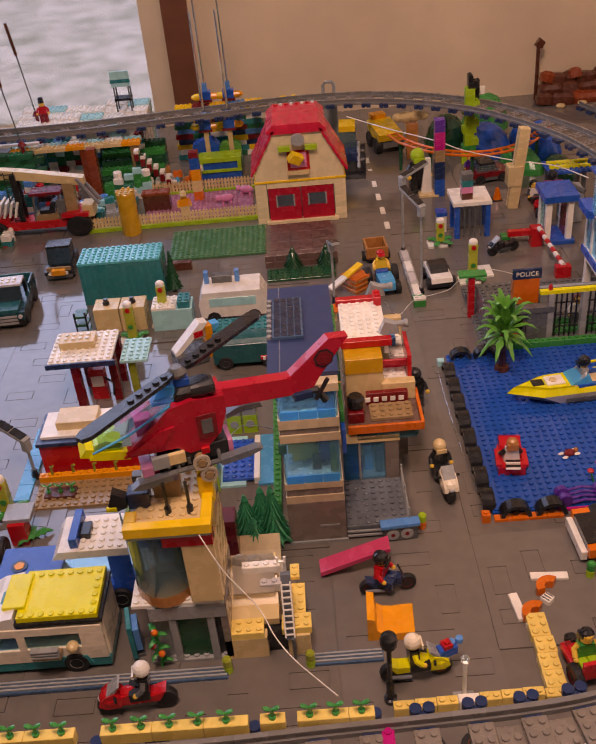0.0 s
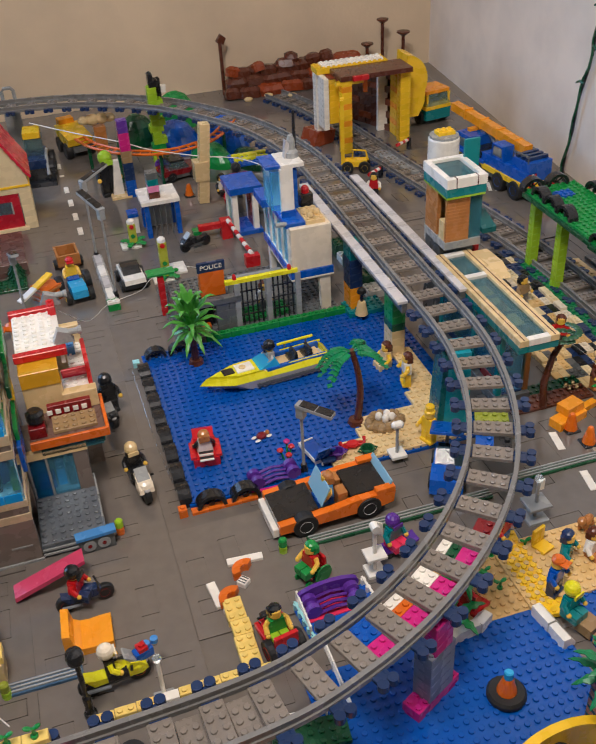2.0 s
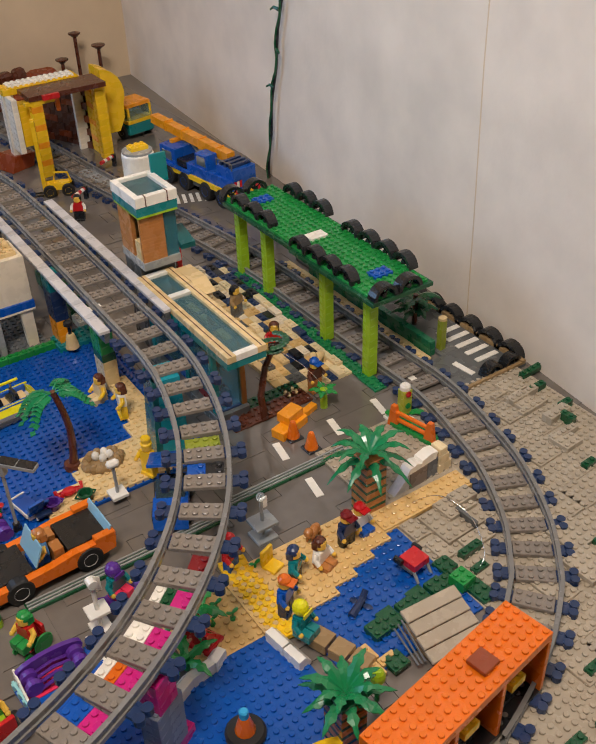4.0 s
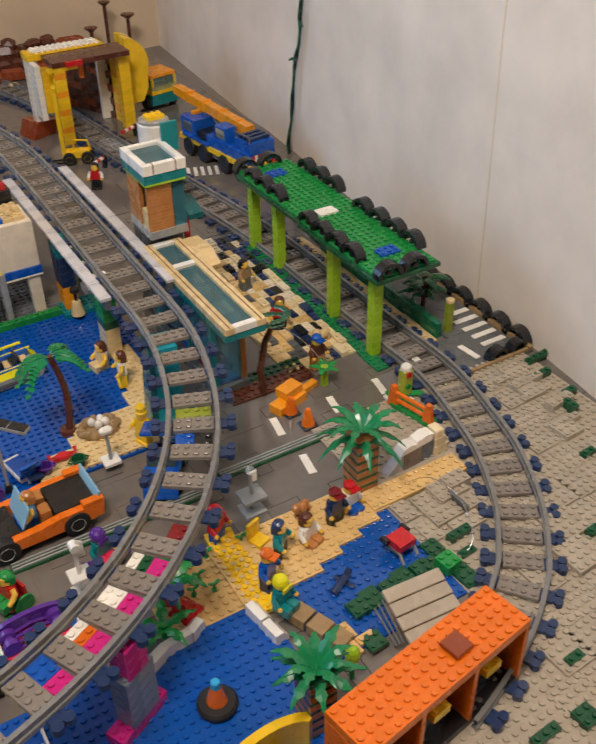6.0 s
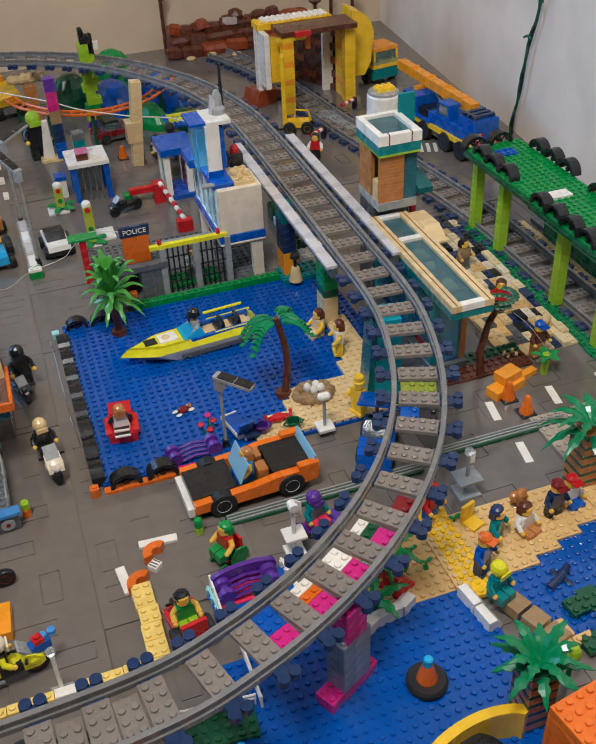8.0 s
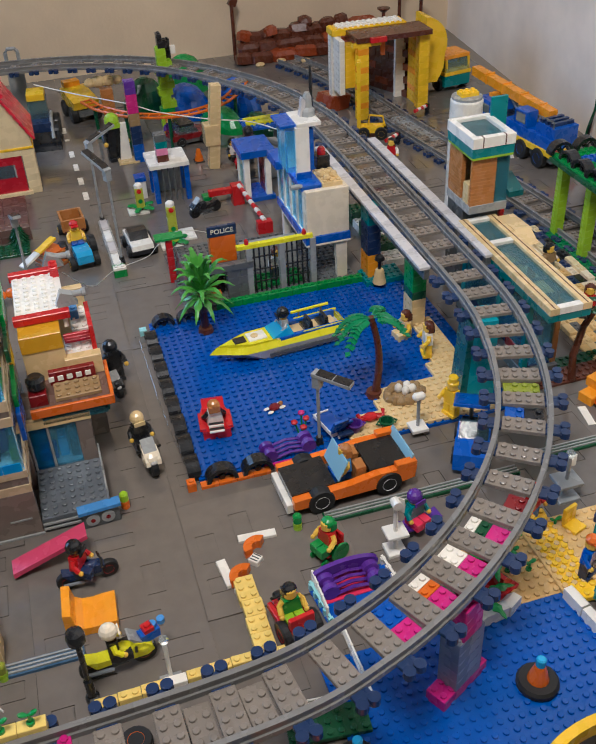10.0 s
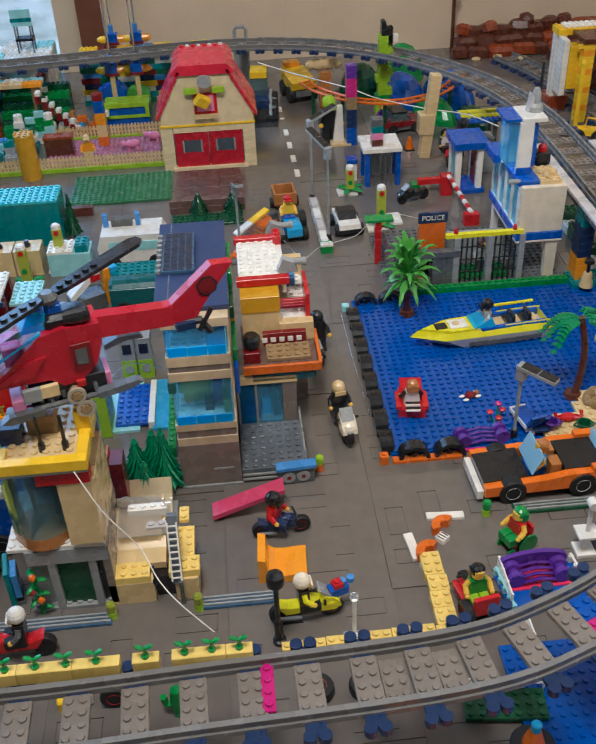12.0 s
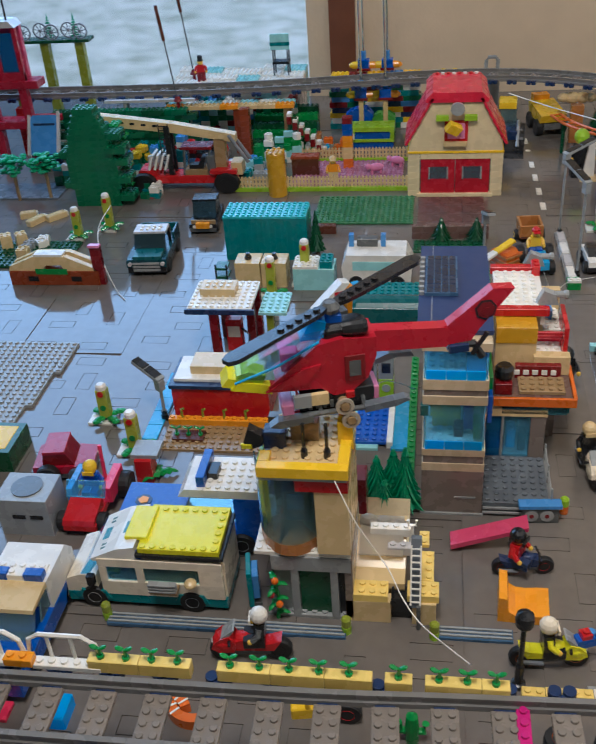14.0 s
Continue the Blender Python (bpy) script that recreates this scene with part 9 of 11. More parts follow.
part("box", B().prism([(-0.024, 0), (0.020, 0), (0.026, 0.022), (-0.014, 0.026)], -0.020, 0.020), "rust", rx)
for x, y, h, rr in ((0.332, 1.180, 0.116, 0), (0.672, 1.165, 0.112, 0.012), (0.712, 1.150, 0.086, 0.014), (0.640, 1.170, 0.066, 0.013)):
    t = thing("brown_mast", "tall brown toy pole with a flat cap", "toy pole", x, y, 0, 0, "brown poles")
    part("pole", B().cyl(0, 0, 0, h - 0.004, 0.0036), "brown", t)
    if rr:
        part("cap", B().lathe([(0.004, h - 0.009), (rr, h - 0.002), (rr, h), (0.004, h + 0.001)], 0, 0, 0, 16), "brown", t)
    else:
        part("cap", B().prism([(-0.008, h - 0.010), (0.006, h - 0.016), (0.012, h - 0.004), (0.002, h + 0.004)], -0.006, 0.006), "brown", t)

# ---- gate, excavator, crane truck ----
gt = thing("yellow_gate", "yellow and white toy railway gate with a brown top", "toy gate", -0.061, 0.022)
gt.scale = (1.15, 1, 1)


def pile(x, y, n, mats, nx=2, ny=2, z=0):
    for k in range(n):
        brick(gt, x, y, z + k * BH, nx, ny, BH, mats[k % len(mats)], False)


pile(0.414, 0.812, 13, ["white"], 2, 2)
pile(0.436, 0.752, 13, ["yellow", "yellow", "flame"], 2, 2)
pile(0.416, 0.776, 9, ["white"], 1, 4, 0.038)
pile(0.4245, 0.776, 7, ["yellow"], 2, 3, 0.048)
pile(0.520, 0.832, 13, ["white"], 2, 1)
pile(0.532, 0.764, 13, ["yellow"], 2, 2)
pile(0.536, 0.790, 12, ["yellow", "yellow", "flame"], 2, 4)
brick(gt, 0.414, 0.804, 0.1248, 14, 4, BH, "yellow", True, "beam")
brick(gt, 0.424, 0.808, 0.1344, 12, 3, PH, "white", True, "top_plate")
brick(gt, 0.434, 0.750, 0.1248, 14, 7, BH * 0.8, "brown", False, "top_tile")
brick(gt, 0.452, 0.744, 0.1248, 3, 1, BH * 0.8, "red", False, "top_tile")
box_part("arm", gt, "yellow", 0.428, 0.752, 0.118, 0.470, 0.760, 0.124)
box_part("hook", gt, "orange", 0.476, 0.770, 0.096, 0.482, 0.776, 0.124, "orange hook")
turns = [radians(4 + k * 10) for k in range(12)]
sc = B().prism([(0.552, 0.030)] + [(0.552 + 0.036 * math.sin(q), 0.094 + 0.044 * math.cos(q)) for q in turns] + [(0.584, 0.052), (0.574, 0.030)], 0.796, 0.842)
part("curved_side", sc, "yellow", gt, "curved yellow side")
ex = thing("excavator", "small yellow toy excavator with its arm raised", "toy excavator", 0.434, 0.700, 0, -20)
for x in (-0.012, 0.016):
    for s in (-1, 1):
        wheel(ex, x, s * 0.012, 0.010, 0.010, 0.007, "yellow")
box_part("body", ex, "yellow", -0.016, -0.009, 0.010, 0.020, 0.009, 0.020)
part("roll_bar", B().tube([(-0.004, 0, 0.020), (-0.002, 0, 0.036), (0.018, 0, 0.034), (0.022, 0, 0.018)], 0.0018, 6), "yellow", ex)
for s in (-1, 1):
    box_part("mast_rail", ex, "yellow", -0.022, s * 0.006 - 0.003, 0.004, -0.016, s * 0.006 + 0.003, 0.120)
for k in range(5):
    box_part("cross_piece", ex, "flame", -0.021, -0.006, 0.016 + k * 0.022, -0.017, 0.006, 0.026 + k * 0.022)
for s in (-1, 1):
    box_part("fork", ex, "black", -0.040, s * 0.006 - 0.0015, 0.002, -0.022, s * 0.006 + 0.0015, 0.004)
tk = thing("cement_truck", "teal and yellow toy truck cab", "toy truck", 0.645, 0.865, 0, -80)
box_part("cab", tk, "teal", -0.024, -0.026, 0.010, 0.024, 0.026, 0.030, "teal lower cab")
part("cab_glass", B().prism([(-0.022, 0.034), (0.024, 0.034), (0.018, 0.056), (-0.022, 0.056)], -0.024, 0.024), "smoke", tk)
box_part("cab_band", tk, "yellow", -0.025, -0.027, 0.029, 0.025, 0.027, 0.035)
box_part("cab_roof", tk, "flame", -0.024, -0.026, 0.056, 0.020, 0.026, 0.062)
for x in (-0.022, 0.018):
    for y in (-0.024, 0.022):
        box_part("cab_post", tk, "yellow", x, y, 0.034, x + 0.004, y + 0.004, 0.056)
for s in (-1, 1):
    wheel(tk, 0.004, s * 0.026, 0.013, 0.013, 0.010)
cr = thing("mobile_crane", "blue and yellow toy mobile crane with a long boom", "toy crane", 0.632, 0.560, 0, -82)
for x in (-0.075, -0.035, 0.020, 0.060):
    for s in (-1, 1):
        wheel(cr, x, s * 0.024, 0.0145, 0.0145, 0.011, "blue")
box_part("chassis", cr, "dkgray", -0.100, -0.022, 0.012, 0.085, 0.022, 0.022)
box_part("deck", cr, "yellow", -0.102, -0.027, 0.022, 0.087, 0.027, 0.030, "yellow deck")
box_part("body", cr, "blue", -0.030, -0.024, 0.030, 0.080, 0.024, 0.046, "blue body")
part("cabin", B().prism([(-0.010, 0.046), (0.024, 0.046), (0.020, 0.068), (-0.006, 0.068)], -0.022, -0.002), "blue", cr, "blue cabin")
box_part("cabin_window", cr, "smoke", -0.004, -0.0226, 0.050, 0.018, -0.022, 0.064)
box_part("front_cab", cr, "blue", -0.100, -0.024, 0.030, -0.060, 0.024, 0.058, "blue cab")
box_part("cab_window", cr, "smoke", -0.094, -0.0246, 0.038, -0.068, -0.024, 0.052)
part("boom", B().prism([(-0.158, 0.070), (0.040, 0.056), (0.040, 0.071), (-0.158, 0.083)], 0.002, 0.017), "flame", cr, "long yellow boom")
box_part("counterweight", cr, "blue", 0.040, -0.020, 0.046, 0.082, 0.022, 0.062)
for k in range(3):
    box_part("warning_stripe", cr, "white" if k % 2 else "red", 0.0805, -0.018 + k * 0.005, 0.034, 0.0815, -0.014 + k * 0.005, 0.044, c=0.0002)
for q in range(4):
    box_part("boom_band", cr, "flame", -0.120 + q * 0.044, 0.0012, 0.066 - q * 0.003, -0.117 + q * 0.044, 0.0178, 0.083 - q * 0.003)
part("jack", B().tube([(-0.040, 0.010, 0.046), (-0.070, 0.010, 0.068)], 0.0030, 8), "steel", cr)
for q in range(3):
    box_part("engine_rib", cr, "dkblue", 0.046 + q * 0.011, -0.018, 0.062, 0.052 + q * 0.011, 0.020, 0.067)
box_part("cab_lamp", cr, "flame", -0.092, -0.010, 0.058, -0.084, 0.010, 0.063)
box_part("cab_vent", cr, "black", -0.058, -0.022, 0.030, -0.034, 0.022, 0.044)
part("rail", B().tube([(0.044, -0.021, 0.062), (0.044, -0.021, 0.072), (0.080, -0.021, 0.072), (0.080, -0.021, 0.062)], 0.0012, 6), "dkgray", cr)
part("cabin_frame", B().tube([(-0.008, -0.0225, 0.047), (-0.005, -0.0225, 0.067), (0.019, -0.0225, 0.067), (0.022, -0.0225, 0.047)], 0.0018, 6), "blue", cr)
box_part("cabin_front", cr, "black", -0.0095, -0.020, 0.050, -0.0075, -0.004, 0.064)
for s in (-1, 1):
    box_part("mudguard", cr, "blue", -0.090, s * 0.026 - 0.003, 0.030, -0.020, s * 0.026 + 0.003, 0.034)
for s in (-1, 1):
    box_part("outrigger", cr, "red", 0.084, s * 0.018 - 0.004, 0.024, 0.092, s * 0.018 + 0.004, 0.034)
ov = thing("oval_plate", "long pale gray rounded toy slab by the track", "toy slab", 0.512, 0.702, 0, 14)
part("slab", B().prism([(0.013 * math.cos(a), (0.045 if math.sin(a) > 0 else -0.045) + 0.013 * math.sin(a)) for a in np.linspace(0.01, 2 * math.pi + 0.01, 24, endpoint=False)], 0, 0.0045, "z"), "ltgray", ov)
for x, y, a in ((0.553, 0.752, 30), (0.462, 0.656, 35)):
    t = thing("striped_barrier", "red and white striped toy barrier on a black stand", "toy barrier", x, y, 0, a, "striped barriers")
    box_part("stand", t, "black", -0.003, -0.003, 0, 0.003, 0.003, 0.020)
    for k in range(5):
        part("stripe", B().lathe([(0.003, -0.006 - k * 0.007), (0.003, 0.001 - k * 0.007)], 0, 0, 0.017, 8, "x"), "red" if k % 2 == 0 else "white", t)
figure(0.424, 0.590, 0, -30, "black", "red", "hair", "black", "white", label="toy figure in red and white by the track")
cw = thing("crosswalk", "white zebra bars on the far toy road", "road marking", 0.555, 0.560)
for k in range(7):
    brick(cw, -0.010 + k * 0.010, -0.004 * k, 0, 0.7, 4, 0.001, "white", False, "bar", rz=-20)

# ---- raised station by the track ----
ws = thing("track_tiles", "white tiles along both sides of the straight track", "toy tiles", 0, 0, ZT)
for x in (0.2665, 0.3335):
    for k in range(10):
        brick(ws, x - (0.004 if x < 0.3 else 0), 0.118 + k * 0.0335, 0.0048, 1.5, 4.1, PH, "pale", False, "tile")
    box_part("beam", ws, "dkgray", x + 0.001, 0.118, -0.006, x + 0.007, 0.45, 0.0048)
t = thing("track_pillar", "teal tapered toy pillar under the curve", "pillar", 0.286, 0.034, 0, -8, "track pillars")
part("shaft", B().prism([(-0.018, 0), (0.016, 0), (0.014, 0.096), (-0.012, 0.096)], -0.014, 0.014), "seateal", t)
part("edge", B().prism([(-0.019, 0), (-0.012, 0), (-0.008, 0.096), (-0.013, 0.096)], -0.0145, 0.0145), "dkteal", t)
pillar(0.284, 0.175, ["tan", "tan", "dkgreen", "green", "green", "white"], "green and tan brick pillar under the straight", 10, 2, 3)
pillar(0.275, 0.284, ["flame", "flame", "dkblue", "dkblue", "teal"], "dark blue and tan brick pillar under the straight", 10, 2, 3)
b5 = thing("garden_plates", "teal and green toy plates under the straight track", "toy plates", 0.262, 0.262)
brick(b5, 0, 0, 0, 6, 4, BH, "teal", True)
for k in range(6):
    brick(b5, 0.040, 0.04 + k * 0.024, 0, 3, 3, BH * (1 + k % 2), "dkgreen" if k % 2 else "white", True)
bu = thing("tan_bollard", "tan toy cone post with a black lamp by the pond", "toy lamp", 0.276, 0.258, BH)
part("cone", B().lathe([(0.008, 0), (0.005, 0.016), (0.004, 0.018)], 0, 0, 0, 16), "tan", bu)
part("stem", B().cyl(0, 0, 0.018, 0.028, 0.002), "black", bu)
part("lamp", B().lathe([(0.003, 0.028), (0.006, 0.030), (0.005, 0.034), (0.002, 0.036)], 0, 0, 0, 12), "black", bu)

stn = thing("train_station", "teal and glass toy station with a cream roof rim", "toy station", 0.3425, 0.008)
stn.scale = (0.985, 0.92, 1)
box_part("base", stn, "dkgray", 0.0, 0.034, 0, 0.040, 0.20, 0.012)
for x, y in ((0.002, 0.040), (0.034, 0.040), (0.002, 0.10), (0.034, 0.10), (0.002, 0.186), (0.034, 0.186)):
    box_part("post", stn, "teal" if x < 0.02 else "nougat", x, y, 0.012, x + 0.006, y + 0.008, 0.092)
part("side_glass", B().box(0.003, 0.048, 0.030, 0.0045, 0.186, 0.092), "clear_deep", stn)
part("end_glass", B().box(0.008, 0.042, 0.012, 0.034, 0.0435, 0.092), "clear_blue", stn)
for x0, y0, x1, y1 in ((-0.001, -0.003, 0.009, 0.206), (0.033, -0.003, 0.043, 0.206), (0.009, -0.003, 0.033, 0.004), (0.009, 0.140, 0.033, 0.148), (0.009, 0.198, 0.033, 0.206)):
    box_part("eave", stn, "teal", x0, y0, 0.090, x1, y1, 0.098, "teal eave")
for x in (0.0, 0.034):
    box_part("rim", stn, "tan", x - 0.001, -0.004, 0.098, x + 0.009, 0.206, 0.105, "cream roof rim")
    box_part("rim_groove", stn, "brown", x + 0.0035, -0.0035, 0.105, x + 0.0045, 0.205, 0.1054, c=0.0001)
for y in (-0.004, 0.140, 0.198):
    box_part("rim", stn, "white", 0.009, y, 0.098, 0.033, y + 0.008, 0.105, "white roof rim")
part("roof_glass", B().box(0.009, 0.004, 0.099, 0.033, 0.140, 0.1015), "clear_roof", stn, "teal roof glass")
part("roof_glass", B().box(0.009, 0.148, 0.099, 0.033, 0.198, 0.1015), "clear_roof", stn, "teal roof glass")
for y in (0.034, 0.066, 0.104):
    box_part("inner_beam", stn, "smokegray", 0.009, y, 0.094, 0.033, y + 0.002, 0.0975)
box_part("floor_tiles", stn, "dkblue", 0.009, 0.04, 0.012, 0.033, 0.198, 0.0135)
part("awning", B().prism([(0.138, 0.096), (0.212, 0.096), (0.200, 0.104), (0.160, 0.106)], 0.043, 0.062, "x"), "tan", stn, "cream awning")
brick(stn, 0.008, 0.110, 0.012, 3, 4, BH * 2, "blue", True, "counter")
brick(stn, 0.008, 0.060, 0.012, 3, 4, BH, "dkred", True, "bench")
kt = thing("kiosk_tower", "nougat brick toy kiosk with a white and teal top", "toy kiosk", 0.350, 0.190, 0.0)
kt.scale = (1, 0.86, 1)
box_part("under", kt, "dkgray", 0.002, 0.022, 0, 0.044, 0.066, 0.112)
box_part("base", kt, "ltgray", 0.0, 0.002, 0.105, 0.044, 0.066, 0.114)
for k in range(14):
    box_part("board", kt, "nougat", 0.001, 0.003, 0.114 + k * 0.0038, 0.029, 0.0075, 0.1176 + k * 0.0038, c=0.0003)
    box_part("board", kt, "nougat", 0.001, 0.030, 0.114 + k * 0.0038, 0.006, 0.066, 0.1176 + k * 0.0038, c=0.0003)
box_part("counter", kt, "tan", 0.001, 0.010, 0.114, 0.009, 0.024, 0.136)
part("side_glass", B().box(0.0425, 0.0075, 0.114, 0.044, 0.059, 0.166), "clear_deep", kt)
part("front_glass", B().box(0.0295, 0.0045, 0.114, 0.044, 0.006, 0.166), "clear_deep", kt, "teal glass corner")
box_part("back", kt, "nougat", 0.006, 0.060, 0.114, 0.044, 0.066, 0.168)
box_part("lime_line", kt, "lime", -0.001, -0.001, 0.1665, 0.045, 0.068, 0.169)
for x0, y0, x1, y1 in ((-0.0015, -0.001, 0.0455, 0.006), (-0.0015, 0.062, 0.0455, 0.069), (-0.0015, 0.006, 0.0045, 0.062), (0.0395, 0.006, 0.0455, 0.062)):
    box_part("band", kt, "teal", x0, y0, 0.169, x1, y1, 0.179, "teal band")
for x0, y0, x1, y1 in ((-0.002, -0.002, 0.046, 0.006), (-0.002, 0.063, 0.046, 0.070), (-0.002, 0.006, 0.005, 0.063), (0.039, 0.006, 0.046, 0.063)):
    box_part("rim", kt, "white", x0, y0, 0.179, x1, y1, 0.190, "white rim")
for x in (0.0095, 0.0345):
    box_part("rim_groove", kt, "brown", x - 0.0006, -0.0023, 0.179, x + 0.0006, 0.0060, 0.1905, c=0.0001)
part("roof_glass", B().soft(0.005, 0.006, 0.184, 0.039, 0.063, 0.1865), "clear_roof", kt, "teal roof glass")
box_part("inner_ceiling", kt, "smokegray", 0.005, 0.006, 0.1692, 0.039, 0.062, 0.1710)
for y in (0.022, 0.044):
    box_part("inner_beam", kt, "ltgray", 0.005, y, 0.1745, 0.039, y + 0.002, 0.1775)
box_part("screen", kt, "teal", 0.043, 0.058, 0.178, 0.062, 0.062, 0.210, "teal screen")
part("side_flap", B().prism([(0.0, 0.118), (0.034, 0.126), (0.034, 0.134), (0.0, 0.124)], 0.045, 0.062, "x"), "dkteal", kt)
box_part("red_stand", kt, "red", 0.050, 0.030, 0.060, 0.056, 0.036, 0.120)
for p in kt.children:
    if not p.name.startswith("under"):
        p.location.z += 0.007
wdm = thing("water_drum", "white round toy drum with a yellow block on top", "toy drum", 0.458, 0.425)
part("drum", B().lathe([(0.021, 0), (0.021, 0.146), (0.020, 0.148)], 0, 0, 0, 24), "white", wdm)
part("top", B().cyl(0, 0, 0.148, 0.151, 0.0195, n=24), "ltgray", wdm)
brick(wdm, -0.010, -0.006, 0.151, 3, 2, PH * 1.5, "yellow", True)

# ---- green platform and the right side ----
gp = thing("green_platform", "green studded toy platform on lime posts", "toy platform", 0.506, 0.0)
for k in range(2):
    brick(gp, 0.004 + 0.003 * k, 0.000 + k * 0.152, 0.108, 9, 19, PH, "green", True, "deck_plate")
    box_part("deck_edge", gp, "dkgreen", 0.000 + 0.003 * k, -0.004 + k * 0.152, 0.104, 0.080 + 0.003 * k, 0.150 + k * 0.152, 0.1085, "dark green deck edge")
for x, y in ((0.012, 0.022), (0.016, 0.108), (0.020, 0.238), (0.022, 0.304)):
    for k in range(11):
        brick(gp, x, y - 0.006, 0.0032 + k * BH * 0.955, 1.5, 1.5, BH * 0.955, "lime", False)
for k in range(10):
    brick(gp, 0.003 + 0.0011 * k, -0.008 + k * 0.0325, 0, 2, 4, PH, "palmgreen", True, "foot_plate")
for y, m in ((0.030, "blue"), (0.262, "blue")):
    brick(gp, 0.030, y, 0.1112, 3, 2, PH, m, True, "plate")
brick(gp, 0.026, 0.142, 0.1112, 3, 2, PH, "white", False, "tile")
for x in (0.516, 0.548):
    arch_guard(x + 0.006, 0.000, 0.1112, 0)
for x in (0.522, 0.556):
    arch_guard(x + 0.002, 0.304, 0.1112, 0)
for k in range(4):
    arch_guard(0.514, 0.050 + k * 0.029, 0.1112, 90)
    arch_guard(0.583, 0.040 + k * 0.031, 0.1112, 90)
for k in range(3):
    arch_guard(0.519, 0.215 + k * 0.029, 0.1112, 90)
    arch_guard(0.588, 0.200 + k * 0.031, 0.1112, 90)
dw = thing("green_low_wall", "dark green toy wall beside the ground track", "toy wall", 0.600, 0.010)
courses(dw, 0, 0, 0, 0.24, 0, 2, "forest")
sr = thing("sand_strip", "narrow tan studded strip beside the track", "toy sand", 0.586, 0.005)
for k in range(9):
    brick(sr, 0.001 * (k % 2), k * 0.032, 0, 1.6, 4, PH, "tan", True, "plate")
op = thing("olive_post", "pale olive toy post with a cream cap", "toy post", 0.618, 0.012)
part("post", B().soft(-0.004, -0.004, 0, 0.004, 0.004, 0.042), "olive", op)
part("cap", B().lathe([(0.005, 0.042), (0.005, 0.045), (0.003, 0.046)], 0, 0, 0, 12), "tan", op)
pw = thing("wheel_road", "dark toy road plate edged with black wheel arches", "toy road", 0.584, -0.066)
box_part("plate", pw, "dkgray", 0, 0, 0, 0.090, 0.066, 0.004)
box_part("plate", pw, "dkgray", 0.025, 0.0662, 0, 0.090, 0.36, 0.004)
for k in range(5):
    brick(pw, 0.048 + 0.0006 * k, 0.032 + k * 0.0165, 0.004, 4, 0.9, 0.001, "white", False, "bar")
brick(pw, 0.025, 0.018, 0.004, 0.95, 3.6, 0.001, "white", False, "bar", rz=6)
for k in range(11):
    box_part("edge", pw, "dktan", 0.0835, 0.0 + k * 0.029, 0.004, 0.089, 0.0285 + k * 0.029, 0.009)
box_part("edge", pw, "dktan", 0.0, 0.0, 0.004, 0.083, 0.004, 0.0075)
for k in range(10):
    arch_guard(0.6735, -0.042 + k * 0.0325, 0.004, 90, 0.0165)
for k in range(2):
    arch_guard(0.630 + k * 0.028, -0.056, 0.004, 4, 0.0135)
bs = thing("fern", "dark green leafy toy fern by the wall", "toy plant", 0.628, 0.070, 0.004)
for k in range(14):
    b = B()
    frond(b, k * 0.9, 0.037 * (0.7 + 0.04 * (k % 5)), 0.010, 0.0075, 0.012 + 0.002 * k, 0, 0, 4)
    part("leaf", b, "dkgreen", bs)
part("stem", B().cyl(0, 0, 0, 0.04, 0.003), "brown", bs)

# checkered garden between station and platform
cg = thing("checker_garden", "tan black and white toy garden tiles", "toy garden", 0.425, 0.035)
r = random.Random(14)
for i in range(9):
    for j in range(17):
        x, y = i * 0.0095, j * 0.0185
        m = r.choice(["cream", "sand", "dkblue", "ivory", "black", "cream", "cream", "dkblue"]) if i > 3 else r.choice(["tan", "dkgray", "sand", "tan"])
        brick(cg, x + 0.010 * (j / 17), y, 0, 1.2, 2.3, PH * r.choice((1, 1, 1, 2)), m, r.random() < 0.5)
for x, y, z, a, lg, to, hat, hm in ((0.463, 0.118, PH, -30, "black", "red", "hair", "brown"), (0.458, 0.032, PH, 10, "nougat", "brown", "cap", "blue"), (0.470, 0.215, PH, 20, "dkgray", "dktan", "hair", "black")):
    figure(x, y, z, a, lg, to, hat, hm, label="toy figure in %s with %s %s in the garden" % (to.replace("dk", "dark "), hm, hat))
sk = thing("cream_dog", "cream toy dog in the garden", "toy animal", 0.490, 0.070, PH, 20)
part("body", B().ball(0, 0, 0.010, 0.010, 0.005, 0.005), "tan", sk)
part("head", B().ball(-0.011, 0, 0.016, 0.005, 0.0045, 0.0045), "tan", sk)
for lx in (-0.006, 0.006):
    for ly in (-0.003, 0.003):
        part("leg", B().cyl(lx, ly, 0, 0.008, 0.0016, n=7), "tan", sk)
st = thing("station_garden", "brown studded plates under dark toy trees", "toy garden", 0.352, 0.020)
brick(st, 0, 0, 0, 12, 3, PH, "brown", True, "plate")
brick(st, 0, 0.024, 0, 12, 2, PH, "dkgreen", True, "plate")
tt = thing("bent_tree", "brown bent toy tree with sparse green leaves", "toy tree", 0.388, 0.022, PH)
part("trunk", B().tube([(0, 0, 0), (-0.003, 0, 0.03), (0.004, 0, 0.062), (0.012, -0.002, 0.080)], 0.0042, 8, 0.0028), "brown", tt)
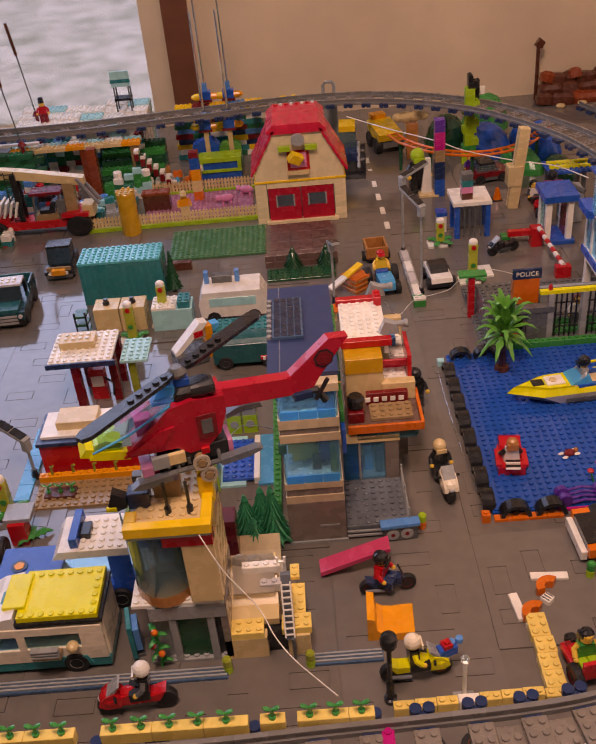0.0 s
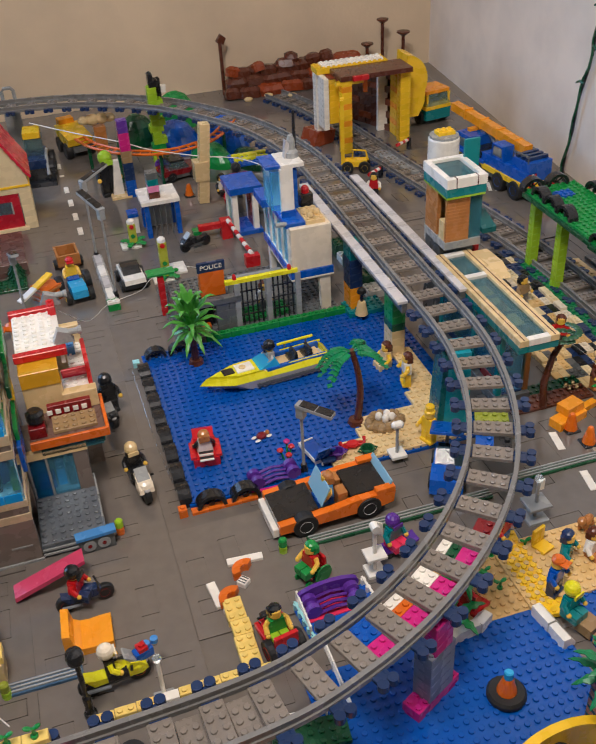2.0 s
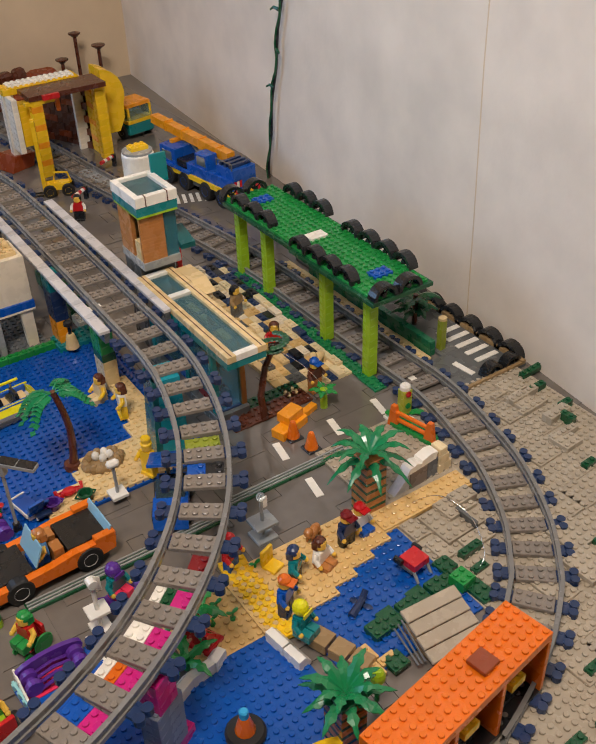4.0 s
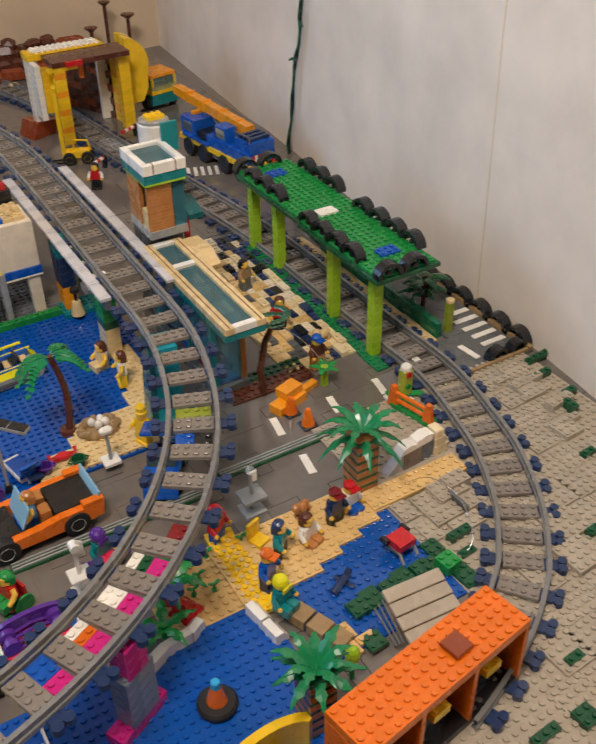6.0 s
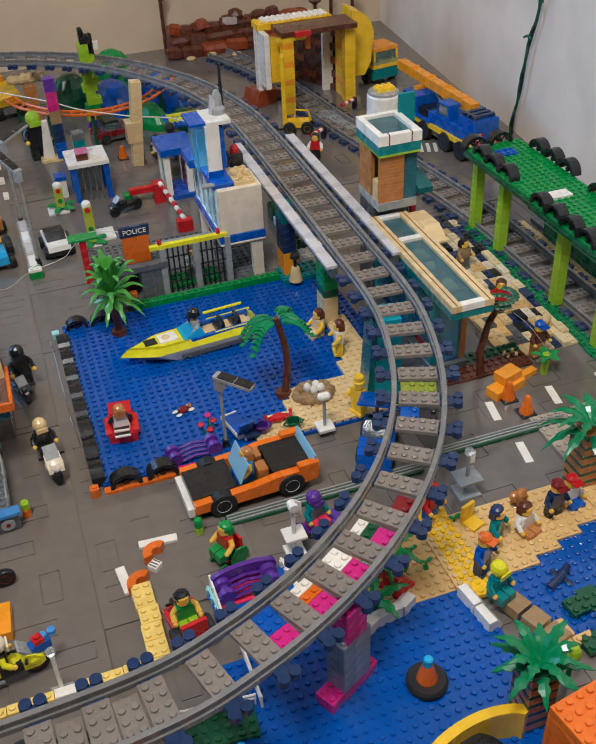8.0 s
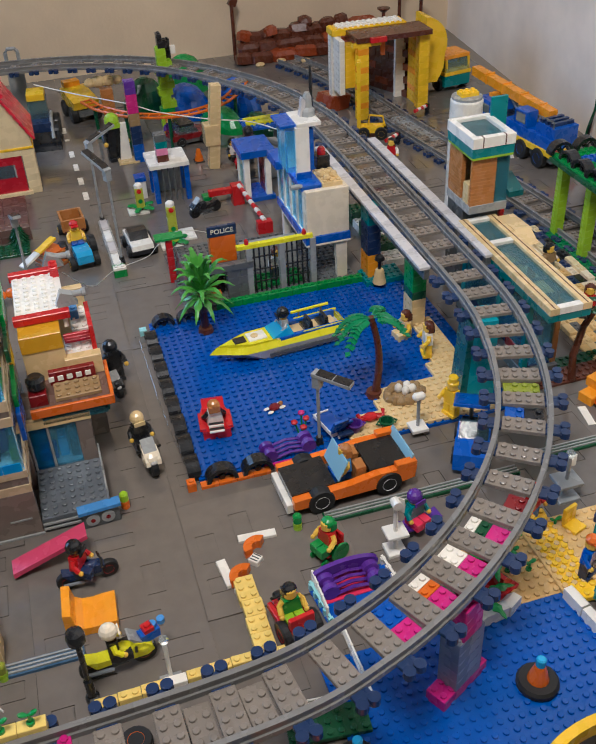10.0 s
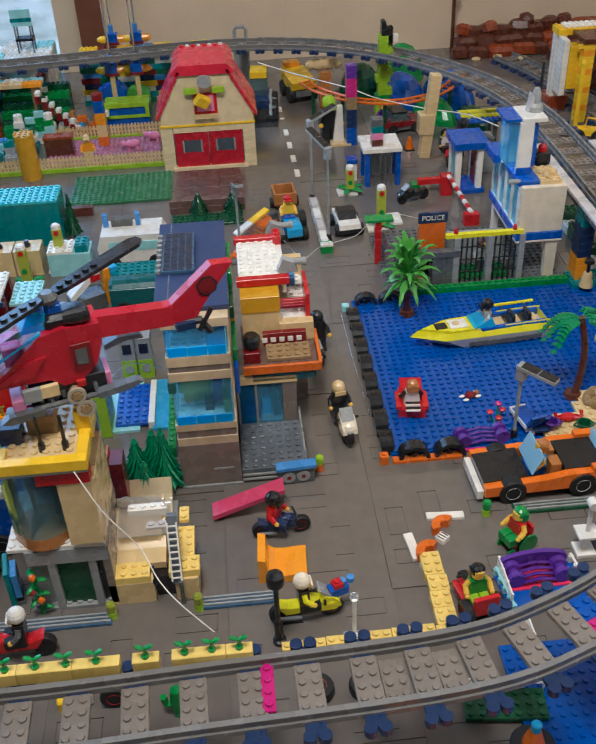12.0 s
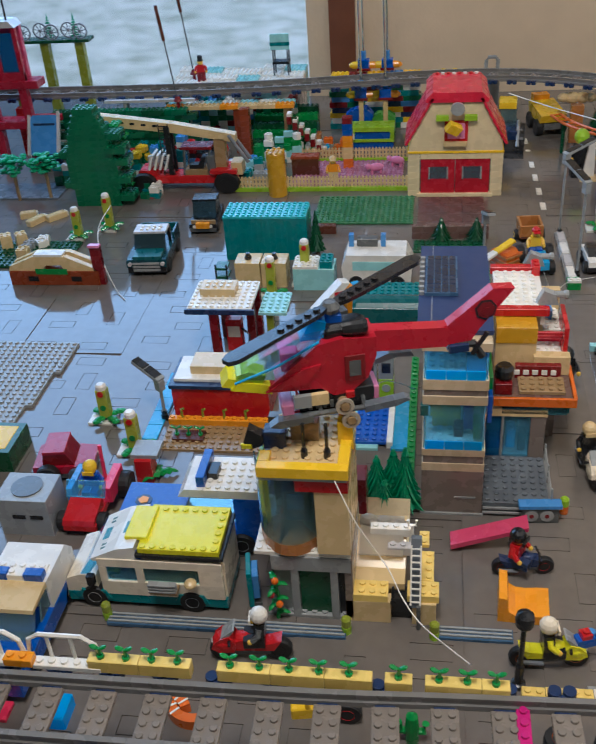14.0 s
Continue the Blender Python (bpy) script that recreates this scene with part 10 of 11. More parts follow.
for k in range(9):
    b = B()
    for q in range(3):
        b.ball(0.012 + 0.016 * math.cos(k * 2.2 + q), 0.014 * math.sin(k * 2.2 + q), 0.082 + 0.004 * (k % 3), 0.004, 0.004, 0.0018, 7, 4)
    part("leaf_clump", b, "dkgreen", tt)
gs = thing("green_bamboo", "lime green toy stalk with leaves at the road", "toy plant", 0.450, 0.004, 0)
part("stalk", B().lathe([(0.004, 0), (0.004, 0.012), (0.0034, 0.013), (0.004, 0.014), (0.004, 0.024)], 0, 0, 0, 12), "lime", gs)
for k in range(5):
    b = B()
    frond(b, k * 1.3, 0.016, 0.004, 0.005, 0.022, 0, 0, 3)
    part("leaf", b, "green", gs)
oy = thing("yellow_digger_part", "yellow-orange toy blocks lying by the road", "toy bricks", 0.400, -0.004, 0, 18)
brick(oy, -0.020, -0.010, 0, 5, 2, BH, "flame", False)
brick(oy, -0.006, -0.006, BH, 3, 2, BH, "flame", False)
brick(oy, 0.020, -0.004, 0, 3, 1, BH * 0.7, "flame", False)
cone(0.396, -0.019)
cone(0.401, -0.044)
for x, y, a in ((0.374, -0.030, 80), (0.371, -0.092, 80), (0.497, -0.029, 80), (0.440, -0.030, 80), (0.545, -0.005, 90), (0.558, -0.012, 90)):
    t = thing("road_dash", "white dash tile on the dark toy road", "road marking", x, y, 0.0, a, "road dashes")
    brick(t, -0.014, -0.004, 0, 3.5, 1, 0.001, "white", False, "dash")
kerb(0.292, 0.430, -0.0655, "dkgreen", "dark green kerb plate with white bars beside the road")
bc = thing("blue_pickup", "small blue toy car with an open blue lid", "toy car", 0.250, -0.040, 0, 60)
for x in (-0.016, 0.018):
    for s in (-1, 1):
        wheel(bc, x, s * 0.014, 0.008, 0.008, 0.007, "ltgray")
box_part("body", bc, "blue", -0.028, -0.015, 0.008, 0.030, 0.015, 0.018, "blue body")
box_part("seat_tub", bc, "black", -0.006, -0.012, 0.018, 0.024, 0.012, 0.022)
part("nose", B().prism([(-0.034, 0.006), (-0.010, 0.006), (-0.010, 0.024), (-0.030, 0.020)], -0.0155, 0.0155), "blue", bc)
part("windscreen", B().prism([(-0.012, 0.023), (-0.008, 0.023), (0.004, 0.034), (0.001, 0.034)], -0.013, 0.013), "dusk", bc)
b = B()
b.tf = pose(0.022, 0.004, 0.040, 0, 20, 0)
part("lid", b.soft(-0.018, -0.016, 0, 0.016, 0.016, 0.003), "blue", bc, "open blue lid")
part("lid_arm", B().tube([(0.026, 0.004, 0.018), (0.024, 0.004, 0.040)], 0.002, 6), "dkgray", bc)
ls = thing("toy_light_pole", "white toy light pole on a gray base", "toy lamp", 0.298, -0.118)
box_part("foot", ls, "ltgray", -0.010, -0.010, 0, 0.010, 0.010, PH)
box_part("shelf", ls, "ltgray", -0.011, -0.010, 0.017, 0.011, 0.010, 0.020)
part("pole", B().cyl(0, 0, PH, 0.044, 0.0017), "ltgray", ls)
part("globe", B().ball(0, 0, 0.047, 0.0042), "clear", ls)
part("tag", B().soft(-0.0005, -0.001, 0.034, 0.006, 0.001, 0.046), "white", ls)

# ---- second beach and the front ponds ----
studded("pond_plate", "bright blue studded water plate by the rocks", 0.270, -0.290, 16, 15, 0.0032, "pond")
studded("front_pond_plate", "bright blue studded water plate at the front", 0.046, -0.420, 26, 26, 0.0032, "pond")
studded("rock_plate", "pale gray studded baseplate under the rocks", 0.398, -0.470, 33, 52, 0.0030, "stone")
studded("rock_plate", "pale gray studded baseplate under the wagon", 0.262, -0.600, 46, 16, 0.0030, "stone")
studded("rock_plate", "pale gray studded baseplate under the wagon", 0.262, -0.471, 17, 16, 0.0030, "stone")
studded("sand_beach", "tan studded beach plates stepping into the water", 0.240, -0.214, 20, 9, PH, "sand", 0.0033, lambda i, j: j >= max(0, (i - 6) // 3), "beach")
studded("sand_strip", "tan studded strip along the wall", 0.384, -0.181, 13, 3, PH * 1.2, "sand", 0.0048, None, "beach", 0)
studded("sand_bank", "tan studded bank with sprouts", 0.178, -0.212, 8, 8, PH, "sand", 0.0, None, "beach")
ypth = thing("yellow_path", "bright yellow studded path into the pond", "toy path", 0.246, -0.128, PH, -8)
for k in range(6):
    brick(ypth, 0.002 * k, -0.016 * (k + 1), 0, 3, 2, PH * 1.3, "yellow", True, "plate")
wk = thing("white_kerb", "white rounded toy edging along the front pond", "toy edging", 0, 0)
for x, y, a, w in ((0.162, -0.221, 25, 0.010), (0.181, -0.2155, 8, 0.010), (0.196, -0.2120, 30, 0.007), (0.2455, -0.226, -82, 0.010), (0.2480, -0.2465, -82, 0.009)):
    b = B()
    b.tf = pose(x, y, 0.0032, 0, 0, a)
    part("stone", b.prism([(-0.006, 0), (0.006, 0), (0.006, 0.004), (0.001, 0.0105), (-0.006, 0.0105)], -w, w, "x"), "white", wk)
bkt = thing("bamboo_planks", "nougat toy planks by the pond edge", "toy planks", 0.262, -0.240, 0.0032, -70)
for k in range(3):
    brick(bkt, k * 0.018, 0, 0, 2, 2, BH, "dktan", False)
for x, y, z, a, lg, to, hat, hm, seat in ((0.254, -0.138, PH, 30, "blue", "red", "helmet", "red", False), (0.291, -0.180, PH, 40, "black", "teal", "hair", "dkblue", False), (0.265, -0.205, PH * 2.3, 30, "dkblue", "blue", "cap", "orange", False), (0.318, -0.178, PH, 20, "nougat", "white", "hair", "brown", True), (0.349, -0.172, PH, 10, "black", "dkblue", "cap", "dkred", False), (0.369, -0.164, PH, 10, "blue", "white", "cap", "red", True), (0.262, -0.232, 0.0128, 20, "teal", "teal", "helmet", "neon", True)):
    figure(x, y, z, a, lg, to, hat, hm, seat=seat, label="toy figure in %s with %s %s on the beach" % (to.replace("dk", "dark "), hm.replace("dk", "dark "), hat))
yc = thing("yellow_chair", "yellow toy beach chair on the sand", "toy chair", 0.282, -0.158, PH, 20)
box_part("seat", yc, "yellow", -0.007, -0.008, 0.004, 0.007, 0.006, 0.0065)
box_part("backrest", yc, "yellow", -0.007, 0.004, 0.0065, 0.007, 0.007, 0.022)
for x in (-0.006, 0.006):
    box_part("leg", yc, "yellow", x - 0.001, -0.007, 0, x + 0.001, -0.005, 0.004)
dg = thing("toy_dog", "light brown toy dog on the beach", "toy animal", 0.330, -0.150, PH, 30)
part("body", B().ball(0, 0, 0.011, 0.010, 0.0045, 0.005), "nougat", dg)
part("head", B().ball(-0.010, 0, 0.018, 0.0048, 0.004, 0.0044), "nougat", dg)
for lx in (-0.006, 0.006):
    for ly in (-0.003, 0.003):
        part("leg", B().cyl(lx, ly, 0, 0.009, 0.0016, n=7), "nougat", dg)
sp = thing("sprout_bed", "green toy sprouts growing on the sand", "toy plants", 0, 0, PH)
for x, y in ((0.200, -0.166), (0.212, -0.180), (0.222, -0.168), (0.228, -0.184), (0.214, -0.158), (0.270, -0.150), (0.238, -0.150), (0.196, -0.184)):
    sprout(sp, x, y, 0)
sl = thing("toy_seal", "dark toy seal on the water", "toy animal", 0.318, -0.232, 0.0032, 25)
part("body", B().tube([(-0.014, 0, 0.002), (-0.004, 0, 0.003), (0.005, 0, 0.005), (0.010, 0, 0.010)], 0.0036, 8, 0.0026), "dkblue", sl)
for s in (-1, 1):
    part("flipper", B().ball(0.002, s * 0.006, 0.0015, 0.003, 0.005, 0.001, 8, 4), "dkblue", sl)
rs = thing("beach_stool", "red toy seat with gray legs by the water", "toy seat", 0.378, -0.228, 0.0032, 8)
brick(rs, -0.009, -0.008, 0.010, 2.3, 2.2, BH * 0.7, "red", False)
for x in (-0.008, 0.008):
    part("leg", B().tube([(x, -0.012, 0), (x, -0.006, 0.010)], 0.0014, 6), "ltgray", rs)
    part("arm", B().lathe([(0.003, -0.004), (0.003, 0.004)], x * 1.4, 0.008, 0.014, 8, "y"), "black", rs)
box_part("frame", rs, "dkgray", -0.010, -0.006, 0.007, 0.010, 0.010, 0.010)
palm(0.393, -0.146, "toy palm with a banded brown block trunk and wide leaves", 0.066, "nougat", 9, 0.045, 0.0062, "palmgreen", 0.024, fat=0.0110, tiers=2, ring="dkgreen", seed=8, rise=0.22, ways=(-62, -26, 10, 52, 92, 132, 168, 204, 248))
palm(0.235, -0.325, "toy palm with a banded dark trunk beside the pond", 0.062, "nougat", 9, 0.034, 0.0056, "palmgreen", 0.012, fat=0.0105, tiers=2, ring="dkgreen", seed=12, rise=0.25, ways=(-62, -26, 8, 44, 82, 124, 164, 204, 250))
lb = thing("lime_ball", "lime green toy fruit by the palm", "toy fruit", 0.276, -0.308, 0.03)
part("fruit", B().ball(0, 0, 0, 0.006, 0.006, 0.008), "lime", lb)
part("stalk", B().cyl(0, 0, -0.027, -0.006, 0.002), "green", lb)
gl = thing("small_palm", "green toy leaves over a red pot near the track", "toy plant", 0.196, -0.176, PH)
for k in range(6):
    b = B()
    frond(b, k * 1.05 + 0.3, 0.030, 0.012, 0.006, 0.024, 0, 0, 4)
    part("leaf", b, "green", gl)
part("pot", B().lathe([(0.008, 0), (0.009, 0.010), (0.006, 0.022), (0.003, 0.024)], 0, 0, 0, 14), "red", gl)
gl2 = thing("pond_reed", "green toy reeds at the pond corner", "toy plant", 0.176, -0.204, 0.0032)
for k in range(5):
    b = B()
    frond(b, k * 1.25, 0.028, 0.006, 0.005, 0.010, 0, 0, 4)
    part("leaf", b, "green", gl2)
part("stem", B().cyl(0, 0, 0, 0.014, 0.003), "green", gl2)
pk = thing("magenta_pillar", "gray and magenta toy pillar in the front pond", "pillar", 0.133, -0.258, 0.0032, 28, "track pillars")
brick(pk, -0.026, -0.008, 0, 6, 2, BH, "magenta", True)
for k in range(5):
    brick(pk, -0.014, -0.008, BH * (1 + k), 3.5, 2, BH, "steel", k == 4)
for k in range(3):
    brick(pk, -0.010, -0.008, BH * (6 + k), 2.5, 2, BH, "magenta", k == 2)
rsl = thing("red_slope", "red toy slope piece on the sand by the pond", "toy brick", 0.199, -0.192, PH, 25)
part("slope", B().prism([(-0.007, 0), (0.009, 0), (0.009, 0.005), (-0.003, 0.019), (-0.007, 0.019)], -0.0075, 0.0075), "red", rsl)
brick(rsl, -0.010, -0.010, -0.0002, 2.6, 2.5, PH, "red", False, "plate")
buoy(0.183, -0.278, 0.0032)
buoy(0.046, -0.294, 0.0032)
buoy(0.060, -0.372, 0.0032)
for x, y, n in ((0.0655, -0.178, 0.039), (0.0710, -0.255, 0.062)):
    t = thing("white_fence", "white three-rail toy fence at the pond edge", "toy fence", x, y, 0.0032, 90, "white fences")
    for k in range(3):
        box_part("rail", t, "white", 0, -0.0008, 0.003 + k * 0.0036, n, 0.0008, 0.0048 + k * 0.0036, c=0.0003)
    for k in range(4):
        part("post", B().cyl(0.001 + k * (n - 0.002) / 3, 0, 0, 0.0125, 0.0011, n=7), "white", t)
wf2 = thing("front_fence", "white double rail on a green plate by the pond", "toy fence", 0.010, -0.250, 0.0034, -6)
brick(wf2, 0, -0.020, 0, 7, 3, PH, "dkgreen", True, "plate")
for z in (0.006, 0.010):
    part("rail", B().tube([(0.0, 0.006, z), (0.058, 0.006, z)], 0.0009, 6), "white", wf2)
for q in range(5):
    part("post", B().cyl(0.001 + q * 0.014, 0.006, 0, 0.011, 0.0009, n=6), "white", wf2)
ya = thing("yellow_arc", "yellow curved toy edge of a boat", "toy boat", 0.185, -0.352, 0.0032, 12)
turns = [radians(20 + 10 * k) for k in range(15)]
b = B().prism([(0.050 * math.cos(q), 0.026 * math.sin(q)) for q in turns] + [(0.042 * math.cos(q), 0.019 * math.sin(q)) for q in reversed(turns)], 0, 0.028, "z")
part("rim", b, "yellow", ya)
part("inside", B().cyl(0, 0.002, 0, 0.016, 0.020, n=20), "black", ya)
# pieces lying under and in front of the front rail
for x, y in ((-0.087, -0.234), (-0.055, -0.235)):
    t = thing("loose_wheel", "black toy wheel with an orange hub under the track", "toy wheel", x, y, 0, 0, "loose wheels")
    wheel(t, 0, 0, 0.0045, 0.011, 0.009, "orange", "z")
mgb = thing("magenta_plate", "magenta studded plate set between the ties", "toy plate", -0.1250, -0.312, ZT + 0.0006)
brick(mgb, 0, 0, 0, 1, 4.4, PH, "magenta", False)
part("studs", B().studs(0, 0.001, 1, 4, PH), "magenta", mgb)
high_line = smooth_path(HIGH, 0.0335 / 8)
gap_spots = [high_line[k] for k in range(0, len(high_line), 8)]
first = min(range(len(gap_spots)), key=lambda k: (gap_spots[k][0] - Vector((0.062, -0.281, ZT))).length)
SHADES = {"tie": "gray", "blue": "blue", "magenta": "bright magenta", "dkgreen": "dark green", "olive": "olive green", "dkred": "dark red", "white": "white", "orange": "orange", "black": "black"}
for step, across, width, m in [(-3, 0, 3.6, "tie"), (-2, 0, 3.6, "tie"), (1, 0.008, 2, "blue"), (1, -0.008, 2, "magenta"), (2, 0.012, 1, "white"), (2, 0.004, 1, "orange"), (2, -0.008, 2, "magenta"), (3, 0.008, 2, "white"), (3, -0.008, 2, "magenta"), (4, 0.010, 1, "white"), (4, 0.002, 1, "dkgreen"), (4, -0.009, 1.8, "magenta"), (5, -0.009, 1.8, "dkred"), (8, 0.007, 1.9, "blue"), (8, -0.008, 1.9, "black"), (9, 0, 3.7, "olive")]:
    spot, way = gap_spots[first + step]
    side = Vector((-way.y, way.x, 0))
    q = spot + side * across
    t = thing("colour_plate", SHADES[m] + " studded plate set between the track ties", "toy plate", q.x, q.y, ZT - PH, math.degrees(math.atan2(way.y, way.x)), "colour plates")
    brick(t, -0.008, -width * S / 2, 0, 2, width, PH, m, True, "plate")
for x, y, a in ((-0.358, -0.240, 30), (-0.336, -0.222, 200)):
    t = thing("curved_brick", "rust orange curved toy rail under the track", "toy brick", x, y, 0, a, "curved bricks")
    part("curve", B().prism([(0.022 * math.cos(q), 0.022 * math.sin(q)) for q in np.linspace(0, 1.7, 9)] + [(0.015 * math.cos(q), 0.015 * math.sin(q)) for q in np.linspace(1.7, 0, 9)], 0, 0.009, "z"), "orange", t)
    for q in (0.2, 0.5):
        part("stripe", B().soft(0.0145, -0.0008, 0.009, 0.0225, 0.0008, 0.0096, 0.0002), "white", t).rotation_euler = (0, 0, q)
yf = thing("yellow_drill", "yellow and white toy drill under the track", "toy tool", -0.258, -0.224, 0, 10)
part("body", B().soft(-0.010, -0.004, 0, 0.006, 0.004, 0.010, 0.001), "yellow", yf)
part("grip", B().soft(0.000, -0.004, 0.010, 0.004, 0.004, 0.016, 0.001), "yellow", yf)
part("head", B().soft(0.006, -0.004, 0.002, 0.014, 0.004, 0.009, 0.001), "white", yf)
t = thing("loose_wheel", "red toy wheel with a dark tyre under the track", "toy wheel", -0.228, -0.226, 0, 0, "loose wheels")
wheel(t, 0, 0, 0.010, 0.010, 0.008, "red")
cac = thing("toy_cactus", "green toy cactus standing under the track", "toy plant", -0.184, -0.238)
part("stem", B().lathe([(0.0045, 0), (0.005, 0.014), (0.004, 0.026), (0.001, 0.029)], 0, 0, 0, 12), "green", cac)
for q in (-1, 1):
    part("arm", B().tube([(0, 0, 0.010), (q * 0.008, 0, 0.011), (q * 0.009, 0, 0.019)], 0.0026, 8), "green", cac)
pt_ = thing("pink_tile", "pink toy tile lying under the track", "toy tile", -0.485, -0.250)
brick(pt_, 0, 0, 0, 2, 2, PH, "coral", False, "tile")
ct = thing("clear_basin", "clear blue toy basin under the track", "toy part", -0.446, -0.252)
part("shell", B().soft(0, 0, 0, 0.022, 0.022, 0.012, 0.001), "clear_azure", ct)
bsh = thing("red_roof_house", "orange-red toy house under the front track", "toy house", -0.010, -0.400)
box_part("wall", bsh, "green", -0.030, 0, 0, 0.040, 0.05, 0.030)
part("roof", B().prism([(-0.034, 0.030), (0.012, 0.056), (0.046, 0.030)], -0.004, 0.05), "orange", bsh)

# orange wagon across the ground track
ow = thing("orange_wagon", "orange studded toy wagon with open dark bays", "toy wagon", 0.2985, -0.3655, 0.0, 9.6)
brick(ow, -0.076, -0.020, 0.064, 19, 5, 0.0075, "tangerine", True, "roof")
box_part("back_wall", ow, "tangerine", -0.076, 0.0165, 0.010, 0.076, 0.020, 0.064)
for x in (-0.076, -0.030, 0.020, 0.072):
    box_part("divider", ow, "tangerine", x, -0.020, 0.010, x + 0.004, 0.0165, 0.064)
box_part("floor", ow, "black", -0.076, -0.020, 0.004, 0.076, 0.020, 0.010)
for x in (-0.055, -0.006, 0.046):
    box_part("engine_block", ow, "black", x - 0.014, -0.010, 0.010, x + 0.014, 0.012, 0.034)
    brick(ow, x - 0.006, -0.016, 0.034, 2, 1, BH * 0.7, "yellow", True)
rb = box_part("roof_tile", ow, "rust", 0.012, -0.010, 0.0735, 0.028, 0.006, 0.0765, "brown roof tile")
for x in (-0.060, 0.060):
    box_part("bogie", ow, "dkgray", x - 0.012, -0.012, 0, x + 0.012, 0.012, 0.004)

# rocks round the ground curve
r = random.Random(31)
rk = thing("gray_rocks", "pale gray stepped toy rocks with dark green plates", "toy rocks", 0, 0)


def ridge(x, y, nx, ny, z, a, m="stone", studs=True):
    """One studded plate of the stepped rocks, its low corner at x, y."""
    brick(rk, x, y, 0.003, nx, ny, z - 0.003, m, studs, "rock_step", rz=a)


# low terraces inside the curve
for x, y, nx, ny, z in ((0.420, -0.224, 7, 5, 0.0075), (0.438, -0.206, 4, 3, 0.0115), (0.452, -0.200, 3, 2, 0.0165), (0.430, -0.240, 4, 2, 0.0062), (0.464, -0.232, 2, 2, 0.0062), (0.400, -0.205, 2, 3, 0.0062), (0.404, -0.236, 2, 3, 0.0062)):
    ridge(x, y, nx, ny, z, 3)
brick(rk, 0.4495, -0.2245, 0.0077, 0.5, 3.2, 0.0065, "dkgray", False, "dark_edge", rz=2)
# terraces climbing towards the wall
for j in range(11):
    y = -0.102 - j * 0.032
    left = max(0.590 + (y + 0.10) * (0.30 if y > -0.2 else 0.62), 0.36)
    for i in range(5):
        x = left + i * 0.030
        if x > wall_x(y) - 0.052 - 0.03 * (i > 2):
            break
        z = 0.0042 + PH * min(i, 2) * r.choice((0, 0, 1)) + 0.0014 * (j % 2)
        ridge(x + r.uniform(-0.004, 0.004), y, r.choice((3, 4, 4)), r.choice((3, 4)), z, 4)
for x, y, nx, ny, z in ((0.596, -0.098, 6, 1, 0.0085), (0.604, -0.116, 5, 1, 0.0115), (0.600, -0.134, 5, 1, 0.0085), (0.612, -0.160, 4, 1.5, 0.0130), (0.606, -0.182, 3, 1, 0.0095)):
    ridge(x, y, nx, ny, z, 5)
for x, y, nx, ny, z in ((0.650, -0.086, 4, 1, 0.0085), (0.634, -0.112, 3, 1, 0.0100), (0.640, -0.150, 2, 1, 0.0115), (0.628, -0.172, 1, 2, 0.0135), (0.590, -0.226, 2, 1, 0.0085), (0.600, -0.250, 2, 2, 0.0085), (0.578, -0.266, 3, 1, 0.0085), (0.560, -0.290, 2, 1, 0.0085), (0.522, -0.300, 2, 1, 0.0085), (0.505, -0.334, 2, 1, 0.0085), (0.540, -0.330, 2, 2, 0.0085), (0.478, -0.362, 2, 1, 0.0085), (0.452, -0.400, 3, 1, 0.0085), (0.388, -0.428, 2, 2, 0.0085), (0.350, -0.420, 3, 1, 0.0085), (0.415, -0.385, 2, 1, 0.0085)):
    brick(rk, x, y, 0.003, nx, ny, z - 0.003, "dkgreen", True, "green_plate", rz=4)
# dark green edge of the water
for k in range(1, 6):
    brick(rk, 0.290 + k * 0.0164, -0.2710 + 0.0016 * k, 0.003, 2, 2 if k % 2 else 2.6, PH * (1 + k % 2), "dkgreen", True, "green_plate", rz=5)
for x, y, nx, ny, z in ((0.300, -0.300, 2, 2, 0.0070), (0.389, -0.262, 2, 2, 0.0062), (0.3945, -0.248, 2, 2, 0.0070), (0.400, -0.290, 2, 3, 0.0062), (0.4185, -0.2445, 3, 1, 0.0100), (0.4165, -0.262, 2, 1, 0.0062)):
    brick(rk, x, y, 0.003, nx, ny, z - 0.003, "dkgreen", True, "green_plate", rz=5)
brick(rk, 0.392, -0.272, 0.003 + PH, 2, 2, BH, "green", True, "green_brick", rz=8)
for x, y, nx, ny in ((0.284, -0.282, 2, 2), (0.288, -0.296, 1, 2), (0.296, -0.290, 2, 1)):
    brick(rk, x, y, 0.0032, nx, ny, PH, "sand", True, "sand_plate", rz=5)
rm = thing("stone_ramp", "gray-beige sloping toy ramp boards by the water", "toy ramp", 0.354, -0.289, 0.003, -4)
for k in range(4):
    b = B()
    b.tf = pose(0, 0.014 - k * 0.011, 0.020 - k * 0.004, 14, 0, 0)
    part("board", b.soft(-0.026, -0.0056, -0.003, 0.026, 0.0056, 0.0), "stone", rm)
box_part("under", rm, "dktan", -0.024, -0.016, 0, 0.024, 0.018, 0.006)
for k in range(3):
    part("rail", B().tube([(-0.0285 - k * 0.0032, 0.014, 0.018 - k * 0.003), (-0.0285 - k * 0.0032, -0.018, 0.004)], 0.0009, 6), "smokegray", rm)
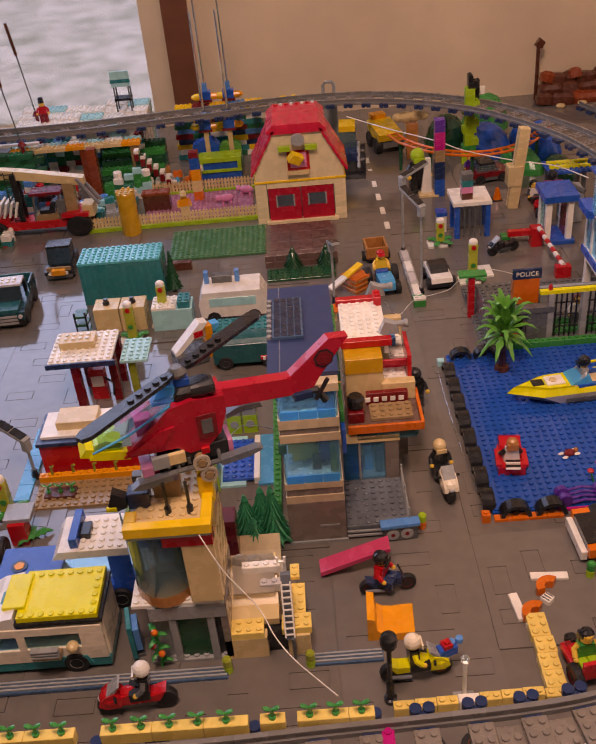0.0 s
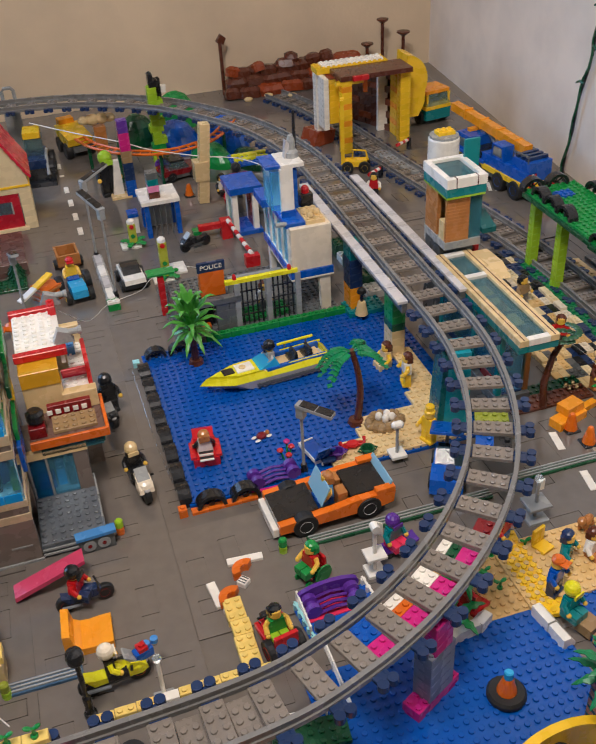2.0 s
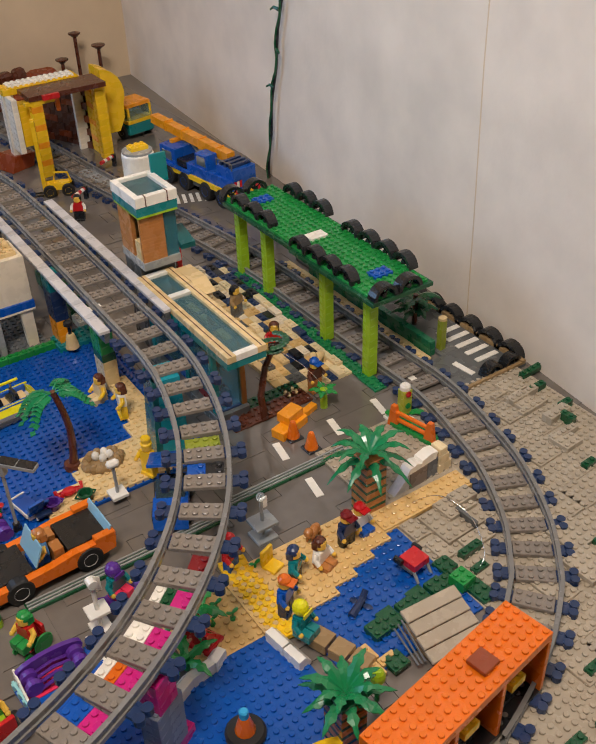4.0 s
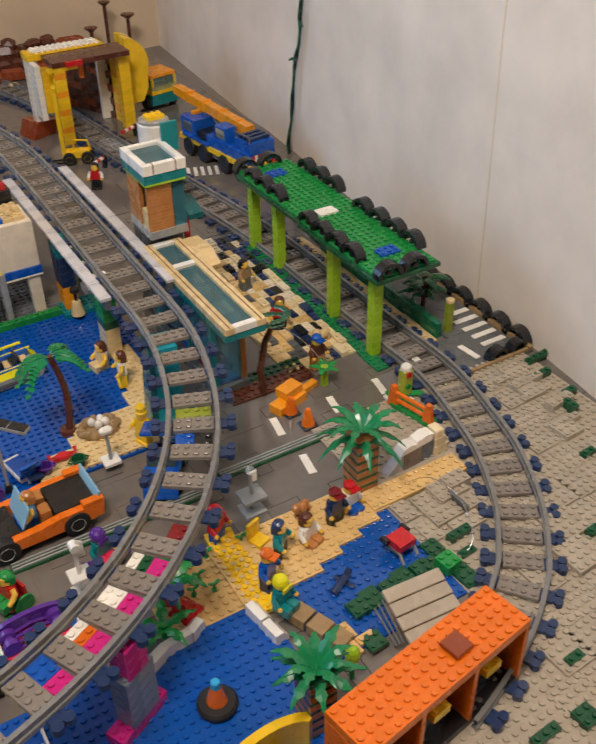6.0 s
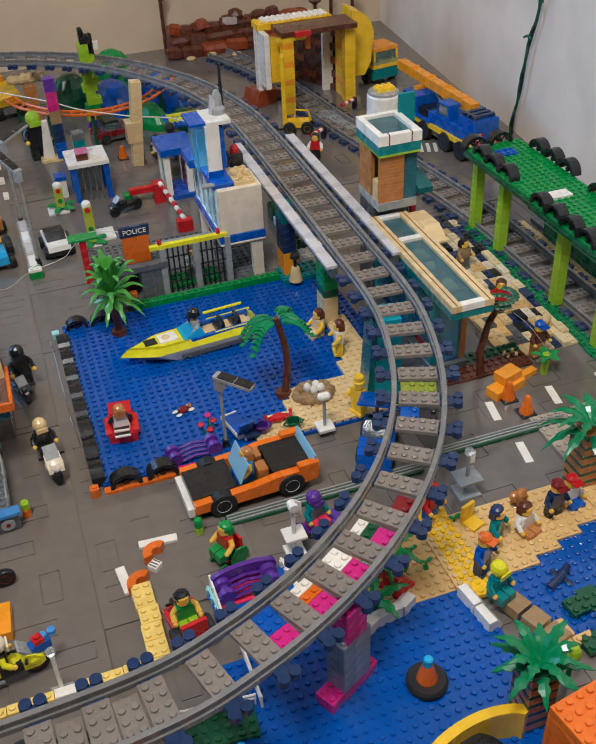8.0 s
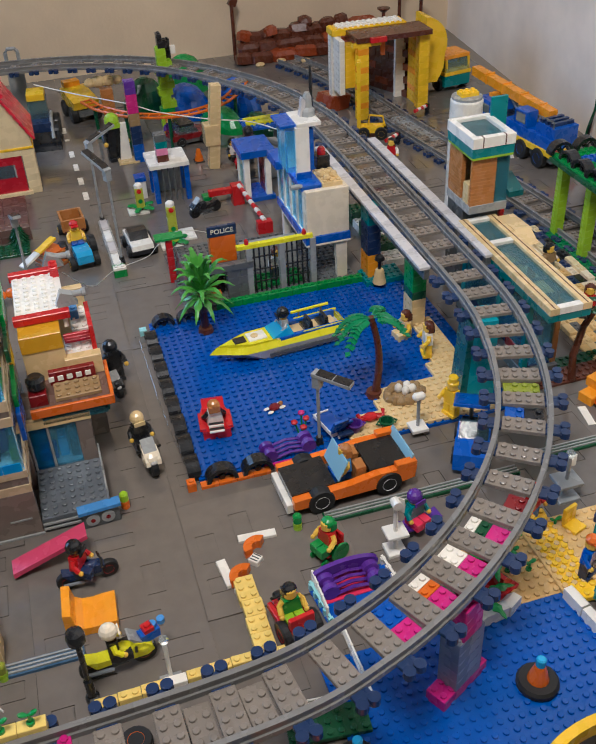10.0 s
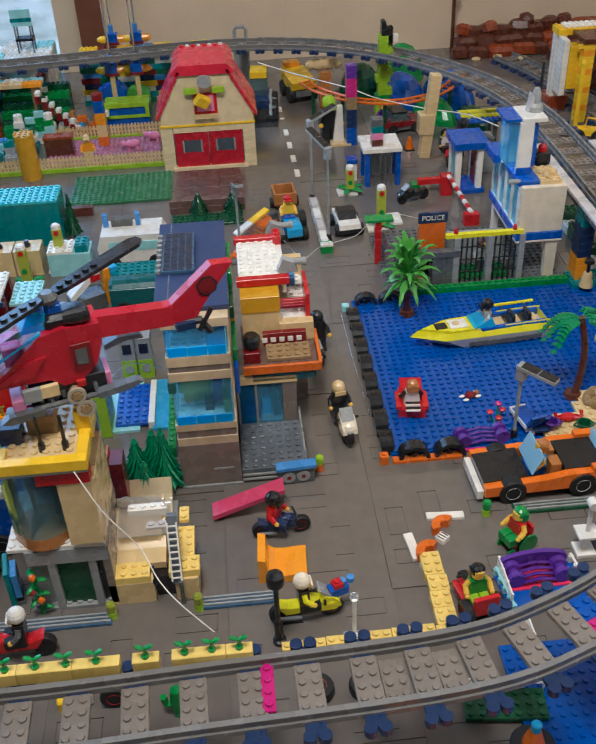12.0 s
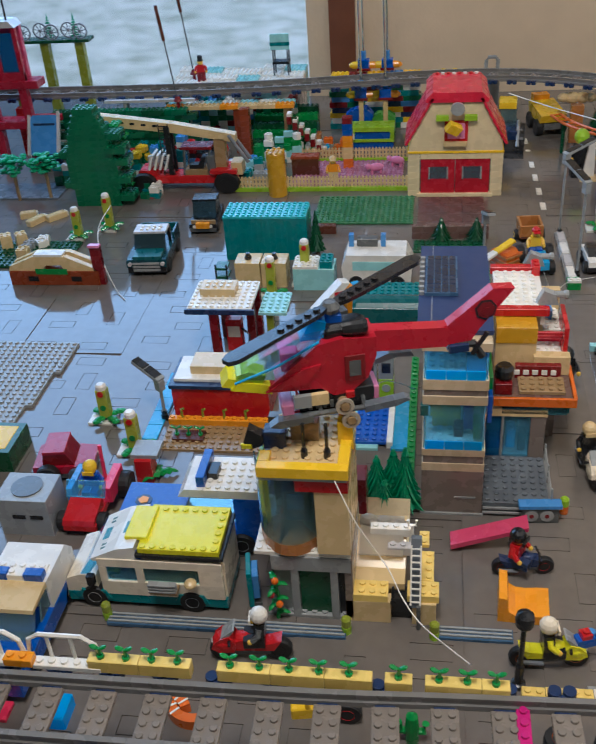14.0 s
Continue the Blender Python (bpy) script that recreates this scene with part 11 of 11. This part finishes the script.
wl = thing("stone_wall", "gray toy wall with white rounded caps beside the palm", "toy wall", 0.421, -0.150, 0, 3)
part("slope_stone", B().prism([(0.000, 0.003), (0.018, 0.003), (0.018, 0.021)], 0.001, 0.011), "pale", wl, "pale sloped stone")
part("slab", B().soft(0.0185, 0, 0.003, 0.0400, 0.012, 0.022, 0.0006), "taupe", wl, "smooth gray panel")
part("slab", B().soft(0.0404, 0.0004, 0.003, 0.0535, 0.0116, 0.0235, 0.0006), "smokegray", wl, "smooth dark panel")
part("cap_stone", B().prism([(0.014, 0.0215), (0.030, 0.0225), (0.032, 0.0275), (0.026, 0.0295), (0.018, 0.0275)], 0.000, 0.0115), "white", wl, "white rounded cap")
part("cap_stone", B().prism([(0.031, 0.0225), (0.050, 0.0240), (0.052, 0.0315), (0.044, 0.0330), (0.033, 0.0300)], 0.000, 0.0115), "white", wl, "white rounded cap")
for k, (w, z0, z1) in enumerate(((0.0, 0.0245, 0.0325), (0.003, 0.0145, 0.0240), (0.0065, 0.003, 0.0140))):
    part("end_stone", B().soft(0.0540, -0.001, z0, 0.0640 + w, 0.0122, z1, 0.0008), "cream", wl, "cream end brick")
orf = thing("orange_barrier", "orange toy work barrier on a green plate", "toy barrier", 0.497, -0.087, 0.003, -77)
orf.scale = (1.3, 1.3, 1.4)
brick(orf, -0.020, -0.006, 0, 5, 1.5, PH, "green", True, "plate")
for x in (-0.018, 0.016):
    part("leg", B().prism([(x - 0.005, 0.0), (x + 0.005, 0.0), (x + 0.002, 0.018), (x - 0.002, 0.018)], -0.005, -0.001), "orange", orf)
for z in (0.006, 0.012):
    box_part("rail", orf, "tangerine", -0.020, -0.0045, z, 0.018, -0.0015, z + 0.002)
signal_tree(0.507, -0.058, 0.042, "lime toy signal post with a white cap")

# ---- wires ----
wire("fairy_light_wire", "thin silvery fairy light wire across the town", [(-0.150, -0.263, 0.112), (-0.178, -0.202, 0.072), (-0.192, -0.182, 0.075), (-0.204, -0.158, 0.080), (-0.224, -0.159, 0.120), (-0.239, -0.150, 0.150)], 0.0005, "white")
wire("fairy_light_wire", "thin silvery fairy light wire across the town", [(-0.232, -0.066, 0.150), (-0.215, 0.000, 0.130), (-0.190, 0.022, 0.108)], 0.00035, "chrome")
wire("fairy_light_wire", "thin pale fairy light wire over the road", [(-0.073, 0.179, 0.138), (-0.045, 0.300, 0.05), (-0.014, 0.397, 0.012), (0.028, 0.401, 0.020), (0.043, 0.396, 0.036), (0.067, 0.372, 0.062), (0.107, 0.370, 0.052)], 0.0004, "white")
wire("fairy_light_wire", "white glowing-looking wire strung along the coaster", [(-0.060, 0.93, 0.082), (0.000, 0.86, 0.080), (0.070, 0.765, 0.085), (0.110, 0.74, 0.075), (0.175, 0.69, 0.072), (0.230, 0.66, 0.070), (0.262, 0.60, 0.072)], 0.0009, "white")
wire("fairy_light_wire", "thin silvery fairy light wire over the garden", [(0.400, 0.020, 0.086), (0.420, 0.000, 0.070), (0.440, -0.010, 0.040), (0.448, -0.006, 0.022)], 0.00035, "chrome")
wire("fairy_light_wire", "thin silvery fairy light wire over the rocks", [(0.425, -0.165, 0.006), (0.432, -0.195, 0.034), (0.440, -0.225, 0.030), (0.430, -0.255, 0.020), (0.42, -0.262, 0.012)], 0.00035, "chrome")
wire("fairy_light_wire", "thin white fairy light wire across the street", [(-0.640, 0.56, 0.045), (-0.628, 0.47, 0.050), (-0.610, 0.42, 0.03), (-0.585, 0.385, 0.004), (-0.565, 0.36, 0.002)], 0.0007, "white")
wire("fairy_light_wire", "thin white fairy light wire along the pond wall", [(-0.009, 0.245, 0.006), (-0.008, 0.160, 0.004), (-0.007, 0.103, 0.006), (-0.004, 0.060, 0.003), (-0.001, 0.017, 0.006)], 0.0003, "chrome")
cb = thing("light_cable", "dark green string-light cable hanging on the wall", "cable", 0, 0)
r = random.Random(5)
cp_ = [(wall_x(0.549 - 0.21 * z) - 0.009, 0.549 - 0.21 * z + 0.0022 * math.sin(z * 60) + 0.003 * math.sin(z * 17), z) for z in np.linspace(-0.004, 1.2, 60)]
part("cable", B().tube(cp_, 0.0022, 7), "black", cb)
part("cable", B().tube([(x - 0.002, y + 0.003 * math.sin(z * 90), z) for x, y, z in cp_], 0.0018, 7), "dkgreen", cb)
for k in range(12):
    z = 0.155 + k * 0.057
    y = 0.549 - 0.21 * z
    xw = wall_x(y)
    s = -1 if k % 2 else 1
    part("bulb", B().tube([(xw - 0.010, y, z), (xw - 0.013, y + s * 0.007, z + 0.002), (xw - 0.014, y + s * 0.014, z - 0.002)], 0.0028, 7, 0.0014), "dkgreen", cb)
sm = thing("wall_seam", "faint vertical seam in the pale wallpaper", "seam", kind="structure")
part("seam", B().tube([(wall_x(y) + 0.0004, y, z) for y, z in ((0.047, 0), (0.050, 0.12), (0.056, 0.30), (0.060, ZC))], 0.0011, 6), "wall_paint", sm)
